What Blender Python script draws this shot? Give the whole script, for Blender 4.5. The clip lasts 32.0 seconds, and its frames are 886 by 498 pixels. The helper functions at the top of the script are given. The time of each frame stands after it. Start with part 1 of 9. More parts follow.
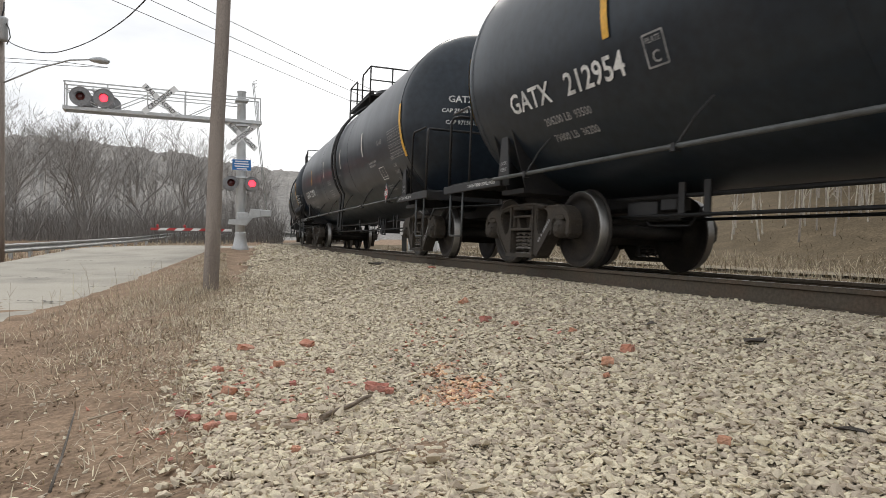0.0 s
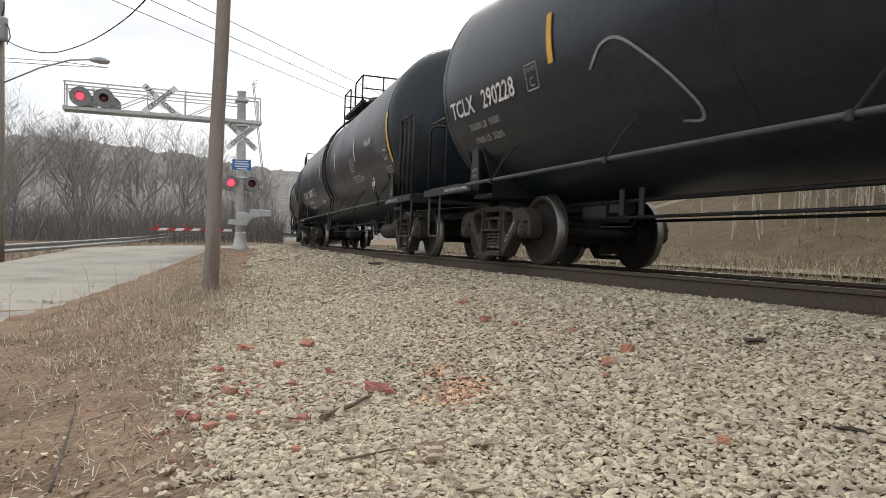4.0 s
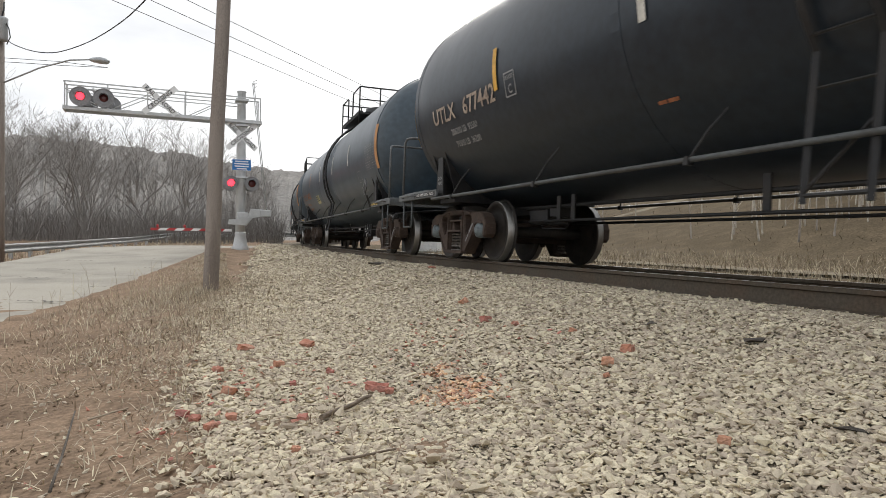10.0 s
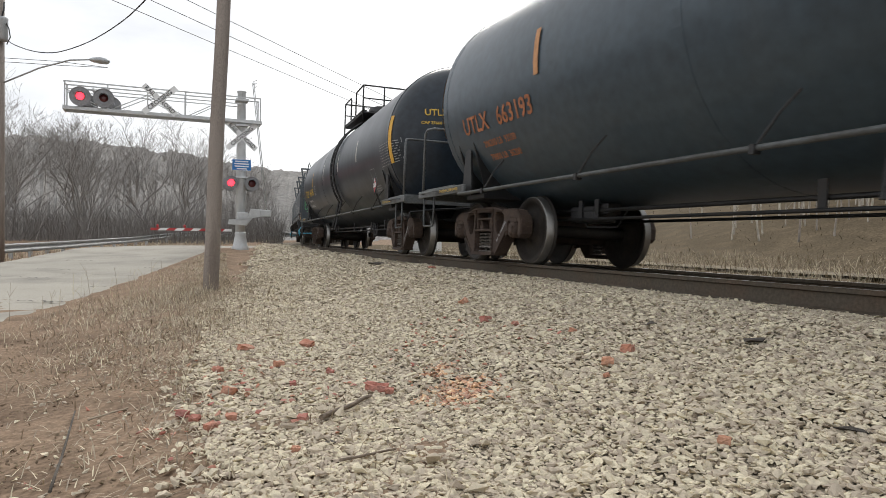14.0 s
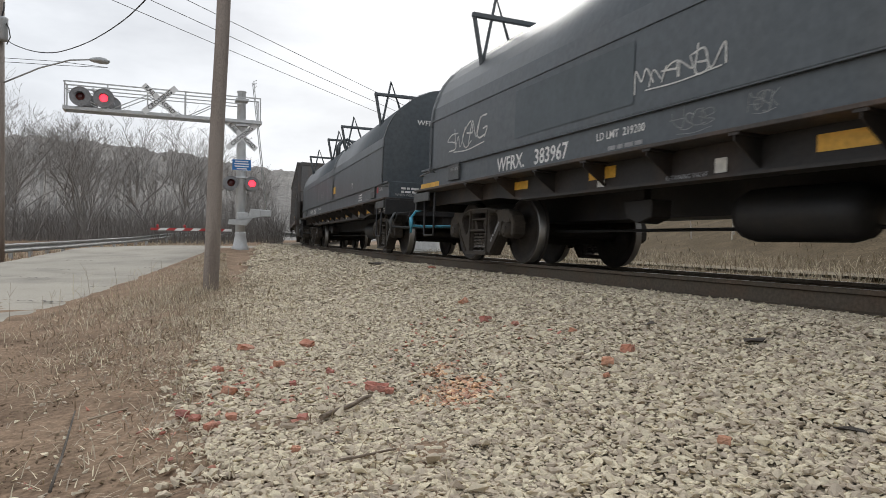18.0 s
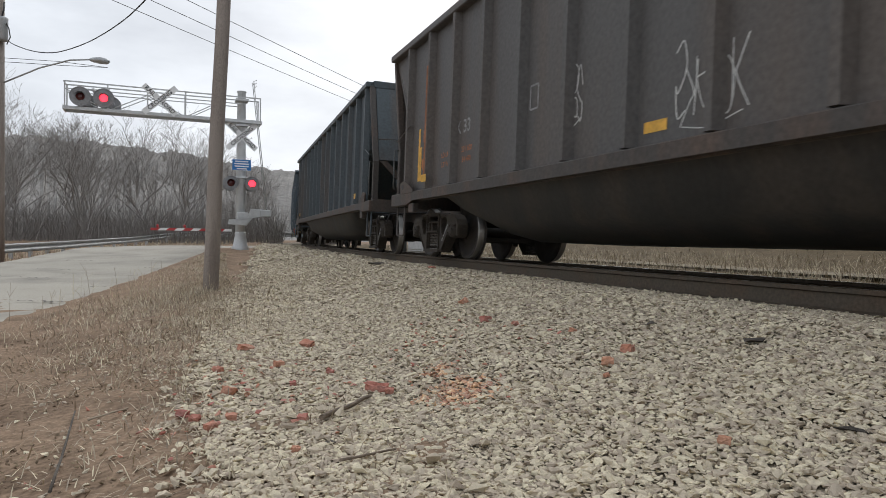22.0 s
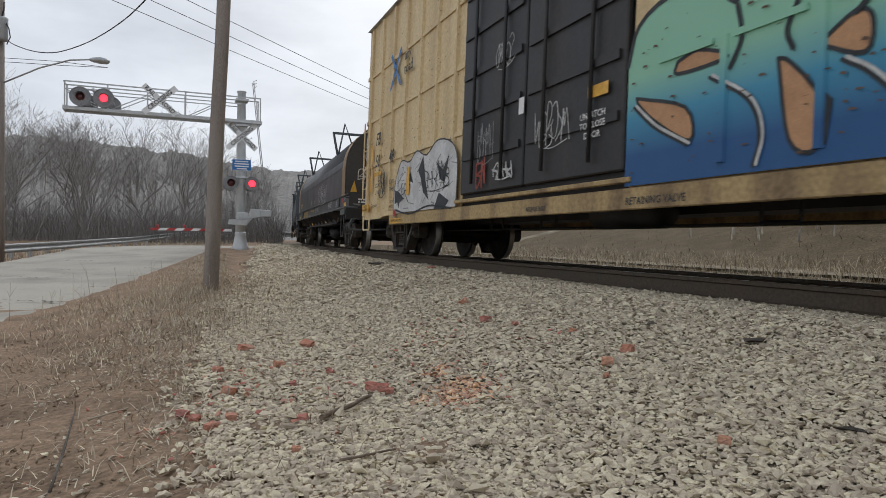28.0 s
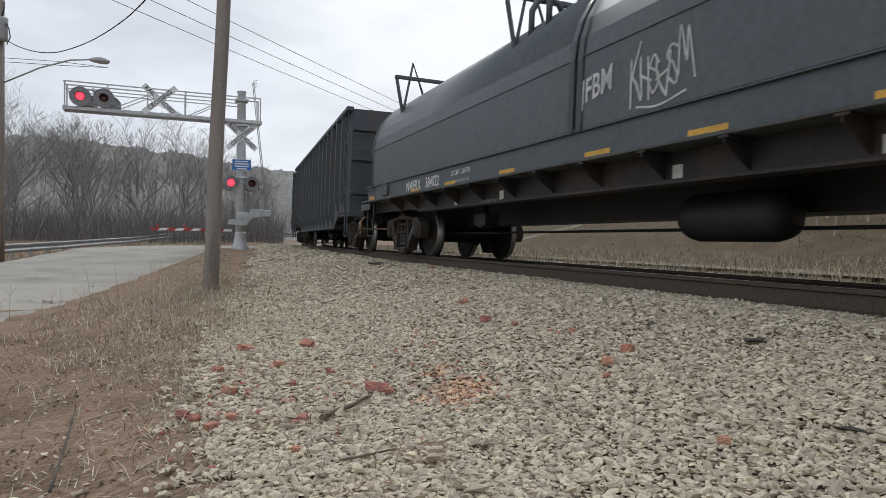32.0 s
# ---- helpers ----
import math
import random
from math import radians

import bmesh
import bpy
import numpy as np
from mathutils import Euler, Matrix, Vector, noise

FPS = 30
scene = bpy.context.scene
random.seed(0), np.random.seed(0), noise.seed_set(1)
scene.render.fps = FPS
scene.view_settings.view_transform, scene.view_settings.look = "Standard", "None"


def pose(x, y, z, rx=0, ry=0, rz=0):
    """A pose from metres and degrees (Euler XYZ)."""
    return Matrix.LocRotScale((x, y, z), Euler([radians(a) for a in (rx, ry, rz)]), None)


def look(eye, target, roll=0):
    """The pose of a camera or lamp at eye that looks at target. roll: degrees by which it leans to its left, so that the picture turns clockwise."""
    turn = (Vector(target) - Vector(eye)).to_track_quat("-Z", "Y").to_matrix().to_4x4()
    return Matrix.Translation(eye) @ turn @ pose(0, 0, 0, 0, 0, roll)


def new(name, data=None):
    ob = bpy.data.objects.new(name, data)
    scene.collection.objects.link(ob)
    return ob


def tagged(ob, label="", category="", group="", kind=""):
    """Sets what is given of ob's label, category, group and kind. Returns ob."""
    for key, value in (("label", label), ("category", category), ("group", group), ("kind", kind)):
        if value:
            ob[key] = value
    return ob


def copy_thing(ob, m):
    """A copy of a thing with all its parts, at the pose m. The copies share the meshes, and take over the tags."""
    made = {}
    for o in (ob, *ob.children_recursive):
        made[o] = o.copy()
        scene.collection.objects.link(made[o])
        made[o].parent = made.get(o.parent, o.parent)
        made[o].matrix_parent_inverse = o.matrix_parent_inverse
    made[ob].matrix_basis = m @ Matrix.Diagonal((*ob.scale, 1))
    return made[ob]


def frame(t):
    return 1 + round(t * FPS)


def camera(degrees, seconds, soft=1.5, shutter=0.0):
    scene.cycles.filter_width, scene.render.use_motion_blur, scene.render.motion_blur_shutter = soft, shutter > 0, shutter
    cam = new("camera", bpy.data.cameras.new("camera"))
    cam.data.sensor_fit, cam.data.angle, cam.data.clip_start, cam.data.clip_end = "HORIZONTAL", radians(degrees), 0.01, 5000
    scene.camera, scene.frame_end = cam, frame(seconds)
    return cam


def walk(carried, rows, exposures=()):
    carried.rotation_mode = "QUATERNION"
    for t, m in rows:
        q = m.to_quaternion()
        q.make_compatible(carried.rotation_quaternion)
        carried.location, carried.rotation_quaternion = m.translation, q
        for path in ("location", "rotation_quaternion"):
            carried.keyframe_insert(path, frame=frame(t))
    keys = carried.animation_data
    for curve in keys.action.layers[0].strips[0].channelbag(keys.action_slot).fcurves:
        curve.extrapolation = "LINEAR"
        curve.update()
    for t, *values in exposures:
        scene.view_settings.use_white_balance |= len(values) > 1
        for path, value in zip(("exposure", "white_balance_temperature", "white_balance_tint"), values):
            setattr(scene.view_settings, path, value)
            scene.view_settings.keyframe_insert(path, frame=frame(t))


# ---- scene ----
from mathutils import geometry

# Camera: still, on a low stand beside the track. z = 0 is the top of the near rail.
EYE = (0.0, 0.0, 0.299)
cam = camera(67.12, 32.0, soft=0.7, shutter=0.1)
STAND = look(EYE, (0, 10, 0.299 - 10 * math.tan(radians(0.69))), 0.77)
walk(cam, [(0, STAND), (32, STAND)], [(0, 0.34, 6500, 10), (8, 0.31, 6500, 10), (13, 0.36, 6450, 10), (17, 0.1, 6350, 10), (22, 0.04, 6200, 10), (25, 0.02, 6080, 10), (29, -0.16, 6100, 10), (32, -0.11, 6050, 10)])

# ---- sky and sun: bright overcast, the sun veiled ahead of the camera ----
SUN_ELEV, SUN_AZ = 36.0, 4.0  # degrees; azimuth from +y towards +x


def sky():
    w = bpy.data.worlds.new("overcast_sky")
    scene.world = w
    w.use_nodes = True
    nt = w.node_tree
    nt.nodes.clear()
    out = nt.nodes.new("ShaderNodeOutputWorld")
    bg = nt.nodes.new("ShaderNodeBackground")
    tex = nt.nodes.new("ShaderNodeTexSky")
    tex.sky_type, tex.sun_disc = "NISHITA", False
    tex.sun_elevation, tex.sun_rotation = radians(SUN_ELEV), radians(SUN_AZ)
    tex.air_density, tex.dust_density, tex.ozone_density = 1.0, 5.0, 1.0
    co = nt.nodes.new("ShaderNodeTexCoord")
    mp = nt.nodes.new("ShaderNodeMapping")
    mp.inputs["Scale"].default_value = (1.0, 1.0, 2.6)
    n = nt.nodes.new("ShaderNodeTexNoise")
    n.inputs["Scale"].default_value = 2.3
    n.inputs["Detail"].default_value = 6
    n.inputs["Roughness"].default_value = 0.55
    ramp = nt.nodes.new("ShaderNodeValToRGB")
    e = ramp.color_ramp.elements
    e[0].position, e[0].color = 0.36, (6.8, 7.0, 7.3, 1)
    e[1].position, e[1].color = 0.6, (9.5, 9.7, 9.9, 1)
    mix = nt.nodes.new("ShaderNodeMix")
    mix.data_type = "RGBA"
    mix.inputs[0].default_value = 0.93
    nt.links.new(co.outputs["Generated"], mp.inputs["Vector"])
    nt.links.new(mp.outputs["Vector"], n.inputs["Vector"])
    nt.links.new(n.outputs["Fac"], ramp.inputs["Fac"])
    nt.links.new(tex.outputs["Color"], mix.inputs[6])
    nt.links.new(ramp.outputs["Color"], mix.inputs[7])
    nt.links.new(mix.outputs[2], bg.inputs["Color"])
    bg.inputs["Strength"].default_value = 0.1
    nt.links.new(bg.outputs[0], out.inputs[0])
    d = bpy.data.lights.new("sun", "SUN")
    d.energy, d.angle, d.color = 1.45, radians(24), (1.0, 0.95, 0.88)
    ob = new("sun", d)
    a, el = radians(SUN_AZ), radians(SUN_ELEV)
    ob.matrix_basis = look((math.sin(a) * 60, math.cos(a) * 60, math.tan(el) * 60), (0, 0, 0))


sky()


# ---- materials ----
MATS = {}


def mat(name, base, rough=0.7, metal=0.0, vary=0.25, scale=6.0, fine=60.0, bump=0.15, second=None, amount=0.4, streak=False,
        spec=0.5, emit=None, rand=0.0, coat=0.0, alpha=None, lo=0.45, hi=0.65):
    """A procedural surface: base colour with broad and fine variation, stains of a second colour, and relief."""
    if name in MATS:
        return MATS[name]
    m = bpy.data.materials.new(name)
    MATS[name] = m
    m.use_nodes = True
    nt = m.node_tree
    b = nt.nodes["Principled BSDF"]
    N, L = nt.nodes.new, nt.links.new
    co = N("ShaderNodeTexCoord")
    mp = N("ShaderNodeMapping")
    if streak:
        mp.inputs["Scale"].default_value = (1.0, 1.0, 0.12)
    L(co.outputs["Object"], mp.inputs["Vector"])
    n1, n2 = N("ShaderNodeTexNoise"), N("ShaderNodeTexNoise")
    n1.inputs["Scale"].default_value, n1.inputs["Detail"].default_value = scale, 5
    n2.inputs["Scale"].default_value, n2.inputs["Detail"].default_value = fine, 3
    L(mp.outputs[0], n1.inputs["Vector"])
    L(co.outputs["Object"], n2.inputs["Vector"])
    r = N("ShaderNodeMapRange")
    r.inputs[1].default_value, r.inputs[2].default_value = lo, hi
    L(n1.outputs["Fac"], r.inputs[0])
    mx = N("ShaderNodeMix")
    mx.data_type = "RGBA"
    sec = second or tuple(c * (1 - vary) for c in base)
    mx.inputs[6].default_value, mx.inputs[7].default_value = (*base, 1), (*sec, 1)
    k = N("ShaderNodeMath")
    k.operation = "MULTIPLY"
    k.inputs[1].default_value = amount if second else 1.0
    L(r.outputs[0], k.inputs[0])
    L(k.outputs[0], mx.inputs[0])
    hs = N("ShaderNodeHueSaturation")
    v = N("ShaderNodeMapRange")
    v.inputs[1].default_value, v.inputs[2].default_value = 0.25, 0.75
    v.inputs[3].default_value, v.inputs[4].default_value = 1 - vary, 1 + vary
    L(n2.outputs["Fac"], v.inputs[0])
    if rand:
        oi, geo = N("ShaderNodeObjectInfo"), N("ShaderNodeNewGeometry")
        ad = N("ShaderNodeMath")
        L(oi.outputs["Random"], ad.inputs[0])
        L(geo.outputs["Random Per Island"], ad.inputs[1])
        fr = N("ShaderNodeMath")
        fr.operation = "FRACT"
        L(ad.outputs[0], fr.inputs[0])
        rr = N("ShaderNodeMapRange")
        rr.inputs[3].default_value, rr.inputs[4].default_value = 1 - rand, 1 + rand
        L(fr.outputs[0], rr.inputs[0])
        mu = N("ShaderNodeMath")
        mu.operation = "MULTIPLY"
        L(v.outputs[0], mu.inputs[0])
        L(rr.outputs[0], mu.inputs[1])
        L(mu.outputs[0], hs.inputs["Value"])
        hu = N("ShaderNodeMapRange")
        hu.inputs[3].default_value, hu.inputs[4].default_value = 0.485, 0.515
        L(fr.outputs[0], hu.inputs[0])
        L(hu.outputs[0], hs.inputs["Hue"])
    else:
        L(v.outputs[0], hs.inputs["Value"])
    L(mx.outputs[2], hs.inputs["Color"])
    L(hs.outputs[0], b.inputs["Base Color"])
    rg = N("ShaderNodeMapRange")
    rg.inputs[3].default_value, rg.inputs[4].default_value = max(rough - 0.1, 0.02), min(rough + 0.12, 1)
    L(n1.outputs["Fac"], rg.inputs[0])
    L(rg.outputs[0], b.inputs["Roughness"])
    b.inputs["Metallic"].default_value = metal
    b.inputs["Specular IOR Level"].default_value = spec
    b.inputs["Coat Weight"].default_value = coat
    if bump:
        bp = N("ShaderNodeBump")
        bp.inputs["Strength"].default_value, bp.inputs["Distance"].default_value = bump, 0.02
        L(n2.outputs["Fac"], bp.inputs["Height"])
        L(bp.outputs[0], b.inputs["Normal"])
    if emit:
        b.inputs["Emission Color"].default_value = (*emit[:3], 1)
        b.inputs["Emission Strength"].default_value = emit[3]
    return m


M_TANK = mat("black_tank_paint", (0.01375, 0.02063, 0.02937), 0.34, vary=0.3, scale=1.2, fine=9, bump=0.03, second=(0.02375, 0.02875, 0.035), amount=0.7, streak=True, spec=0.35)
M_TANKG = mat("grey_black_tank_paint", (0.036, 0.056, 0.074), 0.36, vary=0.25, scale=1.0, fine=8, bump=0.03, second=(0.05, 0.066, 0.078), amount=0.7, streak=True)
M_BLACK = mat("black_steel_paint", (0.010, 0.010, 0.011), 0.55, vary=0.3, scale=3, fine=30, bump=0.08, second=(0.03, 0.025, 0.021), amount=0.55)
M_GREYS = mat("grey_steel_paint", (0.07, 0.075, 0.075), 0.55, vary=0.25, scale=3, fine=30, bump=0.08, second=(0.035, 0.03, 0.026), amount=0.6)
M_UGREY = mat("weathered_grey_paint", (0.12, 0.128, 0.13), 0.5, vary=0.25, scale=3, fine=30, bump=0.08, second=(0.065, 0.06, 0.055), amount=0.6)
M_TRUCK = mat("dirty_cast_steel", (0.04, 0.033, 0.026), 0.8, vary=0.35, scale=4, fine=45, bump=0.3, second=(0.062, 0.048, 0.035), amount=0.7)
M_TRUCKR = mat("rusty_cast_steel", (0.052, 0.034, 0.026), 0.85, vary=0.35, scale=4, fine=45, bump=0.3, second=(0.09, 0.062, 0.046), amount=0.7)
M_WHEEL = mat("wheel_steel", (0.025, 0.021, 0.018), 0.65, 0.3, vary=0.3, scale=5, fine=40, bump=0.15, second=(0.055, 0.043, 0.034), amount=0.6)
M_TREAD = mat("polished_tread", (0.3, 0.29, 0.275), 0.42, 1.0, vary=0.1, bump=0.02)
M_SPRING = mat("spring_steel", (0.13, 0.115, 0.1), 0.6, 0.3, vary=0.3, bump=0.1)
M_WHITE = mat("white_stencil_paint", (0.72, 0.72, 0.7), 0.7, vary=0.18, scale=5, fine=25, bump=0.0, second=(0.35, 0.35, 0.35), amount=0.6)
M_DIMW = mat("faded_stencil_paint", (0.3, 0.3, 0.3), 0.75, vary=0.3, scale=5, fine=25, bump=0.0)
M_ORANGE = mat("orange_stencil_paint", (0.42, 0.16, 0.07), 0.75, vary=0.3, scale=5, fine=25, bump=0.0)
M_YSTEN = mat("yellow_stencil_paint", (0.65, 0.42, 0.06), 0.7, vary=0.2, scale=5, fine=25, bump=0.0)
M_YREF = mat("yellow_reflector_tape", (0.72, 0.40, 0.05), 0.5, vary=0.2, scale=4, fine=20, bump=0.02)
M_WREF = mat("white_reflector_tape", (0.6, 0.58, 0.52), 0.5, vary=0.2, scale=4, fine=20, bump=0.02)
M_RED = mat("red_sign_paint", (0.44, 0.04, 0.04), 0.5, vary=0.15, bump=0.0)
M_REDORANGE = mat("red_oxide_paint", (0.35, 0.07, 0.04), 0.6, vary=0.25, bump=0.1)
M_RAIL = mat("rail_steel", (0.09, 0.072, 0.052), 0.75, 0.2, vary=0.3, scale=3, fine=40, bump=0.15, second=(0.11, 0.075, 0.05), amount=0.7)
M_RAILTOP = mat("worn_rail_head", (0.5, 0.49, 0.47), 0.3, 1.0, vary=0.15, bump=0.02)
M_TIE = mat("weathered_tie", (0.09, 0.075, 0.06), 0.9, vary=0.35, scale=3, fine=50, bump=0.4, rand=0.25)
M_STONE = mat("limestone_ballast", (0.57, 0.492, 0.372), 0.9, vary=0.18, scale=18, fine=90, bump=0.25, second=(0.43, 0.37, 0.275), amount=0.6, rand=0.27, spec=0.25)
M_OILSHADE = mat("oiled_shaded_ballast", (0.15, 0.125, 0.098), 0.9, vary=0.25, scale=12, fine=70, bump=0.25, second=(0.085, 0.07, 0.056), amount=0.7, rand=0.3, spec=0.25)
M_FLARED = mat("orange_flare_stone", (0.6, 0.34, 0.215), 0.85, vary=0.25, scale=45, fine=90, bump=0.25, second=(0.55, 0.47, 0.35), amount=0.9, rand=0.25, spec=0.25)
M_BED = mat("ballast_bed", (0.25, 0.217, 0.166), 0.95, vary=0.4, scale=2.5, fine=26, bump=0.9, second=(0.17, 0.145, 0.11), amount=0.8, spec=0.1)
M_BRICK = mat("red_brick", (0.47, 0.205, 0.14), 0.9, vary=0.2, scale=12, fine=70, bump=0.35, second=(0.4, 0.24, 0.19), amount=0.6, rand=0.12)
M_POLE = mat("weathered_pole_wood", (0.29, 0.25, 0.22), 0.9, vary=0.3, scale=5, fine=60, bump=0.5, second=(0.19, 0.155, 0.13), amount=0.8, streak=True)
M_GALV = mat("galvanised_steel", (0.42, 0.43, 0.43), 0.5, 0.6, vary=0.15, scale=4, fine=30, bump=0.05)
M_ALU = mat("silver_paint", (0.55, 0.56, 0.56), 0.55, 0.3, vary=0.12, scale=4, fine=30, bump=0.04)
M_SIGNW = mat("white_sign_face", (0.78, 0.78, 0.77), 0.5, vary=0.1, bump=0.0)
M_SIGNK = mat("black_sign_paint", (0.02, 0.02, 0.02), 0.5, vary=0.1, bump=0.0)
M_BLUE = mat("blue_sign_face", (0.02, 0.16, 0.45), 0.5, vary=0.08, bump=0.0)
# Black paint lifted to grey, haze and glare put into its colour.
M_HOOD = mat("hazed_signal_black", (0.26, 0.26, 0.265), 0.6, vary=0.2, bump=0.05)
M_LENS = mat("dark_red_lens", (0.09, 0.02, 0.02), 0.15, vary=0.1, bump=0.0)
M_GLOW = mat("lit_red_lens", (0.9, 0.05, 0.06), 0.4, vary=0.02, bump=0.0, emit=(1.0, 0.03, 0.05, 3.2))
M_CONC = mat("road_concrete", (0.36, 0.335, 0.285), 0.9, vary=0.16, scale=0.7, fine=30, bump=0.2, second=(0.26, 0.243, 0.212), amount=0.8, spec=0.2)
M_SOIL = mat("soil_and_dead_grass", (0.255, 0.182, 0.126), 0.95, vary=0.4, scale=2.2, fine=30, bump=0.8, second=(0.17, 0.12, 0.084), amount=0.9, spec=0.05)
M_STRAW = mat("dead_grass", (0.5, 0.43, 0.325), 0.9, vary=0.2, scale=3, fine=20, bump=0.0, second=(0.27, 0.205, 0.135), amount=0.7, rand=0.4, spec=0.1)
# Paler than bare bark: haze before the far trees put into the colour.
M_BARK = mat("hazed_tree_bark", (0.31, 0.292, 0.275), 0.95, vary=0.3, scale=3, fine=30, bump=0.3, spec=0.1)
M_THICKET = mat("thicket_bark", (0.2, 0.188, 0.175), 0.95, vary=0.3, scale=3, fine=30, bump=0.0, rand=0.3, spec=0.05)
M_PALEBARK = mat("pale_sapling_bark", (0.5, 0.45, 0.38), 0.9, vary=0.25, scale=3, fine=30, bump=0.2, rand=0.3, spec=0.1)
# Base colour lightened for the aerial haze over the far woods.
M_FAR = mat("hazed_bare_woods", (0.245, 0.235, 0.222), 1.0, vary=0.3, scale=0.04, fine=0.5, bump=0.0, second=(0.31, 0.295, 0.275), amount=0.8, spec=0.0)
M_WIRE = mat("cable_sheath", (0.03, 0.03, 0.032), 0.6, vary=0.1, bump=0.0)
M_YBOX = mat("yellow_boxcar_paint", (0.68, 0.535, 0.3), 0.6, vary=0.15, scale=2, fine=20, bump=0.05, second=(0.5, 0.36, 0.19), amount=0.6, streak=True)
# Sill yellow darkened for the shadow it lies in as well as grime.
M_YSILL = mat("grimy_shadowed_sill_paint", (0.42, 0.3, 0.14), 0.75, vary=0.3, scale=2.5, fine=25, bump=0.1, second=(0.16, 0.105, 0.06), amount=0.8, streak=True)
M_DOORK = mat("black_door_paint", (0.02, 0.02, 0.022), 0.55, vary=0.25, scale=2, fine=20, bump=0.05, second=(0.05, 0.045, 0.04), amount=0.5, streak=True)
M_HOPPER = mat("worn_black_hopper_paint", (0.054, 0.069, 0.078), 0.55, vary=0.25, scale=1.6, fine=20, bump=0.08, second=(0.0825, 0.069, 0.06), amount=0.8, streak=True, lo=0.5, hi=0.64)
M_GOND = mat("blue_black_gondola_paint", (0.0486, 0.06885, 0.08505), 0.3, vary=0.2, scale=1.6, fine=15, bump=0.03, second=(0.0675, 0.08775, 0.0999), amount=0.6, streak=True)
M_COIL = mat("dark_grey_cover_paint", (0.065, 0.078, 0.0884), 0.42, vary=0.2, scale=1.4, fine=15, bump=0.03, second=(0.0884, 0.0962, 0.1014), amount=0.6, streak=True)
M_FARGRASS = mat("far_dead_grass", (0.43, 0.36, 0.26), 0.9, vary=0.2, scale=3, fine=20, bump=0.0, second=(0.22, 0.175, 0.118), amount=0.7, rand=0.35, spec=0.05)
M_CLOD = mat("dry_soil_clods", (0.235, 0.178, 0.12), 0.95, vary=0.25, scale=8, fine=60, bump=0.3, rand=0.45, spec=0.05)
M_POST = mat("rust_stained_post_paint", (0.05, 0.043, 0.038), 0.65, vary=0.3, scale=2.5, fine=25, bump=0.12, second=(0.10, 0.066, 0.048), amount=0.7, streak=True)
M_PATCHB = mat("blue_grey_repaint", (0.062, 0.078, 0.088), 0.5, vary=0.12, scale=2, fine=15, bump=0.0)
M_BANK = mat("brown_bank_turf", (0.105, 0.082, 0.053), 0.95, vary=0.4, scale=1.2, fine=14, bump=0.8, second=(0.145, 0.112, 0.073), amount=0.8, spec=0.03)
M_UTAPE = mat("faded_orange_tape", (0.55, 0.27, 0.11), 0.6, vary=0.2, bump=0.0)
M_CREAM = mat("cream_notice_paint", (0.55, 0.49, 0.25), 0.6, vary=0.12, bump=0.0)
M_HOPB = mat("sooty_brown_hopper_paint", (0.084, 0.0798, 0.077), 0.6, vary=0.25, scale=1.6, fine=20, bump=0.08, second=(0.105, 0.084, 0.07), amount=0.7, streak=True)
M_CREAMINK = mat("faded_cream_stencil_paint", (0.42, 0.34, 0.27), 0.75, vary=0.3, scale=5, fine=25, bump=0.0, second=(0.2, 0.15, 0.12), amount=0.6)
M_SILL = mat("rusty_black_sill_paint", (0.016, 0.014, 0.0125), 0.6, vary=0.3, scale=2, fine=25, bump=0.1, second=(0.045, 0.03, 0.021), amount=0.75, streak=True)
M_RUST = mat("rusty_steel", (0.16, 0.075, 0.04), 0.9, vary=0.35, scale=5, fine=50, bump=0.3)


# ---- mesh helpers ----
def box(bm, c, s, rot=None):
    """A box of centre c and size s, its edges a little chamfered in plan when large."""
    hx, hy, hz = s[0] / 2, s[1] / 2, s[2] / 2
    vs = []
    for dz in (-hz, hz):
        for dx, dy in ((-hx, -hy), (hx, -hy), (hx, hy), (-hx, hy)):
            p = Vector((dx, dy, dz))
            if rot is not None:
                p = rot @ p
            vs.append(bm.verts.new(p + Vector(c)))
    for f in ((3, 2, 1, 0), (4, 5, 6, 7), (0, 1, 5, 4), (1, 2, 6, 5), (2, 3, 7, 6), (3, 0, 4, 7)):
        bm.faces.new([vs[i] for i in f])
    return vs


def bevelled(bm, w):
    bmesh.ops.bevel(bm, geom=bm.edges[:], offset=w, segments=1, affect="EDGES")
    return bm


def tube(bm, pts, r, seg=6, r1=None, caps=True, smooth=True):
    """A round bar along a path, tapering from r to r1."""
    pts = [Vector(p) for p in pts]
    n = len(pts)
    r1 = r if r1 is None else r1
    d0 = (pts[1] - pts[0]).normalized()
    up = Vector((0, 0, 1)) if abs(d0.z) < 0.9 else Vector((1, 0, 0))
    u = d0.cross(up).normalized()
    rings = []
    for i, p in enumerate(pts):
        d = (pts[min(i + 1, n - 1)] - pts[max(i - 1, 0)]).normalized()
        u = (u - d * u.dot(d)).normalized()
        w = d.cross(u)
        rr = r + (r1 - r) * i / (n - 1)
        rings.append([bm.verts.new(p + (u * math.cos(a) + w * math.sin(a)) * rr) for a in (2 * math.pi * j / seg for j in range(seg))])
    for a, b in zip(rings, rings[1:]):
        for j in range(seg):
            f = bm.faces.new((a[j], a[(j + 1) % seg], b[(j + 1) % seg], b[j]))
            f.smooth = smooth and seg > 5
    if caps:
        bm.faces.new(rings[0][::-1])
        bm.faces.new(rings[-1])
    return rings


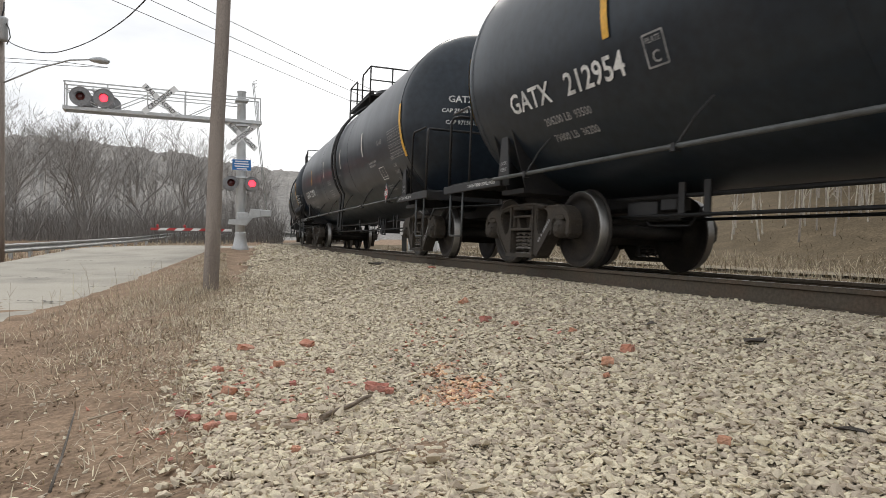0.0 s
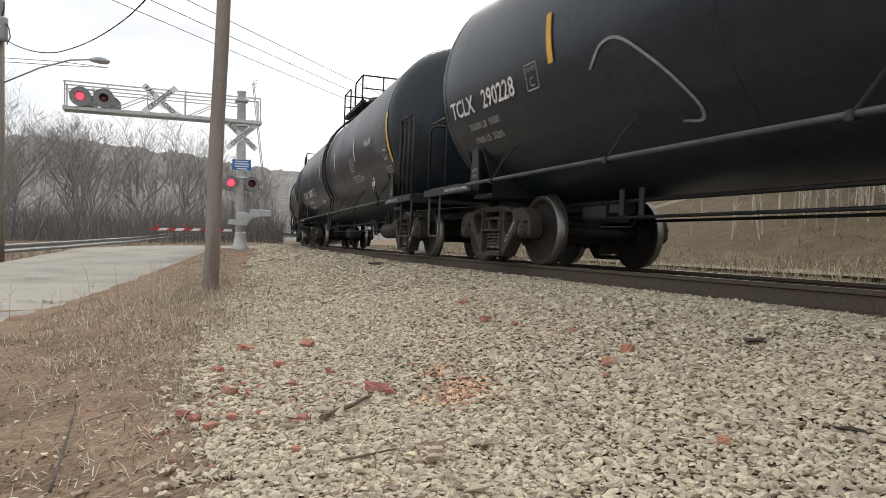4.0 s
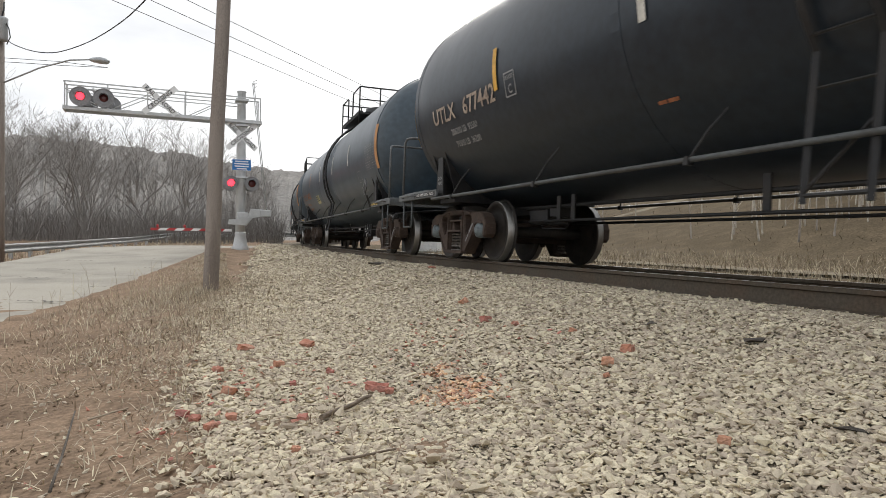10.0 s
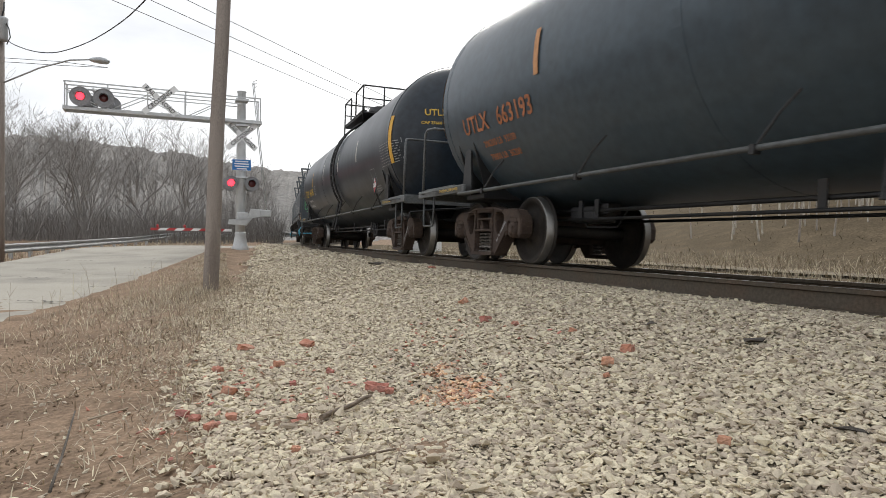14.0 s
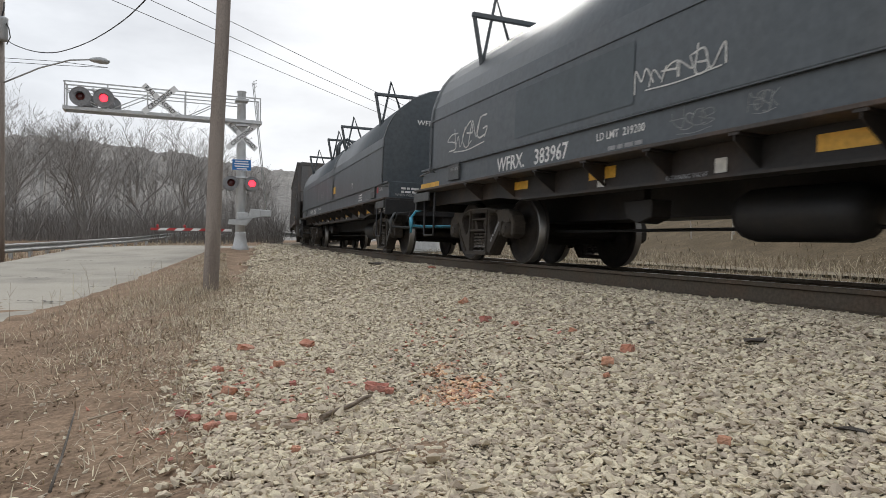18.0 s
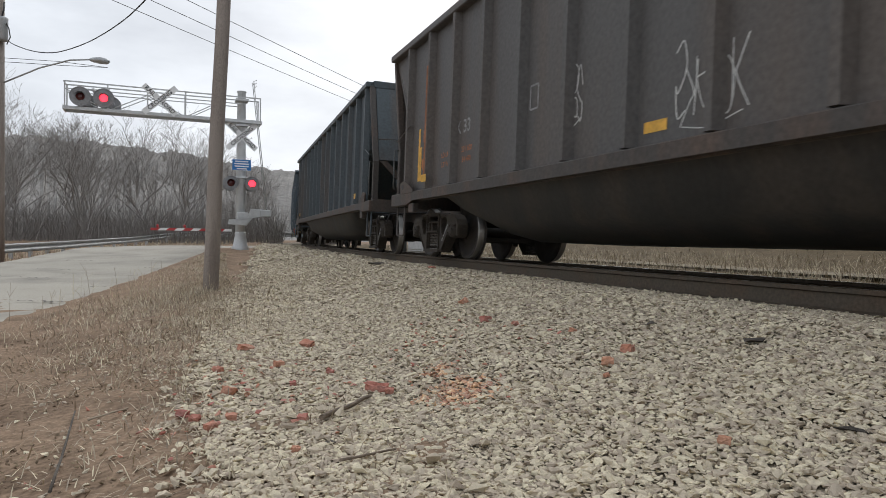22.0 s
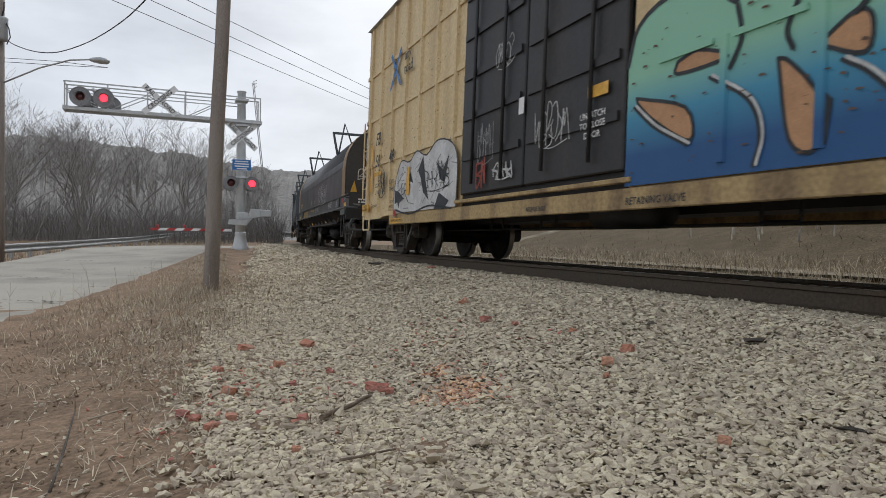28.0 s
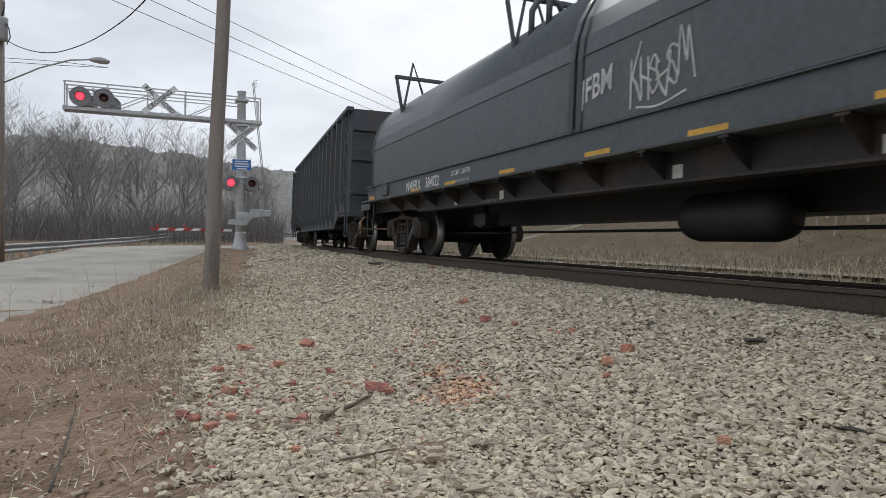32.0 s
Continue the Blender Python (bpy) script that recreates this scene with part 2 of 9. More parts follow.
def lathe(bm, prof, axis="x", c=(0, 0, 0), seg=24, smooth=True):
    """Turn a profile of (along, radius) round an axis through c."""
    rings = []
    for a, r in prof:
        ring = []
        for j in range(seg):
            t = 2 * math.pi * j / seg
            p, q = r * math.cos(t), r * math.sin(t)
            v = {"x": (a, p, q), "y": (q, a, p), "z": (p, q, a)}[axis]
            ring.append(bm.verts.new((v[0] + c[0], v[1] + c[1], v[2] + c[2])))
        rings.append(ring)
    for a, b in zip(rings, rings[1:]):
        for j in range(seg):
            f = bm.faces.new((a[j], a[(j + 1) % seg], b[(j + 1) % seg], b[j]))
            f.smooth = smooth
    bm.faces.new(rings[0][::-1])
    bm.faces.new(rings[-1])
    return rings


def slab(bm, poly, y0, y1, plane="xz"):
    """A plate: a polygon in a plane, given thickness from y0 to y1 along the third axis."""
    def at(p, y):
        return {"xz": (p[0], y, p[1]), "xy": (p[0], p[1], y), "yz": (y, p[0], p[1])}[plane]
    a = [bm.verts.new(at(p, y0)) for p in poly]
    b = [bm.verts.new(at(p, y1)) for p in poly]
    n = len(poly)
    bm.faces.new(a)
    bm.faces.new(b[::-1])
    for i in range(n):
        bm.faces.new((a[i], b[i], b[(i + 1) % n], a[(i + 1) % n]))


def mesh_of(name, bm, material):
    bmesh.ops.recalc_face_normals(bm, faces=bm.faces[:])
    me = bpy.data.meshes.new(name)
    bm.to_mesh(me)
    bm.free()
    me.materials.append(material)
    return me


def part(name, bm, material, parent=None, label="", at=None):
    """Link a bmesh or a finished mesh as one object under a thing."""
    me = bm if isinstance(bm, bpy.types.Mesh) else mesh_of(name, bm, material)
    ob = new(name, me)
    if parent is not None:
        ob.parent = parent
    if at is not None:
        ob.matrix_basis = at
    if label:
        ob["label"] = label
    return ob


def thing(name, label, category, at=None, group="", kind=""):
    ob = new(name)
    ob.empty_display_size = 0.3
    if at is not None:
        ob.matrix_basis = at
    return tagged(ob, label, category, group, kind)


def raw(name, verts, faces, material, smooth=False):
    me = bpy.data.meshes.new(name)
    me.from_pydata(verts, [], faces)
    me.materials.append(material)
    if smooth:
        me.polygons.foreach_set("use_smooth", [True] * len(me.polygons))
    me.update()
    return me


# ---- lettering, made before all else ----
LETTERS = {}


def letter(words):
    """Flat meshes of words in the built-in font, one unit high capitals, centred."""
    obs = []
    for w in words:
        cu = bpy.data.curves.new("lettering", "FONT")
        cu.body, cu.size, cu.align_x, cu.align_y = w, 1.35, "CENTER", "CENTER"
        cu.resolution_u = 2
        cu.offset = 0.022
        obs.append((w, new("lettering", cu)))
    dg = bpy.context.evaluated_depsgraph_get()
    for w, o in obs:
        me = bpy.data.meshes.new_from_object(o.evaluated_get(dg))
        co = np.empty(len(me.vertices) * 3)
        me.vertices.foreach_get("co", co)
        LETTERS[w] = (co.reshape(-1, 3)[:, :2].copy(), [tuple(p.vertices) for p in me.polygons])
        bpy.data.meshes.remove(me)
    for w, o in obs:
        cu = o.data
        bpy.data.objects.remove(o)
        bpy.data.curves.remove(cu)


# ---- the track: one gentle bend ----
K1, K2, BEND, PSI0, X0, CANT = -0.00115, 0.00527, 5.52, 0.3793, 5.631, 0.0264
_ds = 0.25
_s = np.arange(-40, 420, _ds)
_psi = PSI0 - (K1 * np.clip(_s, 0, None) + K2 * np.clip(_s - BEND, 0, 74))
_i0 = int(np.argmin(abs(_s)))
_x = np.concatenate([[0], np.cumsum(-np.sin((_psi[1:] + _psi[:-1]) / 2) * _ds)])
_y = np.concatenate([[0], np.cumsum(np.cos((_psi[1:] + _psi[:-1]) / 2) * _ds)])
_x, _y = _x - _x[_i0] + X0, _y - _y[_i0]


def on_track(s, off=0.0):
    """Place and heading at s metres along the track, off metres towards the camera's side."""
    p = float(np.interp(s, _s, _psi))
    return (float(np.interp(s, _s, _x)) - math.cos(p) * off, float(np.interp(s, _s, _y)) - math.sin(p) * off, p)


def track_coords(x, y):
    """Distance along the track and off it (positive on the camera's side) of many points."""
    x, y = np.asarray(x, float), np.asarray(y, float)
    S, D = np.empty(len(x)), np.empty(len(x))
    k = slice(None, None, 4)
    tx, ty, ts, tp = _x[k], _y[k], _s[k], _psi[k]
    for a in range(0, len(x), 4000):
        b = slice(a, a + 4000)
        j = ((x[b, None] - tx) ** 2 + (y[b, None] - ty) ** 2).argmin(1)
        dx, dy = x[b] - tx[j], y[b] - ty[j]
        D[b] = -(dx * np.cos(tp[j]) + dy * np.sin(tp[j]))
        S[b] = ts[j] - dx * np.sin(tp[j]) + dy * np.cos(tp[j])
    return S, D


def track_pose(s, off=0.0, z=0.0):
    """A pose on the track: x along it against s (the way the train runs), z up, canted."""
    x, y, p = on_track(s, off)
    f = Vector((math.sin(p), -math.cos(p), 0))
    left = Vector((math.cos(p), math.sin(p), 0))
    return frame_pose(Vector((x, y, z)), f, left)


def frame_pose(o, f, left):
    up = f.cross(left).normalized()
    c, s_ = math.cos(CANT), math.sin(CANT)
    l2, u2 = left * c - up * s_, up * c + left * s_
    m = Matrix((f, l2, u2)).transposed().to_4x4()
    m.translation = o + Vector((0, 0, -0.75 * s_))
    return m


# ---- the ground ----
def ground_z(x, y):
    S, D = track_coords(x, y)
    base = np.interp(S, [-10, 3, 12, 24, 31, 60, 140], [-0.5, -0.52, -0.62, -0.28, -0.13, 0.0, 0.0])
    crown = -0.185 - CANT * (0.75 - D)
    t = np.clip((D - 1.75) / 2.4, 0, 1)
    near = crown * (1 - t) + base * t
    lev = np.interp(-D, [1.7, 3.0, 9, 12, 20, 34, 90], [-0.24, -0.36, -0.40, 0.0, 2.3, 6.5, 11])
    far_level = np.interp(S, [55, 100], [1, 0.4])
    lev = np.where(lev > 0, lev * far_level, lev)
    u = np.clip((-D - 1.75) / 1.2, 0, 1)
    far = (-0.185 - CANT * (0.75 - D)) * (1 - u) + lev * u
    z = np.where(D >= 0, np.where(D > 1.75, near, crown), np.where(D < -1.75, far, crown))
    # the road side lies lower than the shoulder
    low = np.interp(S, [-10, 22, 32, 45, 62, 100], [-0.88, -0.87, -0.82, -0.56, -0.14, -0.1])
    k = np.clip((D - 5.0) / 2.2, 0, 1)
    z = z * (1 - k) + low * k
    return z


def gz(x, y):
    return float(ground_z([x], [y])[0])


letter(["CROSSING", "RAIL     ROAD", "GATX", "TCLX", "UTLX", "WFRX.", "NWFRX.", "GACX", "TFOX", "DJNX", "212954", "212971", "290228", "228907", "228896", "677442", "645632", "663193",
        "383967", "383983", "384022", "75777", "3285", "41075", "LD LMT", "LT WT", "206200 LB  93500", "79800 LB  36200", "194500 LB  88200", "91500 LB  41500", "187500 LB 85050 KG", "75500 LB 34250 KG",
        "PLATE", "C", "F", "1267", "3", "FRA-AIP", "EMPTY", "LOAD", "1/4 ADJ.", "BLOCK", "JACK", "HERE", "2 INCH TREAD COND. SHOES", "VENT TANK WHEN UNLOADING", "AAR ST-465", "AAR ST-446",
        "LIFT/PULL HERE", "THERMALBOND TANK", "05-15 NSC", "LD LMT  219200", "LD LMT  218700", "L-48-0", "2 INCH HF COMP. SHOES", "WHEN WELDING GROUND", "RETAINING VALVE", "JFBM", "W16R!", "286K", "LD LMT  223900", "3330", "OK 33", "LIFT AND", "JACK HERE", "any", "road", "FB", "50", "49", "212600", "73400", "THIS CAR", "EXCESS HEIGHT", "UNLATCH", "TO CLOSE", "DOOR", "RELEASE ROD", "EXH 17-0", "EXW 10-8", "EW 9-7", "EOC-8", "M-921B", "CAP 25660 GAL", "CAP 97150 L", "231 600", "54 400", "CAR SERIES", "LIFT HERE "])


# ---- setting ----
def sheet_axis(a, b, fine, grow):
    """Grid lines, close together between a and b, ever wider beyond."""
    v = list(np.arange(a, b + 1e-6, fine))
    d = fine
    lo, hi = a, b
    out_lo, out_hi = [], []
    while hi < 1800:
        d *= grow
        hi, lo = hi + d, lo - d
        out_hi.append(hi)
        out_lo.append(lo)
    return np.array(out_lo[::-1] + v + out_hi)


def road_right(y):
    """x of the road's edge on the track's side."""
    return np.interp(y, [-40, 9, 15, 20, 26, 32, 40, 52], [1.0, -5.9, -7.1, -8.0, -9.0, -9.6, -9.6, -6.5])


ROAD_W = 5.55


def ground():
    xs, ys = sheet_axis(-14, 14, 0.28, 1.12), sheet_axis(-4, 40, 0.28, 1.12)
    X, Y = np.meshgrid(xs, ys)
    x, y = X.ravel(), Y.ravel()
    z = ground_z(x, y)
    rng = np.random.default_rng(3)
    near = np.exp(-((x / 25) ** 2 + ((y - 10) / 30) ** 2))
    z = z + (rng.random(len(z)) - 0.5) * 0.04 * near
    S, D = track_coords(x, y)
    z = z - 0.06 * ((D > -2.5) & (D < 4.2) & (S > -12) & (S < 88)) - 0.35 * ((D < -3.2) & (D > -66) & (S > -28) & (S < 86))
    r = np.hypot(x, y)
    z = np.where(r > 150, np.minimum(z, 0.5), z)
    w = len(xs)
    f = [(i * w + j, i * w + j + 1, (i + 1) * w + j + 1, (i + 1) * w + j) for i in range(len(ys) - 1) for j in range(w - 1)]
    me = raw("ground", np.stack([x, y, z], 1).tolist(), f, M_SOIL, True)
    ob = new("ground", me)
    return tagged(ob, "bare brown soil with dead winter grass", "ground", kind="structure")


def strip(name, s0, s1, offs, material, ds=0.5, dz=0.0, parent=None):
    """A sheet that follows the track between two offsets."""
    vs, fs = [], []
    ss = np.arange(s0, s1 + 1e-6, ds)
    n = len(offs)
    for s in ss:
        for o, z in offs:
            x, y, p = on_track(s, o)
            vs.append((x, y, z + dz))
    for i in range(len(ss) - 1):
        for j in range(n - 1):
            fs.append((i * n + j, i * n + j + 1, (i + 1) * n + j + 1, (i + 1) * n + j))
    return raw(name, vs, fs, material, True)


def bank():
    """The slope beyond the track."""
    vs, ss, offs = [], np.arange(-30, 90, 1.0), np.concatenate([np.arange(-2.75, -14, -0.5), np.arange(-14, -70, -3.0)])
    for s in ss:
        vs += [on_track(s, o)[:2] for o in offs]
    V = np.array(vs)
    n = len(offs)
    rng = np.random.default_rng(4)
    Z = ground_z(V[:, 0], V[:, 1]) + 0.05 + rng.uniform(-0.03, 0.05, len(V)) - np.where(np.arange(len(V)) % n == 0, 0.12, 0)
    fs = [(i * n + j, i * n + j + 1, (i + 1) * n + j + 1, (i + 1) * n + j) for i in range(len(ss) - 1) for j in range(n - 1)]
    me = raw("bank", [(a, b, c) for (a, b), c in zip(V.tolist(), Z)], fs, M_BANK, True)
    return tagged(new("bank", me), "brown bank of dead turf beyond the track", "bank", kind="structure")


def rail(off, name="rail"):
    prof = [(-0.075, -0.186), (0.075, -0.186), (0.075, -0.172), (0.012, -0.155), (0.01, -0.045), (0.036, -0.035), (0.036, -0.004), (0.028, 0.0),
            (-0.028, 0.0), (-0.036, -0.004), (-0.036, -0.035), (-0.01, -0.045), (-0.012, -0.155), (-0.075, -0.172)]
    vs, fs, mi = [], [], []
    ss = np.concatenate([np.arange(-14, 60, 0.5), np.arange(60, 360, 2.0)])
    n = len(prof)
    for s in ss:
        x, y, p = on_track(s, 0)
        for o, z in prof:
            d = off + o
            vs.append((x - math.cos(p) * d, y - math.sin(p) * d, z - (0.75 - d) * CANT))
    for i in range(len(ss) - 1):
        for j in range(n):
            k = (j + 1) % n
            fs.append((i * n + j, i * n + k, (i + 1) * n + k, (i + 1) * n + j))
            mi.append(1 if j == 7 else 0)
    me = raw(name, vs, fs, M_RAIL)
    me.materials.append(M_RAILTOP)
    me.polygons.foreach_set("material_index", mi)
    ob = new(name, me)
    return tagged(ob, "rusty brown running rail with a worn bright head", "rail", group="rails of the track", kind="structure")


def ties():
    root = thing("sleepers", "weathered timber sleepers bedded in ballast", "sleepers", kind="structure")
    bm = bmesh.new()
    box(bm, (0, 0, -0.275), (0.23, 2.6, 0.175))
    me = mesh_of("sleeper", bevelled(bm, 0.012), M_TIE)
    s, i = -8.0, 0
    while s < 60:
        o = part("sleeper", me, M_TIE, root, at=track_pose(s + random.uniform(-0.03, 0.03)) @ pose(0, random.uniform(-0.04, 0.04), 0, 0, 0, random.uniform(-1, 1)))
        s += 0.5
    return root


def stone_shape(seed, points=9):
    """An angular chip: the hull of a few points in a flat box."""
    rng = np.random.default_rng(seed)
    bm = bmesh.new()
    sx, sy, sz = 1.15, rng.uniform(0.66, 0.95), rng.uniform(0.34, 0.5)
    for k in range(points):
        v = rng.normal(size=3)
        v /= np.abs(v).max() ** 0.6 * np.linalg.norm(v) ** 0.4
        bm.verts.new((v[0] * sx, v[1] * sy, v[2] * sz))
    r = bmesh.ops.convex_hull(bm, input=bm.verts[:])
    bmesh.ops.delete(bm, geom=[v for v in bm.verts if not v.link_faces], context="VERTS")
    bmesh.ops.recalc_face_normals(bm, faces=bm.faces[:])
    bm.verts.index_update()
    vs = [tuple(v.co) for v in bm.verts]
    fs = [tuple(v.index for v in f.verts) for f in bm.faces]
    bm.free()
    return np.array(vs), np.array(fs)


def shoulder(y):
    """How far from the track the ballast reaches."""
    return np.interp(y, [0, 2.2, 2.6, 3.2, 3.9, 4.7, 5.8, 7.6, 10.7, 15, 19, 30], [5.3, 5.1, 5.05, 5.15, 5.15, 5.05, 4.9, 4.7, 4.35, 3.9, 3.55, 3.0])


def ballast_edge(x, y, d):
    """1 on ballast, 0 on soil, ragged between."""
    e = shoulder(y) + 0.4 * noise.noise((x * 0.9, y * 0.9, 3.0)) + 0.25 * noise.noise((x * 3, y * 3, 5.0)) + 0.4 * noise.noise((x * 9, y * 9, 1.0))
    return d < e


def scatter(step, y0, y1, x0, x1, size, rng, keep, lift=0.3, outside=False):
    """Stones on a jittered grid, so that they lie close and evenly."""
    gx, gy = np.meshgrid(np.arange(x0, x1, step), np.arange(y0, y1, step))
    x = gx.ravel() + rng.normal(0, step * 0.33, gx.size)
    y = gy.ravel() + rng.normal(0, step * 0.33, gx.size)
    ok = (abs(x) < 0.72 * y + 0.4) != outside
    x, y = x[ok], y[ok]
    S, D = track_coords(x, y)
    ok = (D > -2.6) & (D < 7) & (S > -12)
    x, y, D = x[ok], y[ok], D[ok]
    ok = np.array([keep(a, b, d) for a, b, d in zip(x, y, D)], bool)
    x, y = x[ok], y[ok]
    sz = size * np.clip(rng.lognormal(0, 0.27, len(x)), 0.55, 1.8)
    return x, y, ground_z(x, y) + sz * lift + rng.uniform(0, size * 0.42, len(x)), sz


def stones(name, pts, rng, shapes, material):
    """One mesh of many stones."""
    x, y, z, sz = pts
    n = len(x)
    allv, allf = [], []
    base = 0
    which = rng.integers(0, len(shapes), n)
    for k, (V, Fc) in enumerate(shapes):
        idx = np.nonzero(which == k)[0]
        m = len(idx)
        if not m:
            continue
        a = rng.uniform(0, 2 * math.pi, m)
        t = rng.normal(0, 0.35, m)
        ca, sa, ct, st = np.cos(a), np.sin(a), np.cos(t), np.sin(t)
        P = np.repeat(V[None], m, 0) * sz[idx][:, None, None]
        px, py, pz = P[..., 0], P[..., 1], P[..., 2]
        px, pz = px * ct[:, None] - pz * st[:, None], px * st[:, None] + pz * ct[:, None]
        px, py = px * ca[:, None] - py * sa[:, None], px * sa[:, None] + py * ca[:, None]
        P = np.stack([px + x[idx][:, None], py + y[idx][:, None], pz + z[idx][:, None]], -1)
        nv = V.shape[0]
        allv.append(P.reshape(-1, 3))
        allf.append((Fc[None] + base + (np.arange(m) * nv)[:, None, None]).reshape(-1, 3))
        base += m * nv
    V, Fc = np.concatenate(allv), np.concatenate(allf)
    me = bpy.data.meshes.new(name)
    me.vertices.add(len(V))
    me.vertices.foreach_set("co", V.ravel())
    me.loops.add(len(Fc) * 3)
    me.loops.foreach_set("vertex_index", Fc.ravel().astype(np.int32))
    me.polygons.add(len(Fc))
    me.polygons.foreach_set("loop_start", np.arange(0, len(Fc) * 3, 3, dtype=np.int32))
    me.materials.append(material)
    me.update(calc_edges=True)
    me.shade_flat()
    return me


def ballast():
    vs = []
    ss = np.arange(-12, 90, 0.4)
    n = 34
    for s in ss:
        y = on_track(s, 4.5)[1]
        for o in np.linspace(-2.7, float(shoulder(y)) + 0.1, n):
            vs.append(on_track(s, o)[:2])
    V = np.array(vs)
    Z = ground_z(V[:, 0], V[:, 1])
    edge = np.arange(len(Z)) % n
    Z = Z - np.where((edge == 0) | (edge == n - 1), 0.06, 0.0)
    fs = [(i * n + j, i * n + j + 1, (i + 1) * n + j + 1, (i + 1) * n + j) for i in range(len(ss) - 1) for j in range(n - 1)]
    me = raw("ballast", [(a, b, c) for (a, b), c in zip(V.tolist(), Z)], fs, M_BED, True)
    root = tagged(new("ballast", me), "bed of pale crushed limestone ballast under the track", "ballast", kind="structure")
    rng = np.random.default_rng(11)
    shapes = [stone_shape(k) for k in range(14)]
    plain = [stone_shape(k, 7) for k in range(14)]  # fewer corners for stones farther off
    plainest = [stone_shape(k, 6) for k in range(14)]

    def keep(a, b, d):
        if d < -2.4:
            return False
        if abs(d - 0.75) < 0.11 or abs(d + 0.75) < 0.11:
            return False
        return d > 0.86 and ballast_edge(a, b, d) and not sprayed(a, b)

    def under_train(a, b, d):
        return -2.4 < d < 0.64 and abs(d + 0.75) > 0.11

    def sprayed(a, b):
        """An orange patch that paints a lens flare into the stones, thin at its rim."""
        r = min(math.hypot((a - 0.1) / 0.2, (b - 3.47) / 0.27), 0.35 + math.hypot((a + 0.02) / 0.16, (b - 3.95) / 0.3))
        return 0.85 + noise.noise((a * 90, b * 90, 4.0)) + 0.5 * noise.noise((a * 14, b * 14, 2.0)) > r

    def sparse(a, b, d):
        return d > 2.2 and not ballast_edge(a, b, d) and d < 6 and rng.random() < 0.5 * math.exp(-max(d - 4.6, 0) / 0.7) + 0.05
    bands = [(0.0182, 1.0, 3.4, -3.0, 3.0, 0.0152), (0.0226, 3.4, 8, -5, 6, 0.0178), (0.034, 8, 17, -8, 6, 0.0255), (0.07, 17, 45, -14, 4, 0.05)]
    for st, y0, y1, x0, x1, sz in bands:
        pts = scatter(st, y0, y1, x0, x1, sz, rng, keep)
        part("stones", stones("stones", pts, rng, shapes if y1 < 5 else plain if y1 < 10 else plainest, M_STONE), M_STONE, root)["kind"] = "stuff"
    # Under the train: oil and brake dust, with shade put into the colour too.
    for y0, y1, x0 in ((1.0, 20, -5.0), (20, 45, -14.0)):
        pts = scatter(0.06 if y1 < 30 else 0.085, y0, y1, x0, 6, 0.042 if y1 < 30 else 0.058, rng, under_train)
        part("stones", stones("stones", pts, rng, plainest, M_OILSHADE), M_OILSHADE, root, "ballast darkened by oil, brake dust and painted shade")["kind"] = "stuff"
    # Stones that carry the lens flare's orange in their own colour.
    pts = scatter(0.0222, 3.1, 4.4, -0.4, 0.6, 0.0158, rng, lambda a, b, d: sprayed(a, b))
    o = part("stones", stones("stones", pts, rng, shapes, M_FLARED), M_FLARED, root, "stones tinted orange for a lens flare")
    o["kind"] = "stuff"
    # coarser stones along the rest of the track
    pts = scatter(0.095, -9, 45, -16, 12, 0.06, rng, lambda a, b, d: keep(a, b, d) or under_train(a, b, d), 0.2, True)
    part("stones", stones("stones", pts, rng, plainest, M_STONE), M_STONE, root)["kind"] = "stuff"
    pts = scatter(0.045, 1.0, 9, -5, 1, 0.013, rng, sparse, 0.1)
    part("stones", stones("stones", pts, rng, shapes, M_STONE), M_STONE, root)["kind"] = "stuff"

    def clods(a, b, d):
        return not ballast_edge(a, b, d) and a > road_right(b) + 0.1 and rng.random() < 0.35 + 0.6 * noise.noise((a * 2, b * 2, 9.0))
    S0 = scatter(0.03, 1.0, 7.5, -5.5, 0.3, 0.008, rng, clods, 0.0)
    ob = new("soil_clods", stones("soil_clods", S0, rng, plainest, M_CLOD))
    tagged(ob, "small brown clods and crumbs of dry soil", "soil", kind="stuff")
    # the nearest single stones
    meshes = [raw("stone", V.tolist(), [tuple(f) for f in F.tolist()], M_STONE) for V, F in shapes]
    x, y, z, sz = scatter(0.15, 1.1, 3.2, -1.6, 2.4, 0.021, rng, keep, 0.75)
    for k in range(min(300, len(x))):
        m = pose(x[k], y[k], z[k], rng.normal(0, 14), rng.normal(0, 14), rng.uniform(0, 360)) @ Matrix.Scale(sz[k], 4)
        part("stone", meshes[k % 14], M_STONE, root, at=m)
    return root


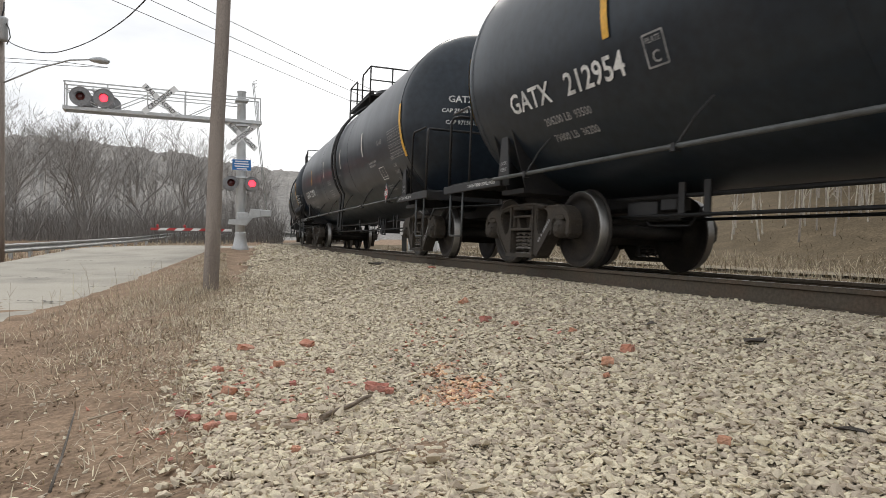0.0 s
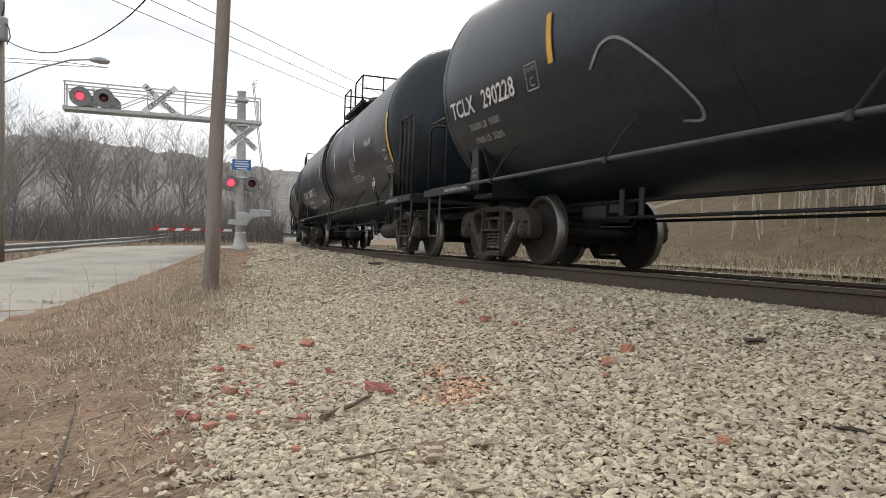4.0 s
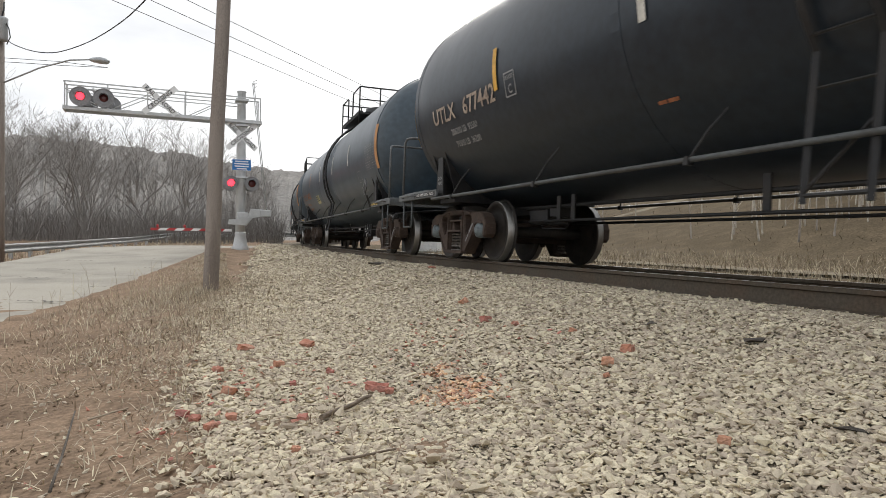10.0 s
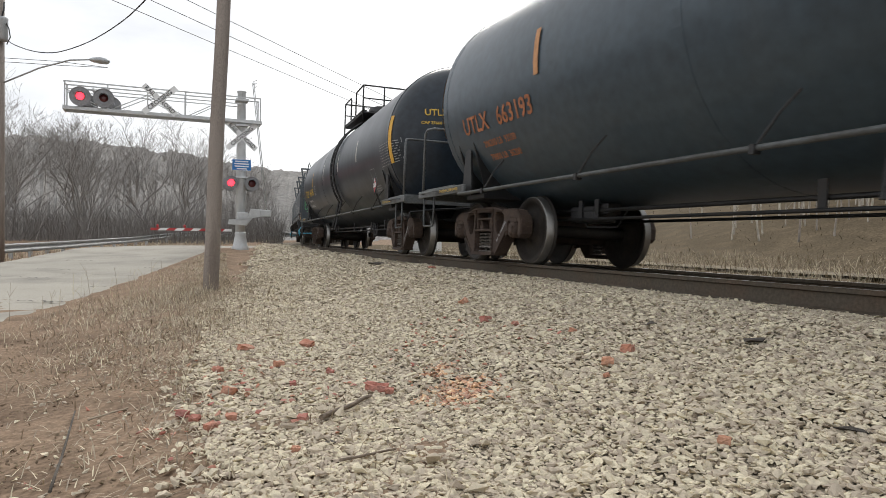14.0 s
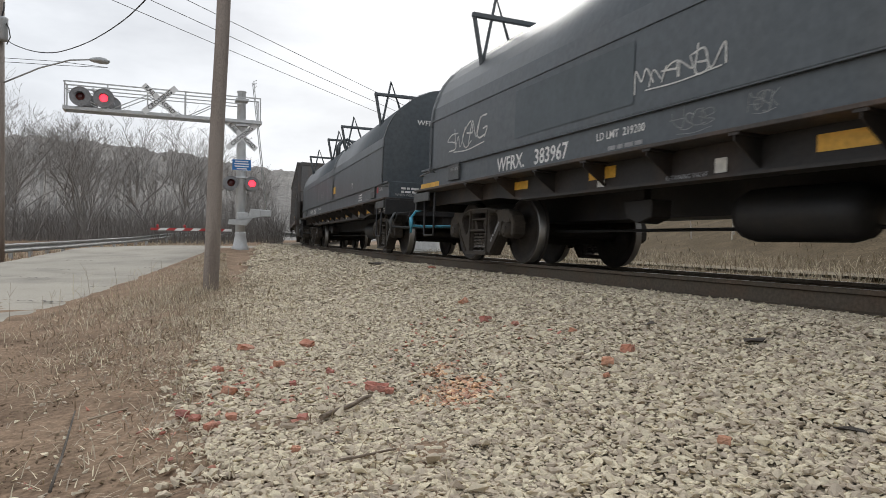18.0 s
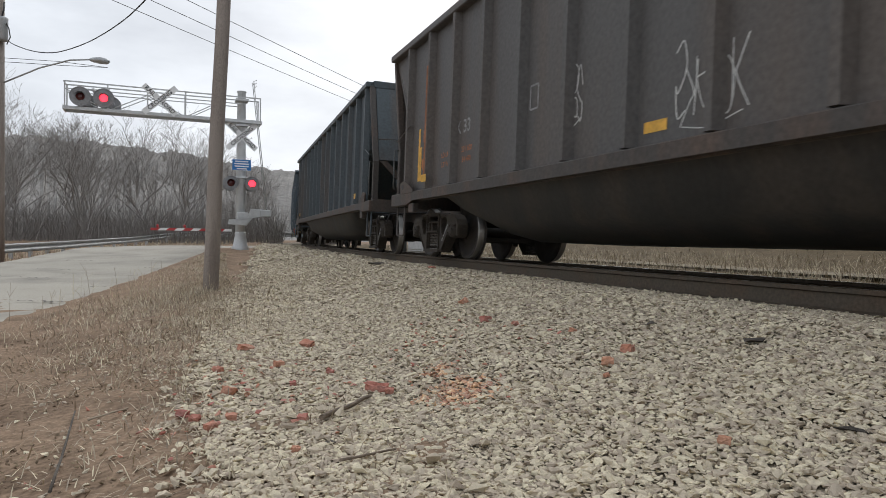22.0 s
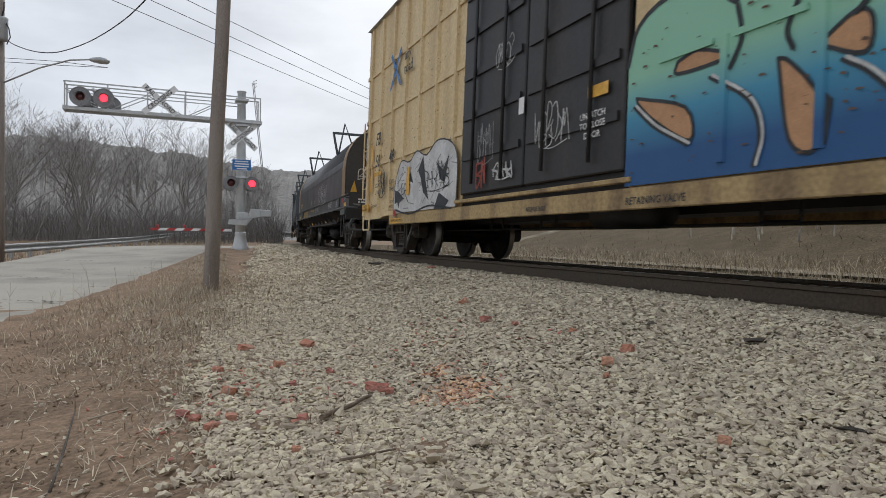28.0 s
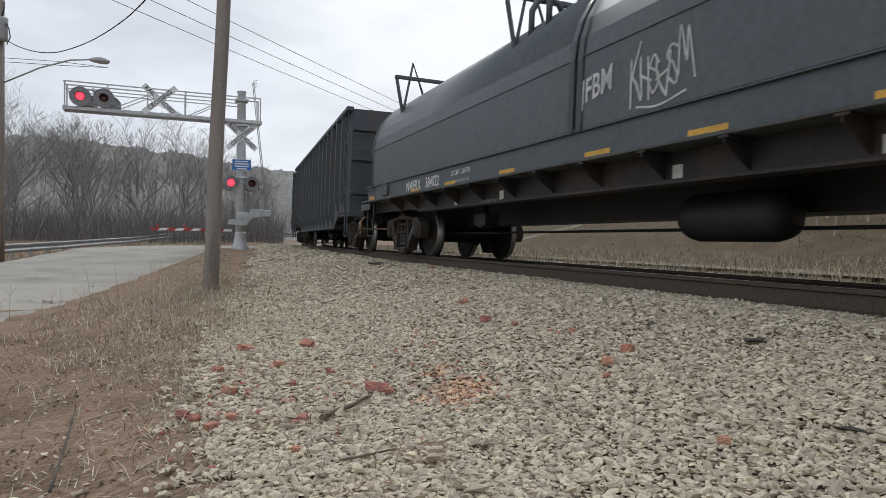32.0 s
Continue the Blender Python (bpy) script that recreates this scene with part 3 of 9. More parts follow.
def road():
    ys = np.concatenate([np.arange(-30, 8, 1.0), np.arange(8, 24, 0.25), np.arange(24, 44, 1.0)])
    n = 10
    vs, fs = [], []
    for y in ys:
        for j in range(n):
            rag = 0.16 * noise.noise((0.0, y * 1.1, 7.0)) + 0.1 * noise.noise((0.0, y * 4.0, 2.0)) if j < 2 else 0.0
            x = float(road_right(y)) + rag - ROAD_W * max(j - 0.75, 0) / (n - 1.75)
            vs.append((x + (0.3 if j == 0 else 0.0), y))
    V = np.array(vs)
    Z = ground_z(V[:, 0], V[:, 1])
    Z = Z.reshape(len(ys), n)
    Z = np.repeat(Z[:, 1:2], n, 1) + 0.02 - np.linspace(0, 1, n)[None] * 0.06
    Z[:, 0] -= 0.14
    fs = [(i * n + j, i * n + j + 1, (i + 1) * n + j + 1, (i + 1) * n + j) for i in range(len(ys) - 1) for j in range(n - 1)]
    me = raw("road", [(a, b, c) for (a, b), c in zip(V.tolist(), Z.ravel().tolist())], fs, M_CONC, True)
    ob = new("road", me)
    rng = random.Random(2)
    dark = mat("tar_filled_crack", (0.07, 0.062, 0.052), 0.9, vary=0.3, bump=0.1)
    for k in range(26):
        y = 10 + k * 1.25 + rng.uniform(-0.3, 0.3)
        x0 = float(road_right(y))
        u0 = 0.02 if k % 2 else rng.uniform(0.1, 0.5)
        u1 = min(u0 + rng.uniform(0.12, 0.5), 0.95)
        L, R = [], []
        for i in range(15):
            u = u0 + (u1 - u0) * i / 14
            x, yy, w = x0 - ROAD_W * u, y + rng.gauss(0, 0.05) + u * 1.2, rng.uniform(0.008, 0.05) * (1.2 - i / 14)
            z = gz(x0, yy) + 0.02 - 0.06 * u + 0.004
            L.append((x, yy - w, z)), R.append((x, yy + w, z))
        part("road_crack", raw("road_crack", L + R, [(i, i + 1, 16 + i, 15 + i) for i in range(14)], dark), dark, ob)
    return tagged(ob, "worn pale concrete road with cracked joints", "road", kind="structure")


def hills():
    def ridge(name, pts, depth, seed, label):
        """A wooded ridge: a crest line (x, y, height) with a broken top, falling towards the valley."""
        rng = np.random.default_rng(seed)
        vs, fs = [], []
        m = 220
        P = np.array(pts, float)
        t = np.linspace(0, 1, m)
        k = np.linspace(0, 1, len(P))
        cx, cy, cz = (np.interp(t, k, P[:, i]) for i in range(3))
        cz = cz + np.convolve(rng.normal(0, 1, m), np.ones(9) / 9, "same") * cz * 0.03 + rng.normal(0, 0.5, m) * cz.mean() / 60
        rows = 14
        for i in range(rows):
            u = i / (rows - 1)
            for j in range(m):
                h = cz[j] * (math.sin(u * math.pi / 2) ** 1.2) + (rng.normal(0, cz[j] * 0.012) if 0 < i < rows - 1 else 0)
                vs.append((cx[j] * (1 - depth * (1 - u)), cy[j] * (1 - depth * (1 - u)), h - 2 * (1 - u)))
        fs = [(i * m + j, i * m + j + 1, (i + 1) * m + j + 1, (i + 1) * m + j) for i in range(rows - 1) for j in range(m - 1)]
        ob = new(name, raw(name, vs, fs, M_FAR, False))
        return tagged(ob, label, "hill", kind="structure")
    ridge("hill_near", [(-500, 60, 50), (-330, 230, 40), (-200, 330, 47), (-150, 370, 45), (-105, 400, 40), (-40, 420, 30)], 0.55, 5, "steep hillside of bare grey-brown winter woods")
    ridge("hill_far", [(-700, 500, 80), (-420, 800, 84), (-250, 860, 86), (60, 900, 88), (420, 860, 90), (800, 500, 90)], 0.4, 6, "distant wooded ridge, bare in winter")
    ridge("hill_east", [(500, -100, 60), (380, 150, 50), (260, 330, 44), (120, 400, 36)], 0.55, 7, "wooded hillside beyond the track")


def utility_pole():
    base = Vector((-3.83, 11.0, gz(-3.83, 11.0)))
    root = thing("utility_pole", "weathered grey-brown wooden utility pole leaning slightly beside the ballast", "utility pole", pose(*base, 0, 2.1, 0))
    bm = bmesh.new()
    pts = [(math.sin(i * 0.9) * 0.008, 0, -0.4 + i * 0.55) for i in range(18)]
    tube(bm, pts, 0.128, 18, 0.095)
    part("shaft", bm, M_POLE, root)
    return root


ground()
ballast()
bank()
road()
rail(0.75), rail(-0.75)
ties()
hills()
utility_pole()


# ---- the train ----
KNOTS = [0, 4, 8, 12, 16, 20, 24, 28, 32]
SPEED = [8.88, 8.86, 8.85, 8.77, 8.68, 8.63, 8.54, 8.52, 8.49]
_tt = np.arange(0, 32.01, 0.05)
_vv = np.interp(_tt, KNOTS, SPEED)
_dd = np.concatenate([[0], np.cumsum((_vv[1:] + _vv[:-1]) / 2 * 0.05)])


def run(t):
    return float(np.interp(t, _tt, _dd))


WHEEL_R = 0.457
MESHES = {}


def shared(name, build):
    """A mesh built once and used by many parts."""
    if name not in MESHES:
        MESHES[name] = build()
    return MESHES[name]


def band(bm, p, q, h, y0, y1, h2=None):
    """A bar in the xz plane from p to q, h high."""
    d = Vector((q[0] - p[0], q[1] - p[1])).normalized()
    n = Vector((-d.y, d.x))
    a, b = h / 2, (h2 or h) / 2
    slab(bm, [(p[0] + n.x * a, p[1] + n.y * a), (q[0] + n.x * b, q[1] + n.y * b), (q[0] - n.x * b, q[1] - n.y * b), (p[0] - n.x * a, p[1] - n.y * a)], y0, y1)


def wheelset_mesh():
    bm = bmesh.new()
    R = WHEEL_R
    for sg in (-1, 1):
        prof = [(0.80, 0.09), (0.84, 0.1), (0.84, 0.13), (0.795, 0.16), (0.77, 0.3), (0.79, 0.372), (0.822, 0.385), (0.824, R - 0.014), (0.818, R - 0.004), (0.72, R),
                (0.705, R + 0.008), (0.695, R + 0.026), (0.688, R + 0.026), (0.682, R + 0.01), (0.682, 0.38), (0.7, 0.36), (0.71, 0.3), (0.7, 0.16), (0.66, 0.13), (0.66, 0.09)]
        lathe(bm, [(sg * a, r) for a, r in prof], "y", seg=40)
    lathe(bm, [(-1.0, 0.075), (-0.66, 0.085), (0.66, 0.085), (1.0, 0.075)], "y", seg=12)
    me = mesh_of("wheelset", bm, M_WHEEL)
    me.materials.append(M_TREAD)
    for p in me.polygons:
        c = p.center
        r = math.hypot(c.x, c.z)
        if 0.72 < abs(c.y) < 0.823 and r > R - 0.016:
            p.material_index = 1
    return me


def side_frame_mesh(material):
    """A cast side frame: one plate with rounded windows, jaws over the bearings and proud flanges."""
    def build():
        bm = bmesh.new()
        y0, y1 = -0.09, 0.09
        half = [(0.0, 0.785), (0.28, 0.785), (0.42, 0.765), (0.58, 0.735), (0.70, 0.735), (0.82, 0.745), (0.96, 0.72), (1.07, 0.65), (1.12, 0.55), (1.11, 0.40), (1.05, 0.35), (1.02, 0.40),
                (1.03, 0.54), (0.96, 0.605), (0.82, 0.605), (0.745, 0.54), (0.735, 0.46), (0.69, 0.405), (0.43, 0.13), (0.38, 0.105), (0.30, 0.095), (0.0, 0.095)]
        outer = half + [(-x, z) for x, z in half[-2:0:-1]]
        win = [(0.365, 0.675), (0.40, 0.70), (0.46, 0.705), (0.54, 0.695), (0.595, 0.665), (0.615, 0.62), (0.60, 0.57), (0.50, 0.425), (0.465, 0.40), (0.43, 0.405), (0.40, 0.44), (0.365, 0.56)]
        gap = [(0.235, 0.715), (0.262, 0.69), (0.27, 0.4), (0.262, 0.17), (0.235, 0.145)]
        loops = [outer, [(x, z) for x, z in win], [(-x, z) for x, z in win], gap + [(-x, z) for x, z in gap[::-1]]]
        from_2d = [p for l in loops for p in l]
        tris = geometry.tessellate_polygon([[Vector((x, z, 0)) for x, z in l] for l in loops])
        a = [bm.verts.new((x, y0, z)) for x, z in from_2d]
        b = [bm.verts.new((x, y1, z)) for x, z in from_2d]
        for t in tris:
            bm.faces.new([a[i] for i in t])
            bm.faces.new([b[i] for i in t[::-1]])
        k = 0
        for l in loops:
            n = len(l)
            for i in range(n):
                p, q = k + i, k + (i + 1) % n
                bm.faces.new((a[p], a[q], b[q], b[p]))
            k += n
        bmesh.ops.recalc_face_normals(bm, faces=bm.faces[:])
        sharp = [e for e in bm.edges if len(e.link_faces) == 2 and e.calc_face_angle(0) > 1.0 and abs(e.verts[0].co.y - e.verts[1].co.y) < 0.01]
        bmesh.ops.bevel(bm, geom=sharp, offset=0.013, segments=2, affect="EDGES")
        # flanges round the middle opening, along the top and down the diagonals
        for sg in (-1, 1):
            band(bm, (sg * 0.288, 0.15), (sg * 0.288, 0.75), 0.026, -0.112, -0.08)
            band(bm, (sg * 0.42, 0.14), (sg * 0.70, 0.435), 0.018, -0.108, -0.08)
            band(bm, (sg * 0.30, 0.768), (sg * 0.58, 0.722), 0.022, -0.108, -0.08)
            box(bm, (sg * 0.89, 0, 0.585), (0.2, 0.19, 0.05))
            box(bm, (sg * 0.70, -0.02, 0.43), (0.06, 0.15, 0.09), Matrix.Rotation(sg * 0.3, 3, "Y"))
        band(bm, (-0.30, 0.768), (0.30, 0.768), 0.026, -0.112, -0.08)
        band(bm, (-0.35, 0.118), (0.35, 0.118), 0.04, -0.14, 0.12)
        return mesh_of("side_frame", bm, material)
    return shared("side_frame_" + material.name, build)


def bolster_end_mesh(material):
    """The hollow end of the bolster above the springs, with a rib down its middle."""
    def build():
        bm = bmesh.new()
        for c, d in (((0, 0, 0.62), (0.47, 0.2, 0.028)), ((0, -0.005, 0.455), (0.52, 0.23, 0.035)), ((0, 0.06, 0.54), (0.46, 0.03, 0.15)), ((-0.222, 0, 0.54), (0.026, 0.2, 0.15)), ((0.222, 0, 0.54), (0.026, 0.2, 0.15))):
            box(bm, c, d)
        for sg in (-1, 1):
            slab(bm, [(sg * 0.21, 0.47), (sg * 0.21, 0.61), (sg * 0.165, 0.61), (sg * 0.10, 0.47)], -0.06, 0.05)
        return mesh_of("bolster_end", bevelled(bm, 0.006), material)
    return shared("bolster_end_" + material.name, build)


def spring_mesh():
    bm = bmesh.new()
    pts = []
    for i in range(45):
        a = i / 44 * 5.2 * 2 * math.pi
        pts.append((0.064 * math.cos(a), 0.064 * math.sin(a), 0.175 + 0.25 * i / 44))
    tube(bm, pts, 0.0185, 4)
    lathe(bm, [(0.14, 0.08), (0.16, 0.08)], "z", seg=10)
    return mesh_of("spring", bm, M_SPRING)


def on_leg(x, v):
    """Along the side frame's front diagonal."""
    return (0.55 + 0.695 * x - 0.72 * v, -1.0925, 0.435 + 0.72 * x + 0.695 * v)


def stencil_mesh():
    """Marks too small to read, stencilled up the frame's diagonal."""
    vs, fs = [], []
    rng = random.Random(5)
    u = -0.19
    while u < 0.17:
        w = rng.uniform(0.02, 0.03)
        k = len(vs)
        vs += [on_leg(u, -0.018), on_leg(u + w, -0.018), on_leg(u + w, 0.018), on_leg(u, 0.018)]
        fs.append((k, k + 1, k + 2, k + 3))
        u += w + (0.011 if rng.random() < 0.8 else 0.035)
    return raw("stencil", vs, fs, M_DIMW)


def cap_mesh(material):
    def build():
        bm = bmesh.new()
        lathe(bm, [(-0.9, 0.115), (-1.07, 0.115), (-1.08, 0.105), (-1.11, 0.105), (-1.115, 0.07), (-1.13, 0.065), (-1.135, 0.03), (-1.13, 0.0)], "y", seg=18)
        for i in range(3):
            a = i * 2.094 + 0.5
            lathe(bm, [(-1.11, 0.015), (-1.14, 0.015)], "y", (0.058 * math.cos(a), 0, 0.058 * math.sin(a)), 6, False)
        return mesh_of("bearing_cap", bm, material)
    return shared("cap_" + material.name, build)


WHEELSETS = []
FLASHERS = []


def bogie(car, x, style, cap=None, mark=None):
    """A three-piece truck at x along its car."""
    b = shared("bolster_" + style.name, lambda: bolster_mesh(style))
    root = part("bogie", b, style, car, at=pose(x, 0, 0))
    for sg in (-1, 1):
        turn = pose(0, sg * 1.0, 0, 0, 0, 0 if sg < 0 else 180)
        part("side_frame", side_frame_mesh(style), style, root, at=turn)
        part("bolster_end", bolster_end_mesh(style), style, root, at=turn)
        for dx in (-0.16, 0, 0.16):
            part("spring", shared("spring", spring_mesh), M_SPRING, root, at=pose(dx, sg * 1.0, 0))
        for dx in (-0.89, 0.89):
            part("bearing_cap", cap_mesh(cap or style), style, root, at=pose(dx, 0, WHEEL_R, 0, 0, 0 if sg < 0 else 180))
    if mark:
        words(root, mark[0], -0.125, 0.048, on_leg, M_WHITE, "stencil")
        words(root, mark[1], 0.075, 0.048, on_leg, M_WHITE, "stencil")
    else:
        part("stencil", shared("stencil", stencil_mesh), M_DIMW, root)
    for dx in (-0.89, 0.89):
        w = part("wheelset", shared("wheelset", wheelset_mesh), M_WHEEL, root, at=pose(dx, 0, WHEEL_R))
        WHEELSETS.append((w, dx))
    return root


def bolster_mesh(material):
    bm = bmesh.new()
    box(bm, (0, 0, 0.58), (0.36, 1.84, 0.16))
    box(bm, (0, 0, 0.70), (0.42, 0.8, 0.1))
    for sg in (-1, 1):
        box(bm, (sg * 0.44, 0, 0.36), (0.09, 1.7, 0.12))
        for sy in (-1, 1):
            box(bm, (sg * 0.42, sy * 0.765, 0.40), (0.05, 0.09, 0.3), Matrix.Rotation(sg * 0.12, 3, "Y"))
        tube(bm, [(sg * 0.44, -0.2, 0.5), (sg * 0.1, -0.2, 0.3)], 0.03, 6)
    lathe(bm, [(0.72, 0.2), (0.8, 0.2)], "z", seg=16)
    return mesh_of("bogie", bevelled(bm, 0.012), material)


def bar(car, name, pts, r, material, seg=6, label=""):
    bm = bmesh.new()
    tube(bm, pts, r, seg)
    return part(name, bm, material, car, label)


def coupler(car, x, sg, material):
    bm = bmesh.new()
    box(bm, (x - sg * 0.42, 0, 0.86), (0.55, 0.14, 0.15))
    box(bm, (x - sg * 0.1, -0.03, 0.86), (0.2, 0.3, 0.28))
    box(bm, (x + sg * 0.04, 0.11, 0.86), (0.22, 0.1, 0.26))
    part("coupler", bevelled(bm, 0.025), M_TRUCKR, car)
    bm = bmesh.new()
    tube(bm, [(x - sg * 0.5, 0.25, 0.72), (x - sg * 0.32, 0.25, 0.5), (x - sg * 0.1, 0.25, 0.36), (x + sg * 0.1, 0.22, 0.38)], 0.024, 6)
    part("air_hose", bm, M_BLACK, car)
    bar(car, "uncoupling_lever", [(x - sg * 0.25, -1.42, 0.62), (x - sg * 0.25, -1.36, 0.8), (x - sg * 0.2, -1.2, 0.82), (x - sg * 0.2, 0, 0.94)], 0.014, material)


def ladder(car, x, y, z0, z1, w, rungs, material, depth=0.0, name="ladder"):
    """A ladder in the plane of the car's side: two stiles and its rungs in one part."""
    bm = bmesh.new()
    for dx in (-w / 2, w / 2):
        box(bm, (x + dx, y, (z0 + z1) / 2), (0.05, 0.02, z1 - z0))
    for i in range(rungs):
        z = z0 + (z1 - z0) * (i + 0.5) / rungs
        tube(bm, [(x - w / 2, y, z), (x + w / 2, y, z)], 0.012, 5)
    return part(name, bm, material, car)


def grab(car, p, q, out, material, name="grab_iron"):
    """A bent bar standing off a surface."""
    p, q, o = Vector(p), Vector(q), Vector(out)
    return bar(car, name, [p, p + o, q + o, q], 0.012, material, 5)


# surfaces on which lettering lies: (x, v) to a place, v measured up the skin
def head_radius(x, R, xc, dish):
    """The shell's radius at x: full along the barrel, shrinking over the dished heads."""
    u = min(max(abs(x) - xc, 0.0) / dish, 0.999)
    return R * math.sqrt(1 - u * u)


def on_tank(shell, z0, lift=0.006):
    R, cz, xc, dish = shell
    a0 = math.asin(max(-0.999, min(0.999, (z0 - cz) / R)))

    def f(x, v):
        a = a0 + v / R
        r = head_radius(x, R, xc, dish) + lift
        return (x, -r * math.cos(a), cz + r * math.sin(a))
    return f


def on_plane(y, z0, tilt=0.0):
    return lambda x, v: (x, y + v * tilt, z0 + v)


def words(car, text, x, h, surf, material, name="lettering", squeeze=1.0, slope=0.0, shear=0.0):
    co, fs = LETTERS[text]
    vs = [surf(x + (a * squeeze + b * shear) * h, b * h + a * h * slope) for a, b in co.tolist()]
    me = raw(name, vs, fs, material)
    return part(name, me, material, car)


def patch(car, name, x, w, h, surf, material, rows=6, skew=0.0):
    """A painted or taped rectangle that follows the skin."""
    vs, fs = [], []
    for i in range(rows + 1):
        v = -h / 2 + h * i / rows
        vs += [surf(x - w / 2 + skew * v, v), surf(x + w / 2 + skew * v, v)]
    fs = [(2 * i, 2 * i + 1, 2 * i + 3, 2 * i + 2) for i in range(rows)]
    return part(name, raw(name, vs, fs, material), material, car)


def lines_of_print(car, x, w, h, n, surf, material, seed=1, name="small_print", grid=False):
    """Print too small to read: short bars in rows."""
    rng = random.Random(seed)
    vs, fs = [], []
    lh = h / n

    def quad(a, b, v0, v1):
        k = len(vs)
        vs.extend([surf(a, v0), surf(b, v0), surf(b, v1), surf(a, v1)])
        fs.append((k, k + 1, k + 2, k + 3))
    for i in range(n):
        v = h / 2 - lh * (i + 0.5)
        a = x - w / 2
        end = x + w / 2 - rng.uniform(0, w * 0.25) * (not grid)
        while a < end:
            b = min(a + rng.uniform(0.6, 2.6) * lh, end)
            t = 0.17 if grid else 0.3
            quad(a, b, v - lh * t, v + lh * t)
            a = b + lh * (0.7 if grid else 0.35)
    if grid:
        e = 0.005
        for i in range(2, n, 3):
            quad(x - w / 2 - 0.03, x + w / 2 + 0.03, h / 2 - lh * i - 0.003, h / 2 - lh * i + 0.003)
        for v in (-h / 2 - 0.02, h / 2 + 0.02):
            quad(x - w / 2 - 0.03, x + w / 2 + 0.03, v - e, v + e)
        for a in (x - w / 2 - 0.03, x, x + w / 2 + 0.03):
            quad(a - e, a + e, -h / 2 - 0.02, h / 2 + 0.02)
    return part(name, raw(name, vs, fs, material), material, car)


def outline_box(car, x, w, h, surf, material, name="stencil_box", e=0.012, mid=True):
    vs, fs = [], []

    def quad(a, b, v0, v1):
        k = len(vs)
        vs.extend([surf(a, v0), surf(b, v0), surf(b, v1), surf(a, v1)])
        fs.append((k, k + 1, k + 2, k + 3))
    quad(x - w / 2, x + w / 2, h / 2 - e, h / 2 + e)
    quad(x - w / 2, x + w / 2, -h / 2 - e, -h / 2 + e)
    quad(x - w / 2 - e, x - w / 2 + e, -h / 2, h / 2)
    quad(x + w / 2 - e, x + w / 2 + e, -h / 2, h / 2)
    if mid:
        quad(x - w / 2, x + w / 2, -h * 0.32, -h * 0.32 + e)
        quad(x - e / 2, x + e / 2, -h * 0.2, h * 0.3)
    return part(name, raw(name, vs, fs, material), material, car)


def diamond(car, x, y, z, r, material, name="placard", label="", frame_mat=None):
    """A placard: a thin square plate on its corner in a holder."""
    bm = bmesh.new()
    slab(bm, [(x - r, z), (x, z - r), (x + r, z), (x, z + r)], y, y - 0.012)
    ob = part(name, bm, material, car, label)
    bm = bmesh.new()
    q = r * 1.0
    for a, b in (((x - q, z), (x, z - q)), ((x, z - q), (x + q, z)), ((x + q, z), (x, z + q)), ((x, z + q), (x - q, z))):
        band(bm, a, b, 0.022, y - 0.004, y - 0.02)
    part("placard_frame", bm, frame_mat or M_GREYS, ob)
    return ob


CARS = []


def car_root(name, label, category, uf, ur, group="cars of the train"):
    root = thing(name, label, category, group=group)
    CARS.append((root, uf, ur))
    return root


SHELLS = {}  # radius, axis height, half length of the barrel and depth of the heads of each tank


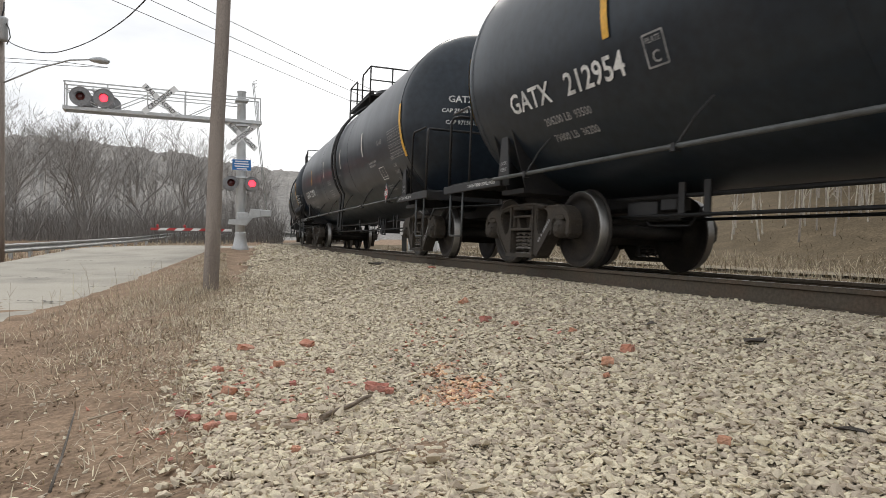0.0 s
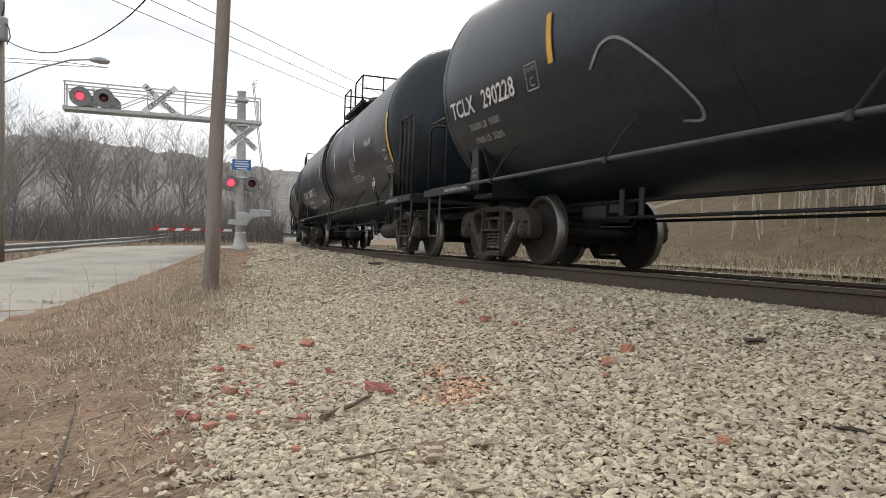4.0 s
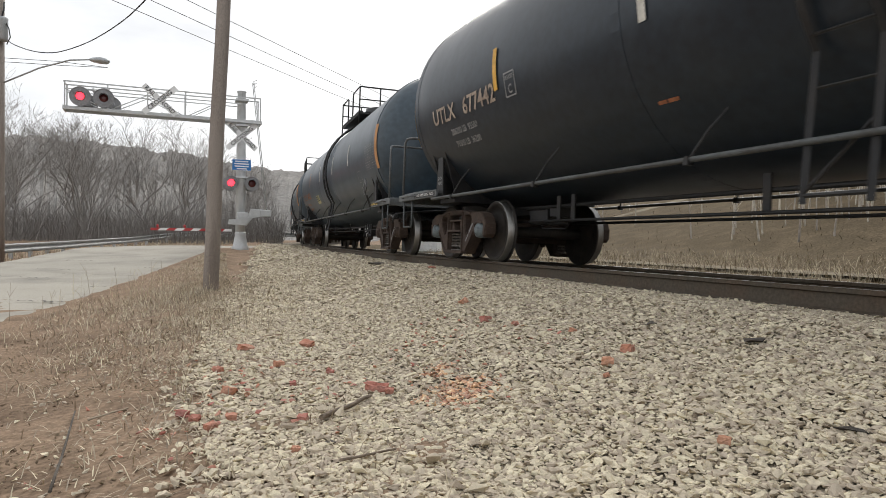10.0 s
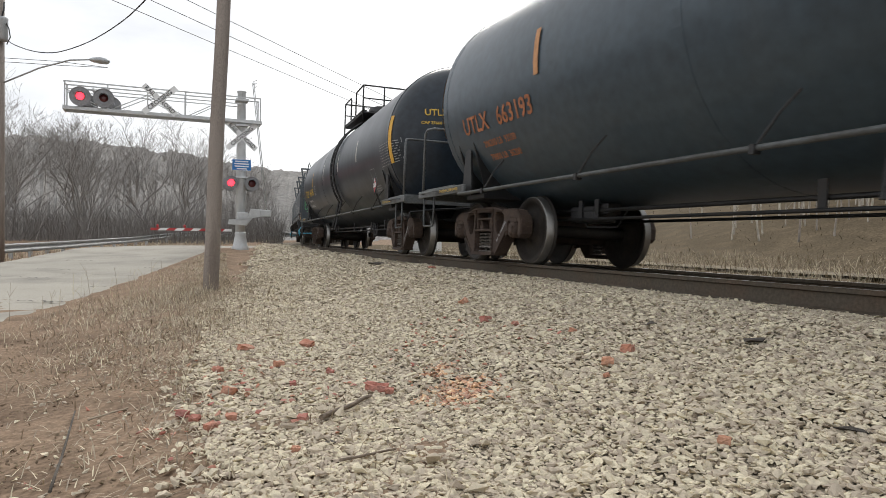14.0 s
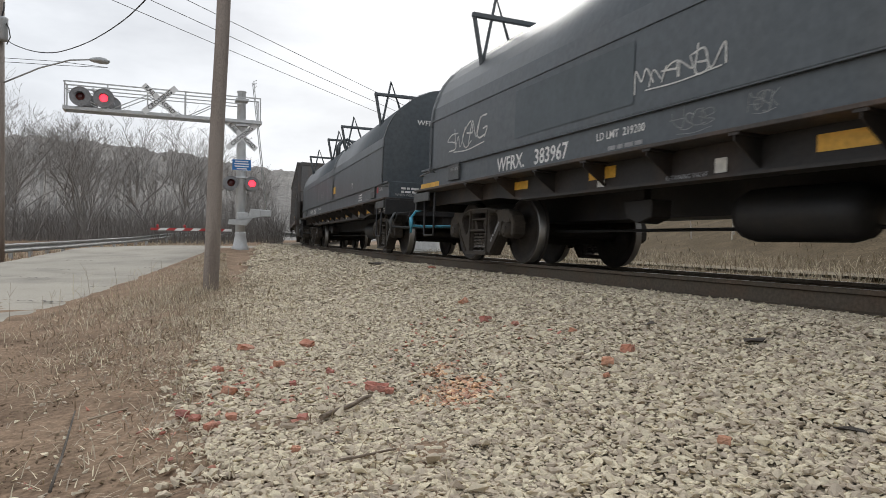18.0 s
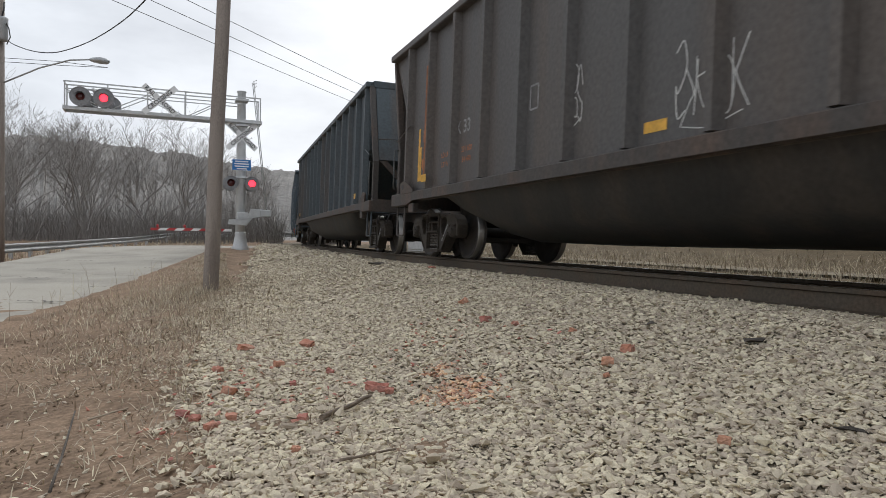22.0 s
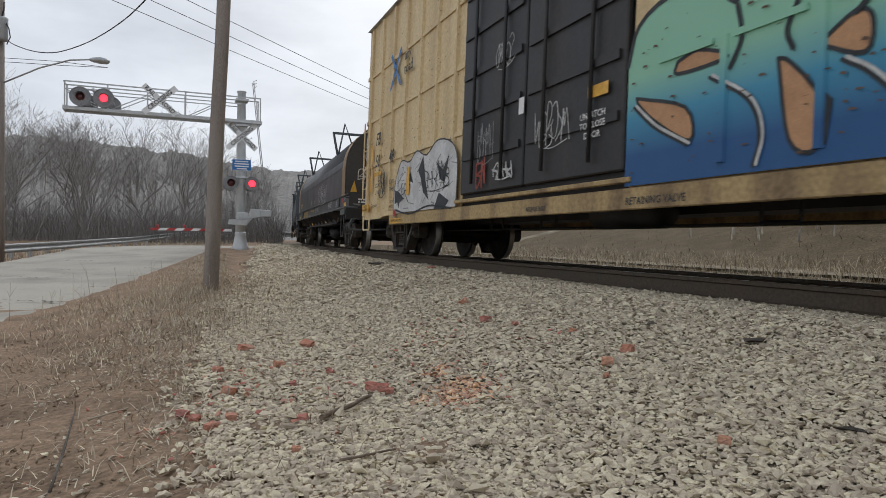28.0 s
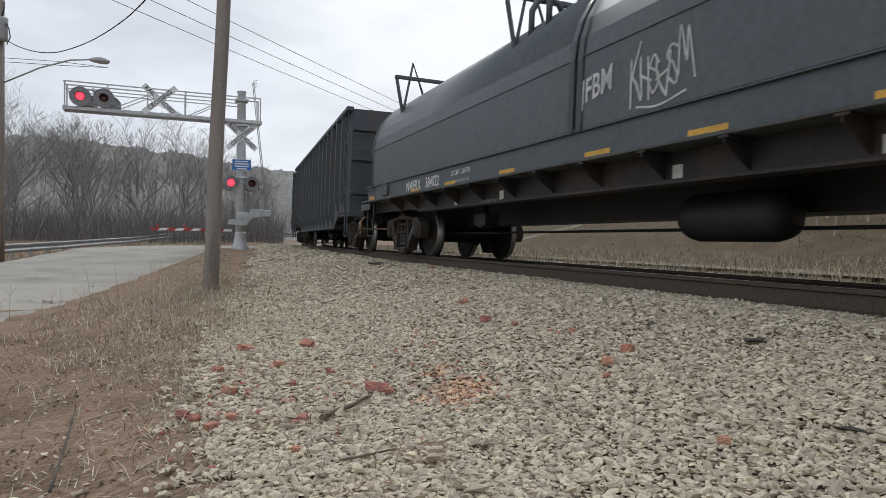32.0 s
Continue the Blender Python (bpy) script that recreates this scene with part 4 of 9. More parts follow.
def tank_car(label, uf, ur, skin=M_TANK, frame_mat=M_BLACK, truck=M_TRUCK, style="a", tape=M_YREF, lx=0.57, px=-1.4, cap=None, R=1.66, cz=2.52, rail_z=1.075, reservoir=None, mark=None):
    L = ur - uf
    car = car_root("tank_car", label, "tank car", uf, ur)
    H = L / 2
    xc, dish = H + 0.5, 0.82
    end = xc + dish
    shell = SHELLS[car.name] = (R, cz, xc, dish)
    # shell with dished heads and the jacket's faint seams
    bm = bmesh.new()
    prof = []
    for i in range(13):
        a = math.pi / 2 * i / 12
        prof.append((-end + dish * (1 - math.cos(a)), max(R * math.sin(a), 0.02)))
    prof += [(x, R) for x in np.linspace(-xc, xc, 26)[1:-1]]
    prof += [(-a, r) for a, r in prof[12::-1]]
    lathe(bm, prof, "x", (0, 0, cz), 64)
    tank = part("tank", bm, skin, car)
    for x in ([-xc, -H * 0.33, H * 0.33, xc] if style != "u" else [-xc, -H * 0.3, 0.9, xc]):
        bm = bmesh.new()
        w = 0.03 if style != "u" else 0.07
        lathe(bm, [(x - w, R - 0.01), (x - w, R + 0.003), (x + w, R + 0.003), (x + w, R - 0.01)], "x", (0, 0, cz), 64, False)
        part("jacket_band", bm, skin, tank)
    # draft sills, saddles, end platforms
    for sg in (-1, 1):
        bm = bmesh.new()
        box(bm, (sg * (H + 0.25), 0, 0.88), (3.1, 0.36, 0.32))
        part("stub_sill", bevelled(bm, 0.02), frame_mat, car)
        bm = bmesh.new()
        for dx in (-0.25, 0.25):
            slab(bm, [(-1.2, 0.95), (1.2, 0.95), (1.45, 1.75), (1.2, 1.5), (0.7, 1.0), (-0.7, 1.0), (-1.2, 1.5), (-1.45, 1.75)], sg * H + dx - 0.012, sg * H + dx + 0.012, "yz")
        box(bm, (sg * H, 0, 0.93), (0.6, 2.5, 0.06))
        for sy in (-1, 1):
            slab(bm, [(sg * H - 0.16, 1.0), (sg * H + 0.16, 1.0), (sg * H + 0.07, 1.75), (sg * H - 0.07, 1.75)], sy * 1.36, sy * 1.39)
        part("saddle", bm, frame_mat, car)
        xe = sg * (end + 0.15)
        fm = M_UGREY if style == "u" else frame_mat
        for nm, c, d in (("end_platform", (sg * (H + 1.0), 0, 1.10), (1.25, 2.88, 0.05)), ("platform_beam", (sg * (H + 0.85), -1.47, 1.04), (1.9, 0.04, 0.11)),
                         ("platform_beam", (sg * (H + 0.85), 1.47, 1.04), (1.9, 0.04, 0.11)), ("end_beam", (sg * (H + 1.66), 0, 1.03), (0.06, 2.9, 0.14))):
            bm = bmesh.new()
            box(bm, c, d)
            part(nm, bevelled(bm, 0.006), fm, car)
        # steps and handrails at the corners
        for sy in (-1, 1):
            xs = sg * (H + 1.35)
            zb = 0.52 if style == "u" else 0.36
            w0, w1 = (0.23, 0.23) if style != "b" else (0.24, 0.46) if sg > 0 else (0.46, 0.24)
            bar(car, "side_step", [(xs - w0, sy * 1.46, 1.0), (xs - w0 + 0.01, sy * 1.46, zb + 0.03), (xs - w0 + 0.04, sy * 1.46, zb), (xs + w1 - 0.04, sy * 1.46, zb), (xs + w1 - 0.01, sy * 1.46, zb + 0.03), (xs + w1, sy * 1.46, 1.0)], 0.016, M_GREYS if style != "b" else frame_mat, 6)
            if style == "b":
                pts = [[(xs + dx, sy * 1.46, 1.1), (xs + dx, sy * 1.46, 2.55)] for dx in (-0.45, -0.15, 0.15, 0.45)]
                for q in pts:
                    bar(car, "corner_post", q, 0.025, frame_mat)
                bar(car, "corner_rail", [(xs - 0.45, sy * 1.46, 2.5), (xs + 0.45, sy * 1.46, 2.5)], 0.02, frame_mat)
            else:
                bar(car, "handrail", [(xs + sg * 0.3, sy * 1.46, 1.1), (xs + sg * 0.3, sy * 1.46, 2.05), (xs + sg * 0.26, sy * 1.44, 2.12), (xs + sg * 0.2, sy * 1.36, 2.14), (xs + sg * 0.2, sy * 0.5, 2.14)], 0.022, fm)
                if style == "u":
                    bar(car, "handrail", [(xs - sg * 0.55, sy * 1.48, 1.04), (xs - sg * 0.53, sy * 1.55, 1.05), (xs + sg * 0.16, sy * 1.55, 1.05), (xs + sg * 0.18, sy * 1.48, 1.04)], 0.013, fm)
                else:
                    bar(car, "handrail", [(xs - sg * 0.5, sy * 1.49, 1.1), (xs - sg * 0.5, sy * 1.49, 2.08), (xs - sg * 0.4, sy * 1.49, 2.16), (xs + sg * 0.2, sy * 1.46, 2.16)], 0.018, fm)
        coupler(car, sg * (H + 2.05), sg, frame_mat)
    # long handrails low on both sides with their brackets
    for sy in (-1, 1):
        bar(car, "side_rail", [(x, sy * 1.5, rail_z) for x in np.linspace(-H - 0.05, H + 0.05, 9)], 0.024, M_GREYS, 8)
        for x in np.linspace(-H + 0.8, H - 0.8, 6):
            bar(car, "rail_bracket", [(x + 0.2, sy * 1.31, rail_z + 0.4), (x + 0.13, sy * 1.42, rail_z + 0.24), (x, sy * 1.5, rail_z)], 0.012, frame_mat, 5)
            bm = bmesh.new()
            box(bm, (x, sy * 1.5, rail_z - 0.01), (0.05, 0.07, 0.07))
            part("rail_clip", bm, frame_mat, car)
    # ladder to the top platform
    for sy in (-1, 1):
        bm = bmesh.new()
        for dx in (-0.23, 0.23):
            pts = [(lx + dx, sy * (R + 0.07) * math.cos(a), cz + (R + 0.07) * math.sin(a)) for a in np.linspace(-0.6, 1.2, 12)]
            tube(bm, [(lx + dx, sy * 1.5, 0.55)] + pts, 0.03, 4)
        for k in range(10):
            a = -0.75 + 1.95 * k / 9
            yy, zz = sy * (R + 0.07) * math.cos(max(a, -0.6)), cz + (R + 0.07) * math.sin(max(a, -0.6)) - (max(0, -0.6 - a) * 1.6)
            tube(bm, [(lx - 0.23, yy, zz), (lx + 0.23, yy, zz)], 0.012, 5)
        tube(bm, [(lx - 0.23, sy * 1.5, 0.6), (lx + 0.23, sy * 1.5, 0.6)], 0.014, 5)
        tube(bm, [(lx - 0.22, sy * 1.5, 0.62), (lx + 0.2, sy * 1.44, 1.05)], 0.014, 5)
        part("ladder", bm, frame_mat, car)
    # top platform, dome and safety rails
    top = cz + R
    qx = px + 2.9
    mx = (px + qx) / 2
    bm = bmesh.new()
    box(bm, (mx, 0, top + 0.03), (2.9, 1.9, 0.05))
    plat = part("top_platform", bevelled(bm, 0.008), frame_mat, car)
    for k in range(9):
        bm = bmesh.new()
        box(bm, (mx, -0.9 + k * 0.225, top + 0.075), (2.9, 0.12, 0.03))
        part("plank", bm, frame_mat, plat)
    bm = bmesh.new()
    lathe(bm, [(top - 0.1, 0.55), (top + 0.28, 0.55), (top + 0.32, 0.5), (top + 0.45, 0.46), (top + 0.5, 0.3)], "z", (mx, 0, 0), 20)
    part("dome", bm, frame_mat, car)
    for x in (px, qx):
        for y in (-0.95, -0.35, 0.35, 0.95):
            bar(car, "rail_post", [(x, y, top - 0.25), (x, y, top + 0.78)], 0.022, frame_mat)
        bar(car, "safety_rail", [(x, -0.95, top + 0.78), (x, 0.95, top + 0.78)], 0.022, frame_mat)
        bar(car, "safety_rail", [(x, -0.95, top + 0.42), (x, 0.95, top + 0.42)], 0.018, frame_mat)
    for y in (-0.95, 0.95):
        bar(car, "safety_rail", [(px, y, top + 0.78), (mx - 0.45, y, top + 0.78), (mx - 0.38, y, top + 0.7), (mx - 0.38, y, top + 0.1)], 0.022, frame_mat)
        bar(car, "safety_rail", [(qx, y, top + 0.78), (mx + 0.45, y, top + 0.78), (mx + 0.38, y, top + 0.7), (mx + 0.38, y, top + 0.1)], 0.022, frame_mat)
    # underneath: outlet valve with its levers and chain
    low = cz - R
    bm = bmesh.new()
    lathe(bm, [(low - 0.26, 0.07), (low - 0.24, 0.1), (low - 0.16, 0.11), (low - 0.14, 0.2), (low - 0.09, 0.22), (low + 0.02, 0.3)], "z", (0, 0, 0), 16)
    valve = part("outlet_valve", bm, M_BLACK, car)
    for sx in (-1, 1):
        bm = bmesh.new()
        tube(bm, [(sx * 0.1, -0.1, low - 0.14), (sx * 0.3, -0.2, low - 0.2), (sx * 0.36, -0.22, low - 0.3)], 0.022, 6)
        lathe(bm, [(-0.26, 0.06), (-0.2, 0.06)], "y", (sx * 0.36, 0, low - 0.3), 10)
        part("valve_lever", bm, M_BLACK, valve)
    bm = bmesh.new()
    tube(bm, [(-0.28 + 0.2 * math.cos(a), -0.2, low - 0.26 - 0.13 * math.sin(a)) for a in np.linspace(0, math.pi, 9)], 0.011, 5)
    part("valve_chain", bm, M_TRUCK, valve)
    bm = bmesh.new()
    for x in (0.46, 0.6):
        box(bm, (x, 0, low - 0.16), (0.05, 0.5, 0.36))
    part("skid_plate", bm, frame_mat, car)
    if reservoir is not None:
        bm = bmesh.new()
        lathe(bm, [(-0.47, 0.03), (-0.46, 0.12), (-0.41, 0.18), (-0.34, 0.2), (0.34, 0.2), (0.41, 0.18), (0.46, 0.12), (0.47, 0.03)], "x", (reservoir, -0.3, 0.53), 20)
        tank2 = part("air_reservoir", bm, frame_mat, car)
        for dx in (-0.38, 0.3):
            bm = bmesh.new()
            box(bm, (reservoir + dx, -0.3, 0.8), (0.08, 0.04, 0.36))
            part("hanger_strap", bm, frame_mat, tank2)
    # brake rods along the belly, held by flat straps
    for y, z, r in ((-0.5, low - 0.06, 0.026), (-0.55, 0.6, 0.02), (0.4, 0.62, 0.02)):
        bar(car, "brake_rod", [(-H + 1.1, y, z), (0, y, z - 0.02), (H - 1.1, y, z)], r, frame_mat, 6)
    for x in (-4.75, -4.4, -1.35, 1.3, 2.95, 3.3, 4.85):
        bm = bmesh.new()
        box(bm, (x, -0.53, 0.5 * (low + 0.64)), (0.085, 0.02, low - 0.5))
        part("rod_strap", bm, frame_mat, car)
    bm = bmesh.new()
    for p, q in (((1.62, low), (1.82, 0.46)), ((1.9, low), (1.84, 0.46)), ((1.9, low), (2.14, 0.46)), ((2.22, low), (2.16, 0.46)), ((1.8, 0.46), (2.18, 0.46))):
        tube(bm, [(p[0], -0.55, p[1]), (q[0], -0.55, q[1])], 0.02, 5)
    part("brace_frame", bm, frame_mat, car)
    # slack adjuster, cylinder and levers by the rear truck
    bm = bmesh.new()
    box(bm, (-H + 1.65, -0.35, 0.66), (0.5, 0.34, 0.2))
    box(bm, (-H + 2.05, -0.4, 0.72), (0.24, 0.2, 0.13))
    tube(bm, [(-H + 1.4, -0.42, 0.78), (-H + 1.8, -0.52, 0.5), (-H + 2.4, -0.52, 0.49), (-H + 2.55, -0.5, 0.68)], 0.012, 5)
    part("brake_gear", bevelled(bm, 0.01), frame_mat, car)
    bm = bmesh.new()
    if style == "b":
        lathe(bm, [(-0.63, 0.03), (-0.62, 0.11), (-0.57, 0.17), (-0.5, 0.19), (0.5, 0.19), (0.57, 0.17), (0.62, 0.11), (0.63, 0.03)], "x", (4.05, -0.6, 0.54), 20)
        for dx in (-0.4, 0.35):
            box(bm, (4.05 + dx, -0.6, 0.83), (0.09, 0.05, 0.3))
        part("auxiliary_reservoir", bm, frame_mat, car)
    else:
        lathe(bm, [(-0.3, 0.05), (-0.28, 0.1), (0.1, 0.1), (0.12, 0.06), (0.4, 0.04)], "x", (H - 2.2, -0.25, 0.78), 14)
        part("brake_cylinder", bm, frame_mat, car)
    bogie(car, H, truck, cap, mark)
    bogie(car, -H, truck, cap, mark)
    # upright reflective tapes along the skin
    k = L / 14.05
    for x, h, z, m in ((-7.8, 0.95, 2.3, tape), (-4.57, 0.52, 2.42, tape), (-1.72, 0.5, 2.42, M_WREF), (1.3, 0.5, 2.42, M_WREF), (4.2, 0.52, 2.42, M_WREF), (7.55 if style != "u" else 7.72, 0.95, 2.25, tape)):
        patch(car, "reflective_tape", x * k, 0.1, h, on_tank(shell, z, 0.014), m)
    return car


def coil_car(label, uf, ur, skin=M_COIL, truck=M_TRUCK, seam=0.72, end_band=None, lever=None, deep=0.81, marks=((-2.97, 0.46, 0.12, 1.0), (-0.28, 0.44, 0.12, 0.98)), edge=None, tank_x=-1.12, single=False, mark=None, rear=0.0):
    """A coil car: a deep sill with a ledge, a trough, and two arched covers."""
    L = ur - uf
    H = L / 2
    car = car_root("coil_car", label, "coil car", uf, ur)
    E = H + 1.78
    # sill: webs that deepen between the trucks, ledge on top
    for sy in (-1, 1):
        bm = bmesh.new()
        slab(bm, [(-E, 1.1), (-E, 0.88), (-H + 0.9, 0.88), (-H + 1.7, deep), (H - 1.7, deep), (H - 0.9, 0.88), (E, 0.88), (E, 1.1)], sy * 1.2, sy * 1.23)
        box(bm, (0, sy * 1.25, deep + 0.005), (L - 3.4, 0.2, 0.025))
        sill = part("side_sill", bm, M_SILL, car)
        bm = bmesh.new()
        box(bm, (0, sy * 1.34, 1.12), (2 * E, 0.34, 0.035))
        ledge = part("ledge", bevelled(bm, 0.005), M_UGREY if single else M_GREYS if edge is None else edge, car)
        n = int(L / 0.9)
        for x in np.linspace(-H + 0.4, H - 0.4, n):
            bm = bmesh.new()
            slab(bm, [(sy * 1.23, 1.1), (sy * 1.5, 1.1), (sy * 1.5, 1.04), (sy * 1.23, deep + 0.05)], x - 0.006, x + 0.006, "yz")
            box(bm, (x, sy * 1.37, 1.09), (0.1, 0.27, 0.02))
            part("gusset", bm, M_SILL, sill)
        bm = bmesh.new()
        slab(bm, [(-E + 0.08, 1.11), (E - 0.08, 1.11), (E - 0.08, 1.46), (-E + 0.08, 1.46)], sy * 1.36, sy * 1.385)
        box(bm, (0, sy * 1.38, 1.46), (2 * E - 0.16, 0.09, 0.035))
        part("trough_side", bm, skin, car)
        for x, w, h, z in marks:
            patch(car, "reflector", x, w, h, on_plane(sy * 1.24, z), M_YREF, 1)
        if edge is None or edge is M_POST:
            for x in (-2.98, -1.36, 2.1, 4.0):
                patch(car, "reflector", x, 0.13, 0.12, on_plane(sy * 1.24, 0.92), M_WREF, 1)
    bm = bmesh.new()
    box(bm, (0, 0, 0.98), (2 * E - 0.1, 2.36, 0.08))
    box(bm, (0, 0, 0.78), (2 * E, 0.5, 0.36))
    part("centre_sill", bm, M_BLACK, car)
    # arched covers
    for x0, x1 in ((-E + 0.5, E - 0.5),) if single else ((-E + 0.5, seam - 0.03), (seam + 0.03, E - 0.5)):
        bm = bmesh.new()
        arc = [(-1.43, 1.46), (-1.43, 2.2)]
        for i in range(1, 18):
            a = math.pi * (1 - i / 18)
            arc.append((1.43 * math.cos(a), 2.2 + 1.3 * math.sin(a)))
        arc += [(1.43, 2.2), (1.43, 1.46)]
        A = [bm.verts.new((x0, y, z)) for y, z in arc]
        B = [bm.verts.new((x1, y, z)) for y, z in arc]
        for i in range(len(arc) - 1):
            f = bm.faces.new((A[i], B[i], B[i + 1], A[i + 1]))
            f.smooth = 1 < i < len(arc) - 3
        bm.faces.new(A[::-1])
        bm.faces.new(B)
        bm.faces.new((A[0], A[-1], B[-1], B[0]))
        cover = part("cover", bm, skin, car)
        for x in (x0 + 0.05, x1 - 0.05):
            bm = bmesh.new()
            wide = 0.26 if end_band and abs(x) > E - 1 else 0.05
            x += (wide - 0.05) * (1 if x < 0 else -1)
            o = [(y * 1.01, 2.2 + (z - 2.2) * 1.01) for y, z in arc]
            for (a, b), (c, d) in zip(o, o[1:]):
                p = [bm.verts.new(v) for v in ((x - wide, a, b), (x + wide, a, b), (x + wide, c, d), (x - wide, c, d))]
                bm.faces.new(p)
            em = end_band if end_band and abs(x) > E - 1 else skin
            bmesh.ops.solidify(bm, geom=bm.faces[:], thickness=0.015)
            part("cover_rim", bm, em, cover)
        bm = bmesh.new()
        for sy in (-1, 1):
            box(bm, ((x0 + x1) / 2, sy * 1.434, 2.22), (x1 - x0, 0.014, 0.014))
        part("cover_stiffener", bm, skin, cover)
        # lifting frames over the roof: leaning posts, a bar across, pointed guides
        for x in ((-3.35, 3.4) if single else (-6.1, -1.2) if x0 < -2 else (1.5, 6.1)):
            for sy in (-1, 1):
                bm = bmesh.new()
                tube(bm, [(x, sy * 1.2, 2.82), (x, sy * 1.36, 3.57)], 0.036, 4)
                part("frame_post", bm, M_COIL, cover)
                bm = bmesh.new()
                tube(bm, [(x, sy * 1.2, 2.86), (x, sy * 1.02, 3.88), (x, sy * 0.78, 3.25)], 0.027, 4)
                part("guide_peak", bm, M_COIL, cover)
            bm = bmesh.new()
            box(bm, (x, 0, 3.57), (0.07, 2.78, 0.07))
            part("frame_bar", bevelled(bm, 0.008), M_COIL, cover)
    for x in () if single else (-0.95, -0.5):
        bm = bmesh.new()
        tube(bm, [(x, -1.1, 2.95), (x, -1.1, 3.3), (x, -1.02, 3.45), (x, -0.85, 3.52), (x, -0.7, 3.45), (x, -0.62, 3.3)], 0.045, 6)
        part("lifting_eye", bm, M_COIL, car)
    # ends: beam, platform, steps, brake wheel
    by = -0.25 if lever is M_YREF else 0.75 if single else 0.15
    for sg in (-1, 1):
        for nm, c, d in (("end_beam", (sg * E, 0, 0.95), (0.08, 2.95, 0.3)), ("end_platform", (sg * (E - 0.25), 0, 1.12), (0.5, 2.9, 0.04)), ("end_plate", (sg * (E - 0.1), 0, 1.29), (0.04, 2.72, 0.36)), ("end_cap", (sg * (E - 0.31), 0, 1.455), (0.36, 2.7, 0.03))):
            bm = bmesh.new()
            box(bm, c, d)
            part(nm, bevelled(bm, 0.008), M_BLACK if nm != "end_plate" else skin, car)
        for sy in (-1, 1):
            xs = sg * (E - 0.62)
            bar(car, "side_step", [(xs - 0.23, sy * 1.45, 1.06), (xs - 0.22, sy * 1.45, 0.4), (xs - 0.19, sy * 1.45, 0.37), (xs + 0.19, sy * 1.45, 0.37), (xs + 0.22, sy * 1.45, 0.4), (xs + 0.23, sy * 1.45, 1.06)], 0.018, M_BLACK, 6)
            grab(car, (sg * (E - 0.65), sy * 1.39, 1.4), (sg * (E - 0.14), sy * 1.39, 1.37), (0, sy * 0.07, 0), M_GREYS)
            bm = bmesh.new()
            box(bm, (sg * (E - 0.36), sy * 1.5, 1.0), (0.72, 0.03, 0.14))
            part("corner_plate", bevelled(bm, 0.006), M_GREYS, car)
            bm = bmesh.new()
            box(bm, (sg * (H + (0.27 if not single else -0.08)), sy * 1.40, 1.32), (0.4, 0.05, 0.24))
            part("lift_plate", bevelled(bm, 0.008), M_GREYS, car)
            patch(car, "reflector", sg * (E - (0.42 if not single else 0.72)), 0.42 if single or lever is M_YREF else 0.85, 0.15 if single else 0.085, on_plane(sy * 1.39, 1.2), M_YREF, 1) if lever or single else None
        coupler(car, sg * (H + 2.62), sg, M_BLACK)
    bm = bmesh.new()
    pts = [(E - 0.42, by + 0.33 * math.cos(a), 2.0 + 0.33 * math.sin(a)) for a in np.linspace(0, 2 * math.pi, 29)]
    tube(bm, pts, 0.018, 6)
    wheel = part("brake_wheel", bm, M_UGREY, car)
    for k in range(8):
        a = k * math.pi / 4 + 0.4
        bm = bmesh.new()
        box(bm, (E - 0.42, by + 0.23 * math.cos(a), 2.0 + 0.23 * math.sin(a)), (0.012, 0.2, 0.04), Matrix.Rotation(a, 3, "X"))
        part("spoke", bevelled(bm, 0.003), M_UGREY, wheel)
    bm = bmesh.new()
    lathe(bm, [(E - 0.46, 0.05), (E - 0.43, 0.17), (E - 0.412, 0.17), (E - 0.405, 0.16), (E - 0.395, 0.05), (E - 0.37, 0.04)], "x", (0, by, 2.0), 20)
    part("hub", bm, M_YREF if lever is M_YREF else M_BLACK, wheel)
    bm = bmesh.new()
    box(bm, (E - 0.47, by, 1.72), (0.06, 0.24, 0.5))
    part("brake_housing", bevelled(bm, 0.02), M_BLACK, car)
    # underside gear
    bm = bmesh.new()
    lathe(bm, [(-0.6, 0.02), (-0.55, 0.2), (-0.45, 0.23), (0.45, 0.23), (0.55, 0.2), (0.6, 0.02)], "x", (tank_x, -0.6, 0.56), 16)
    part("air_reservoir", bm, M_BLACK, car)
    bm = bmesh.new()
    slab(bm, [(-3.05, 0.74), (-2.6, 0.74), (-2.6, 0.56), (-2.8, 0.5), (-3.0, 0.56)], -0.9, -0.65)
    box(bm, (-2.85, -0.8, 0.8), (0.12, 0.1, 0.3))
    part("brake_valve", bevelled(bm, 0.01), M_BLACK, car)
    bar(car, "brake_rod", [(-H + 1.2, -0.5, 0.45), (H - 1.2, -0.5, 0.45)], 0.018, M_BLACK, 5)
    for sg in (-1, 1):
        lm = M_LEVER if lever is M_YREF else lever or M_GREYS
        bar(car, "brake_lever", [(sg * (H + 2.0), -1.46, 0.5), (sg * (H + 2.0), -1.46, 0.64), (sg * (H + 2.1), -1.45, 0.68), (sg * (H + 2.12), -1.44, 0.55), (sg * (H + 2.14), -1.2, 0.54), (sg * (H + 2.1), 0.0, 0.6)], 0.026, lm, 6)
        bar(car, "lever_hook", [(sg * (H + 1.95), -1.3, 0.82), (sg * (H + 2.08), -1.36, 0.8), (sg * (H + 2.12), -1.42, 0.7), (sg * (H + 2.14), -1.42, 0.42)], 0.022, lm, 6)
    bogie(car, H, truck, None, mark)
    bogie(car, -H - rear, truck, None, mark)
    return car


M_LEVER = mat("rusty_lever_paint", (0.3, 0.19, 0.11), 0.7, vary=0.25)


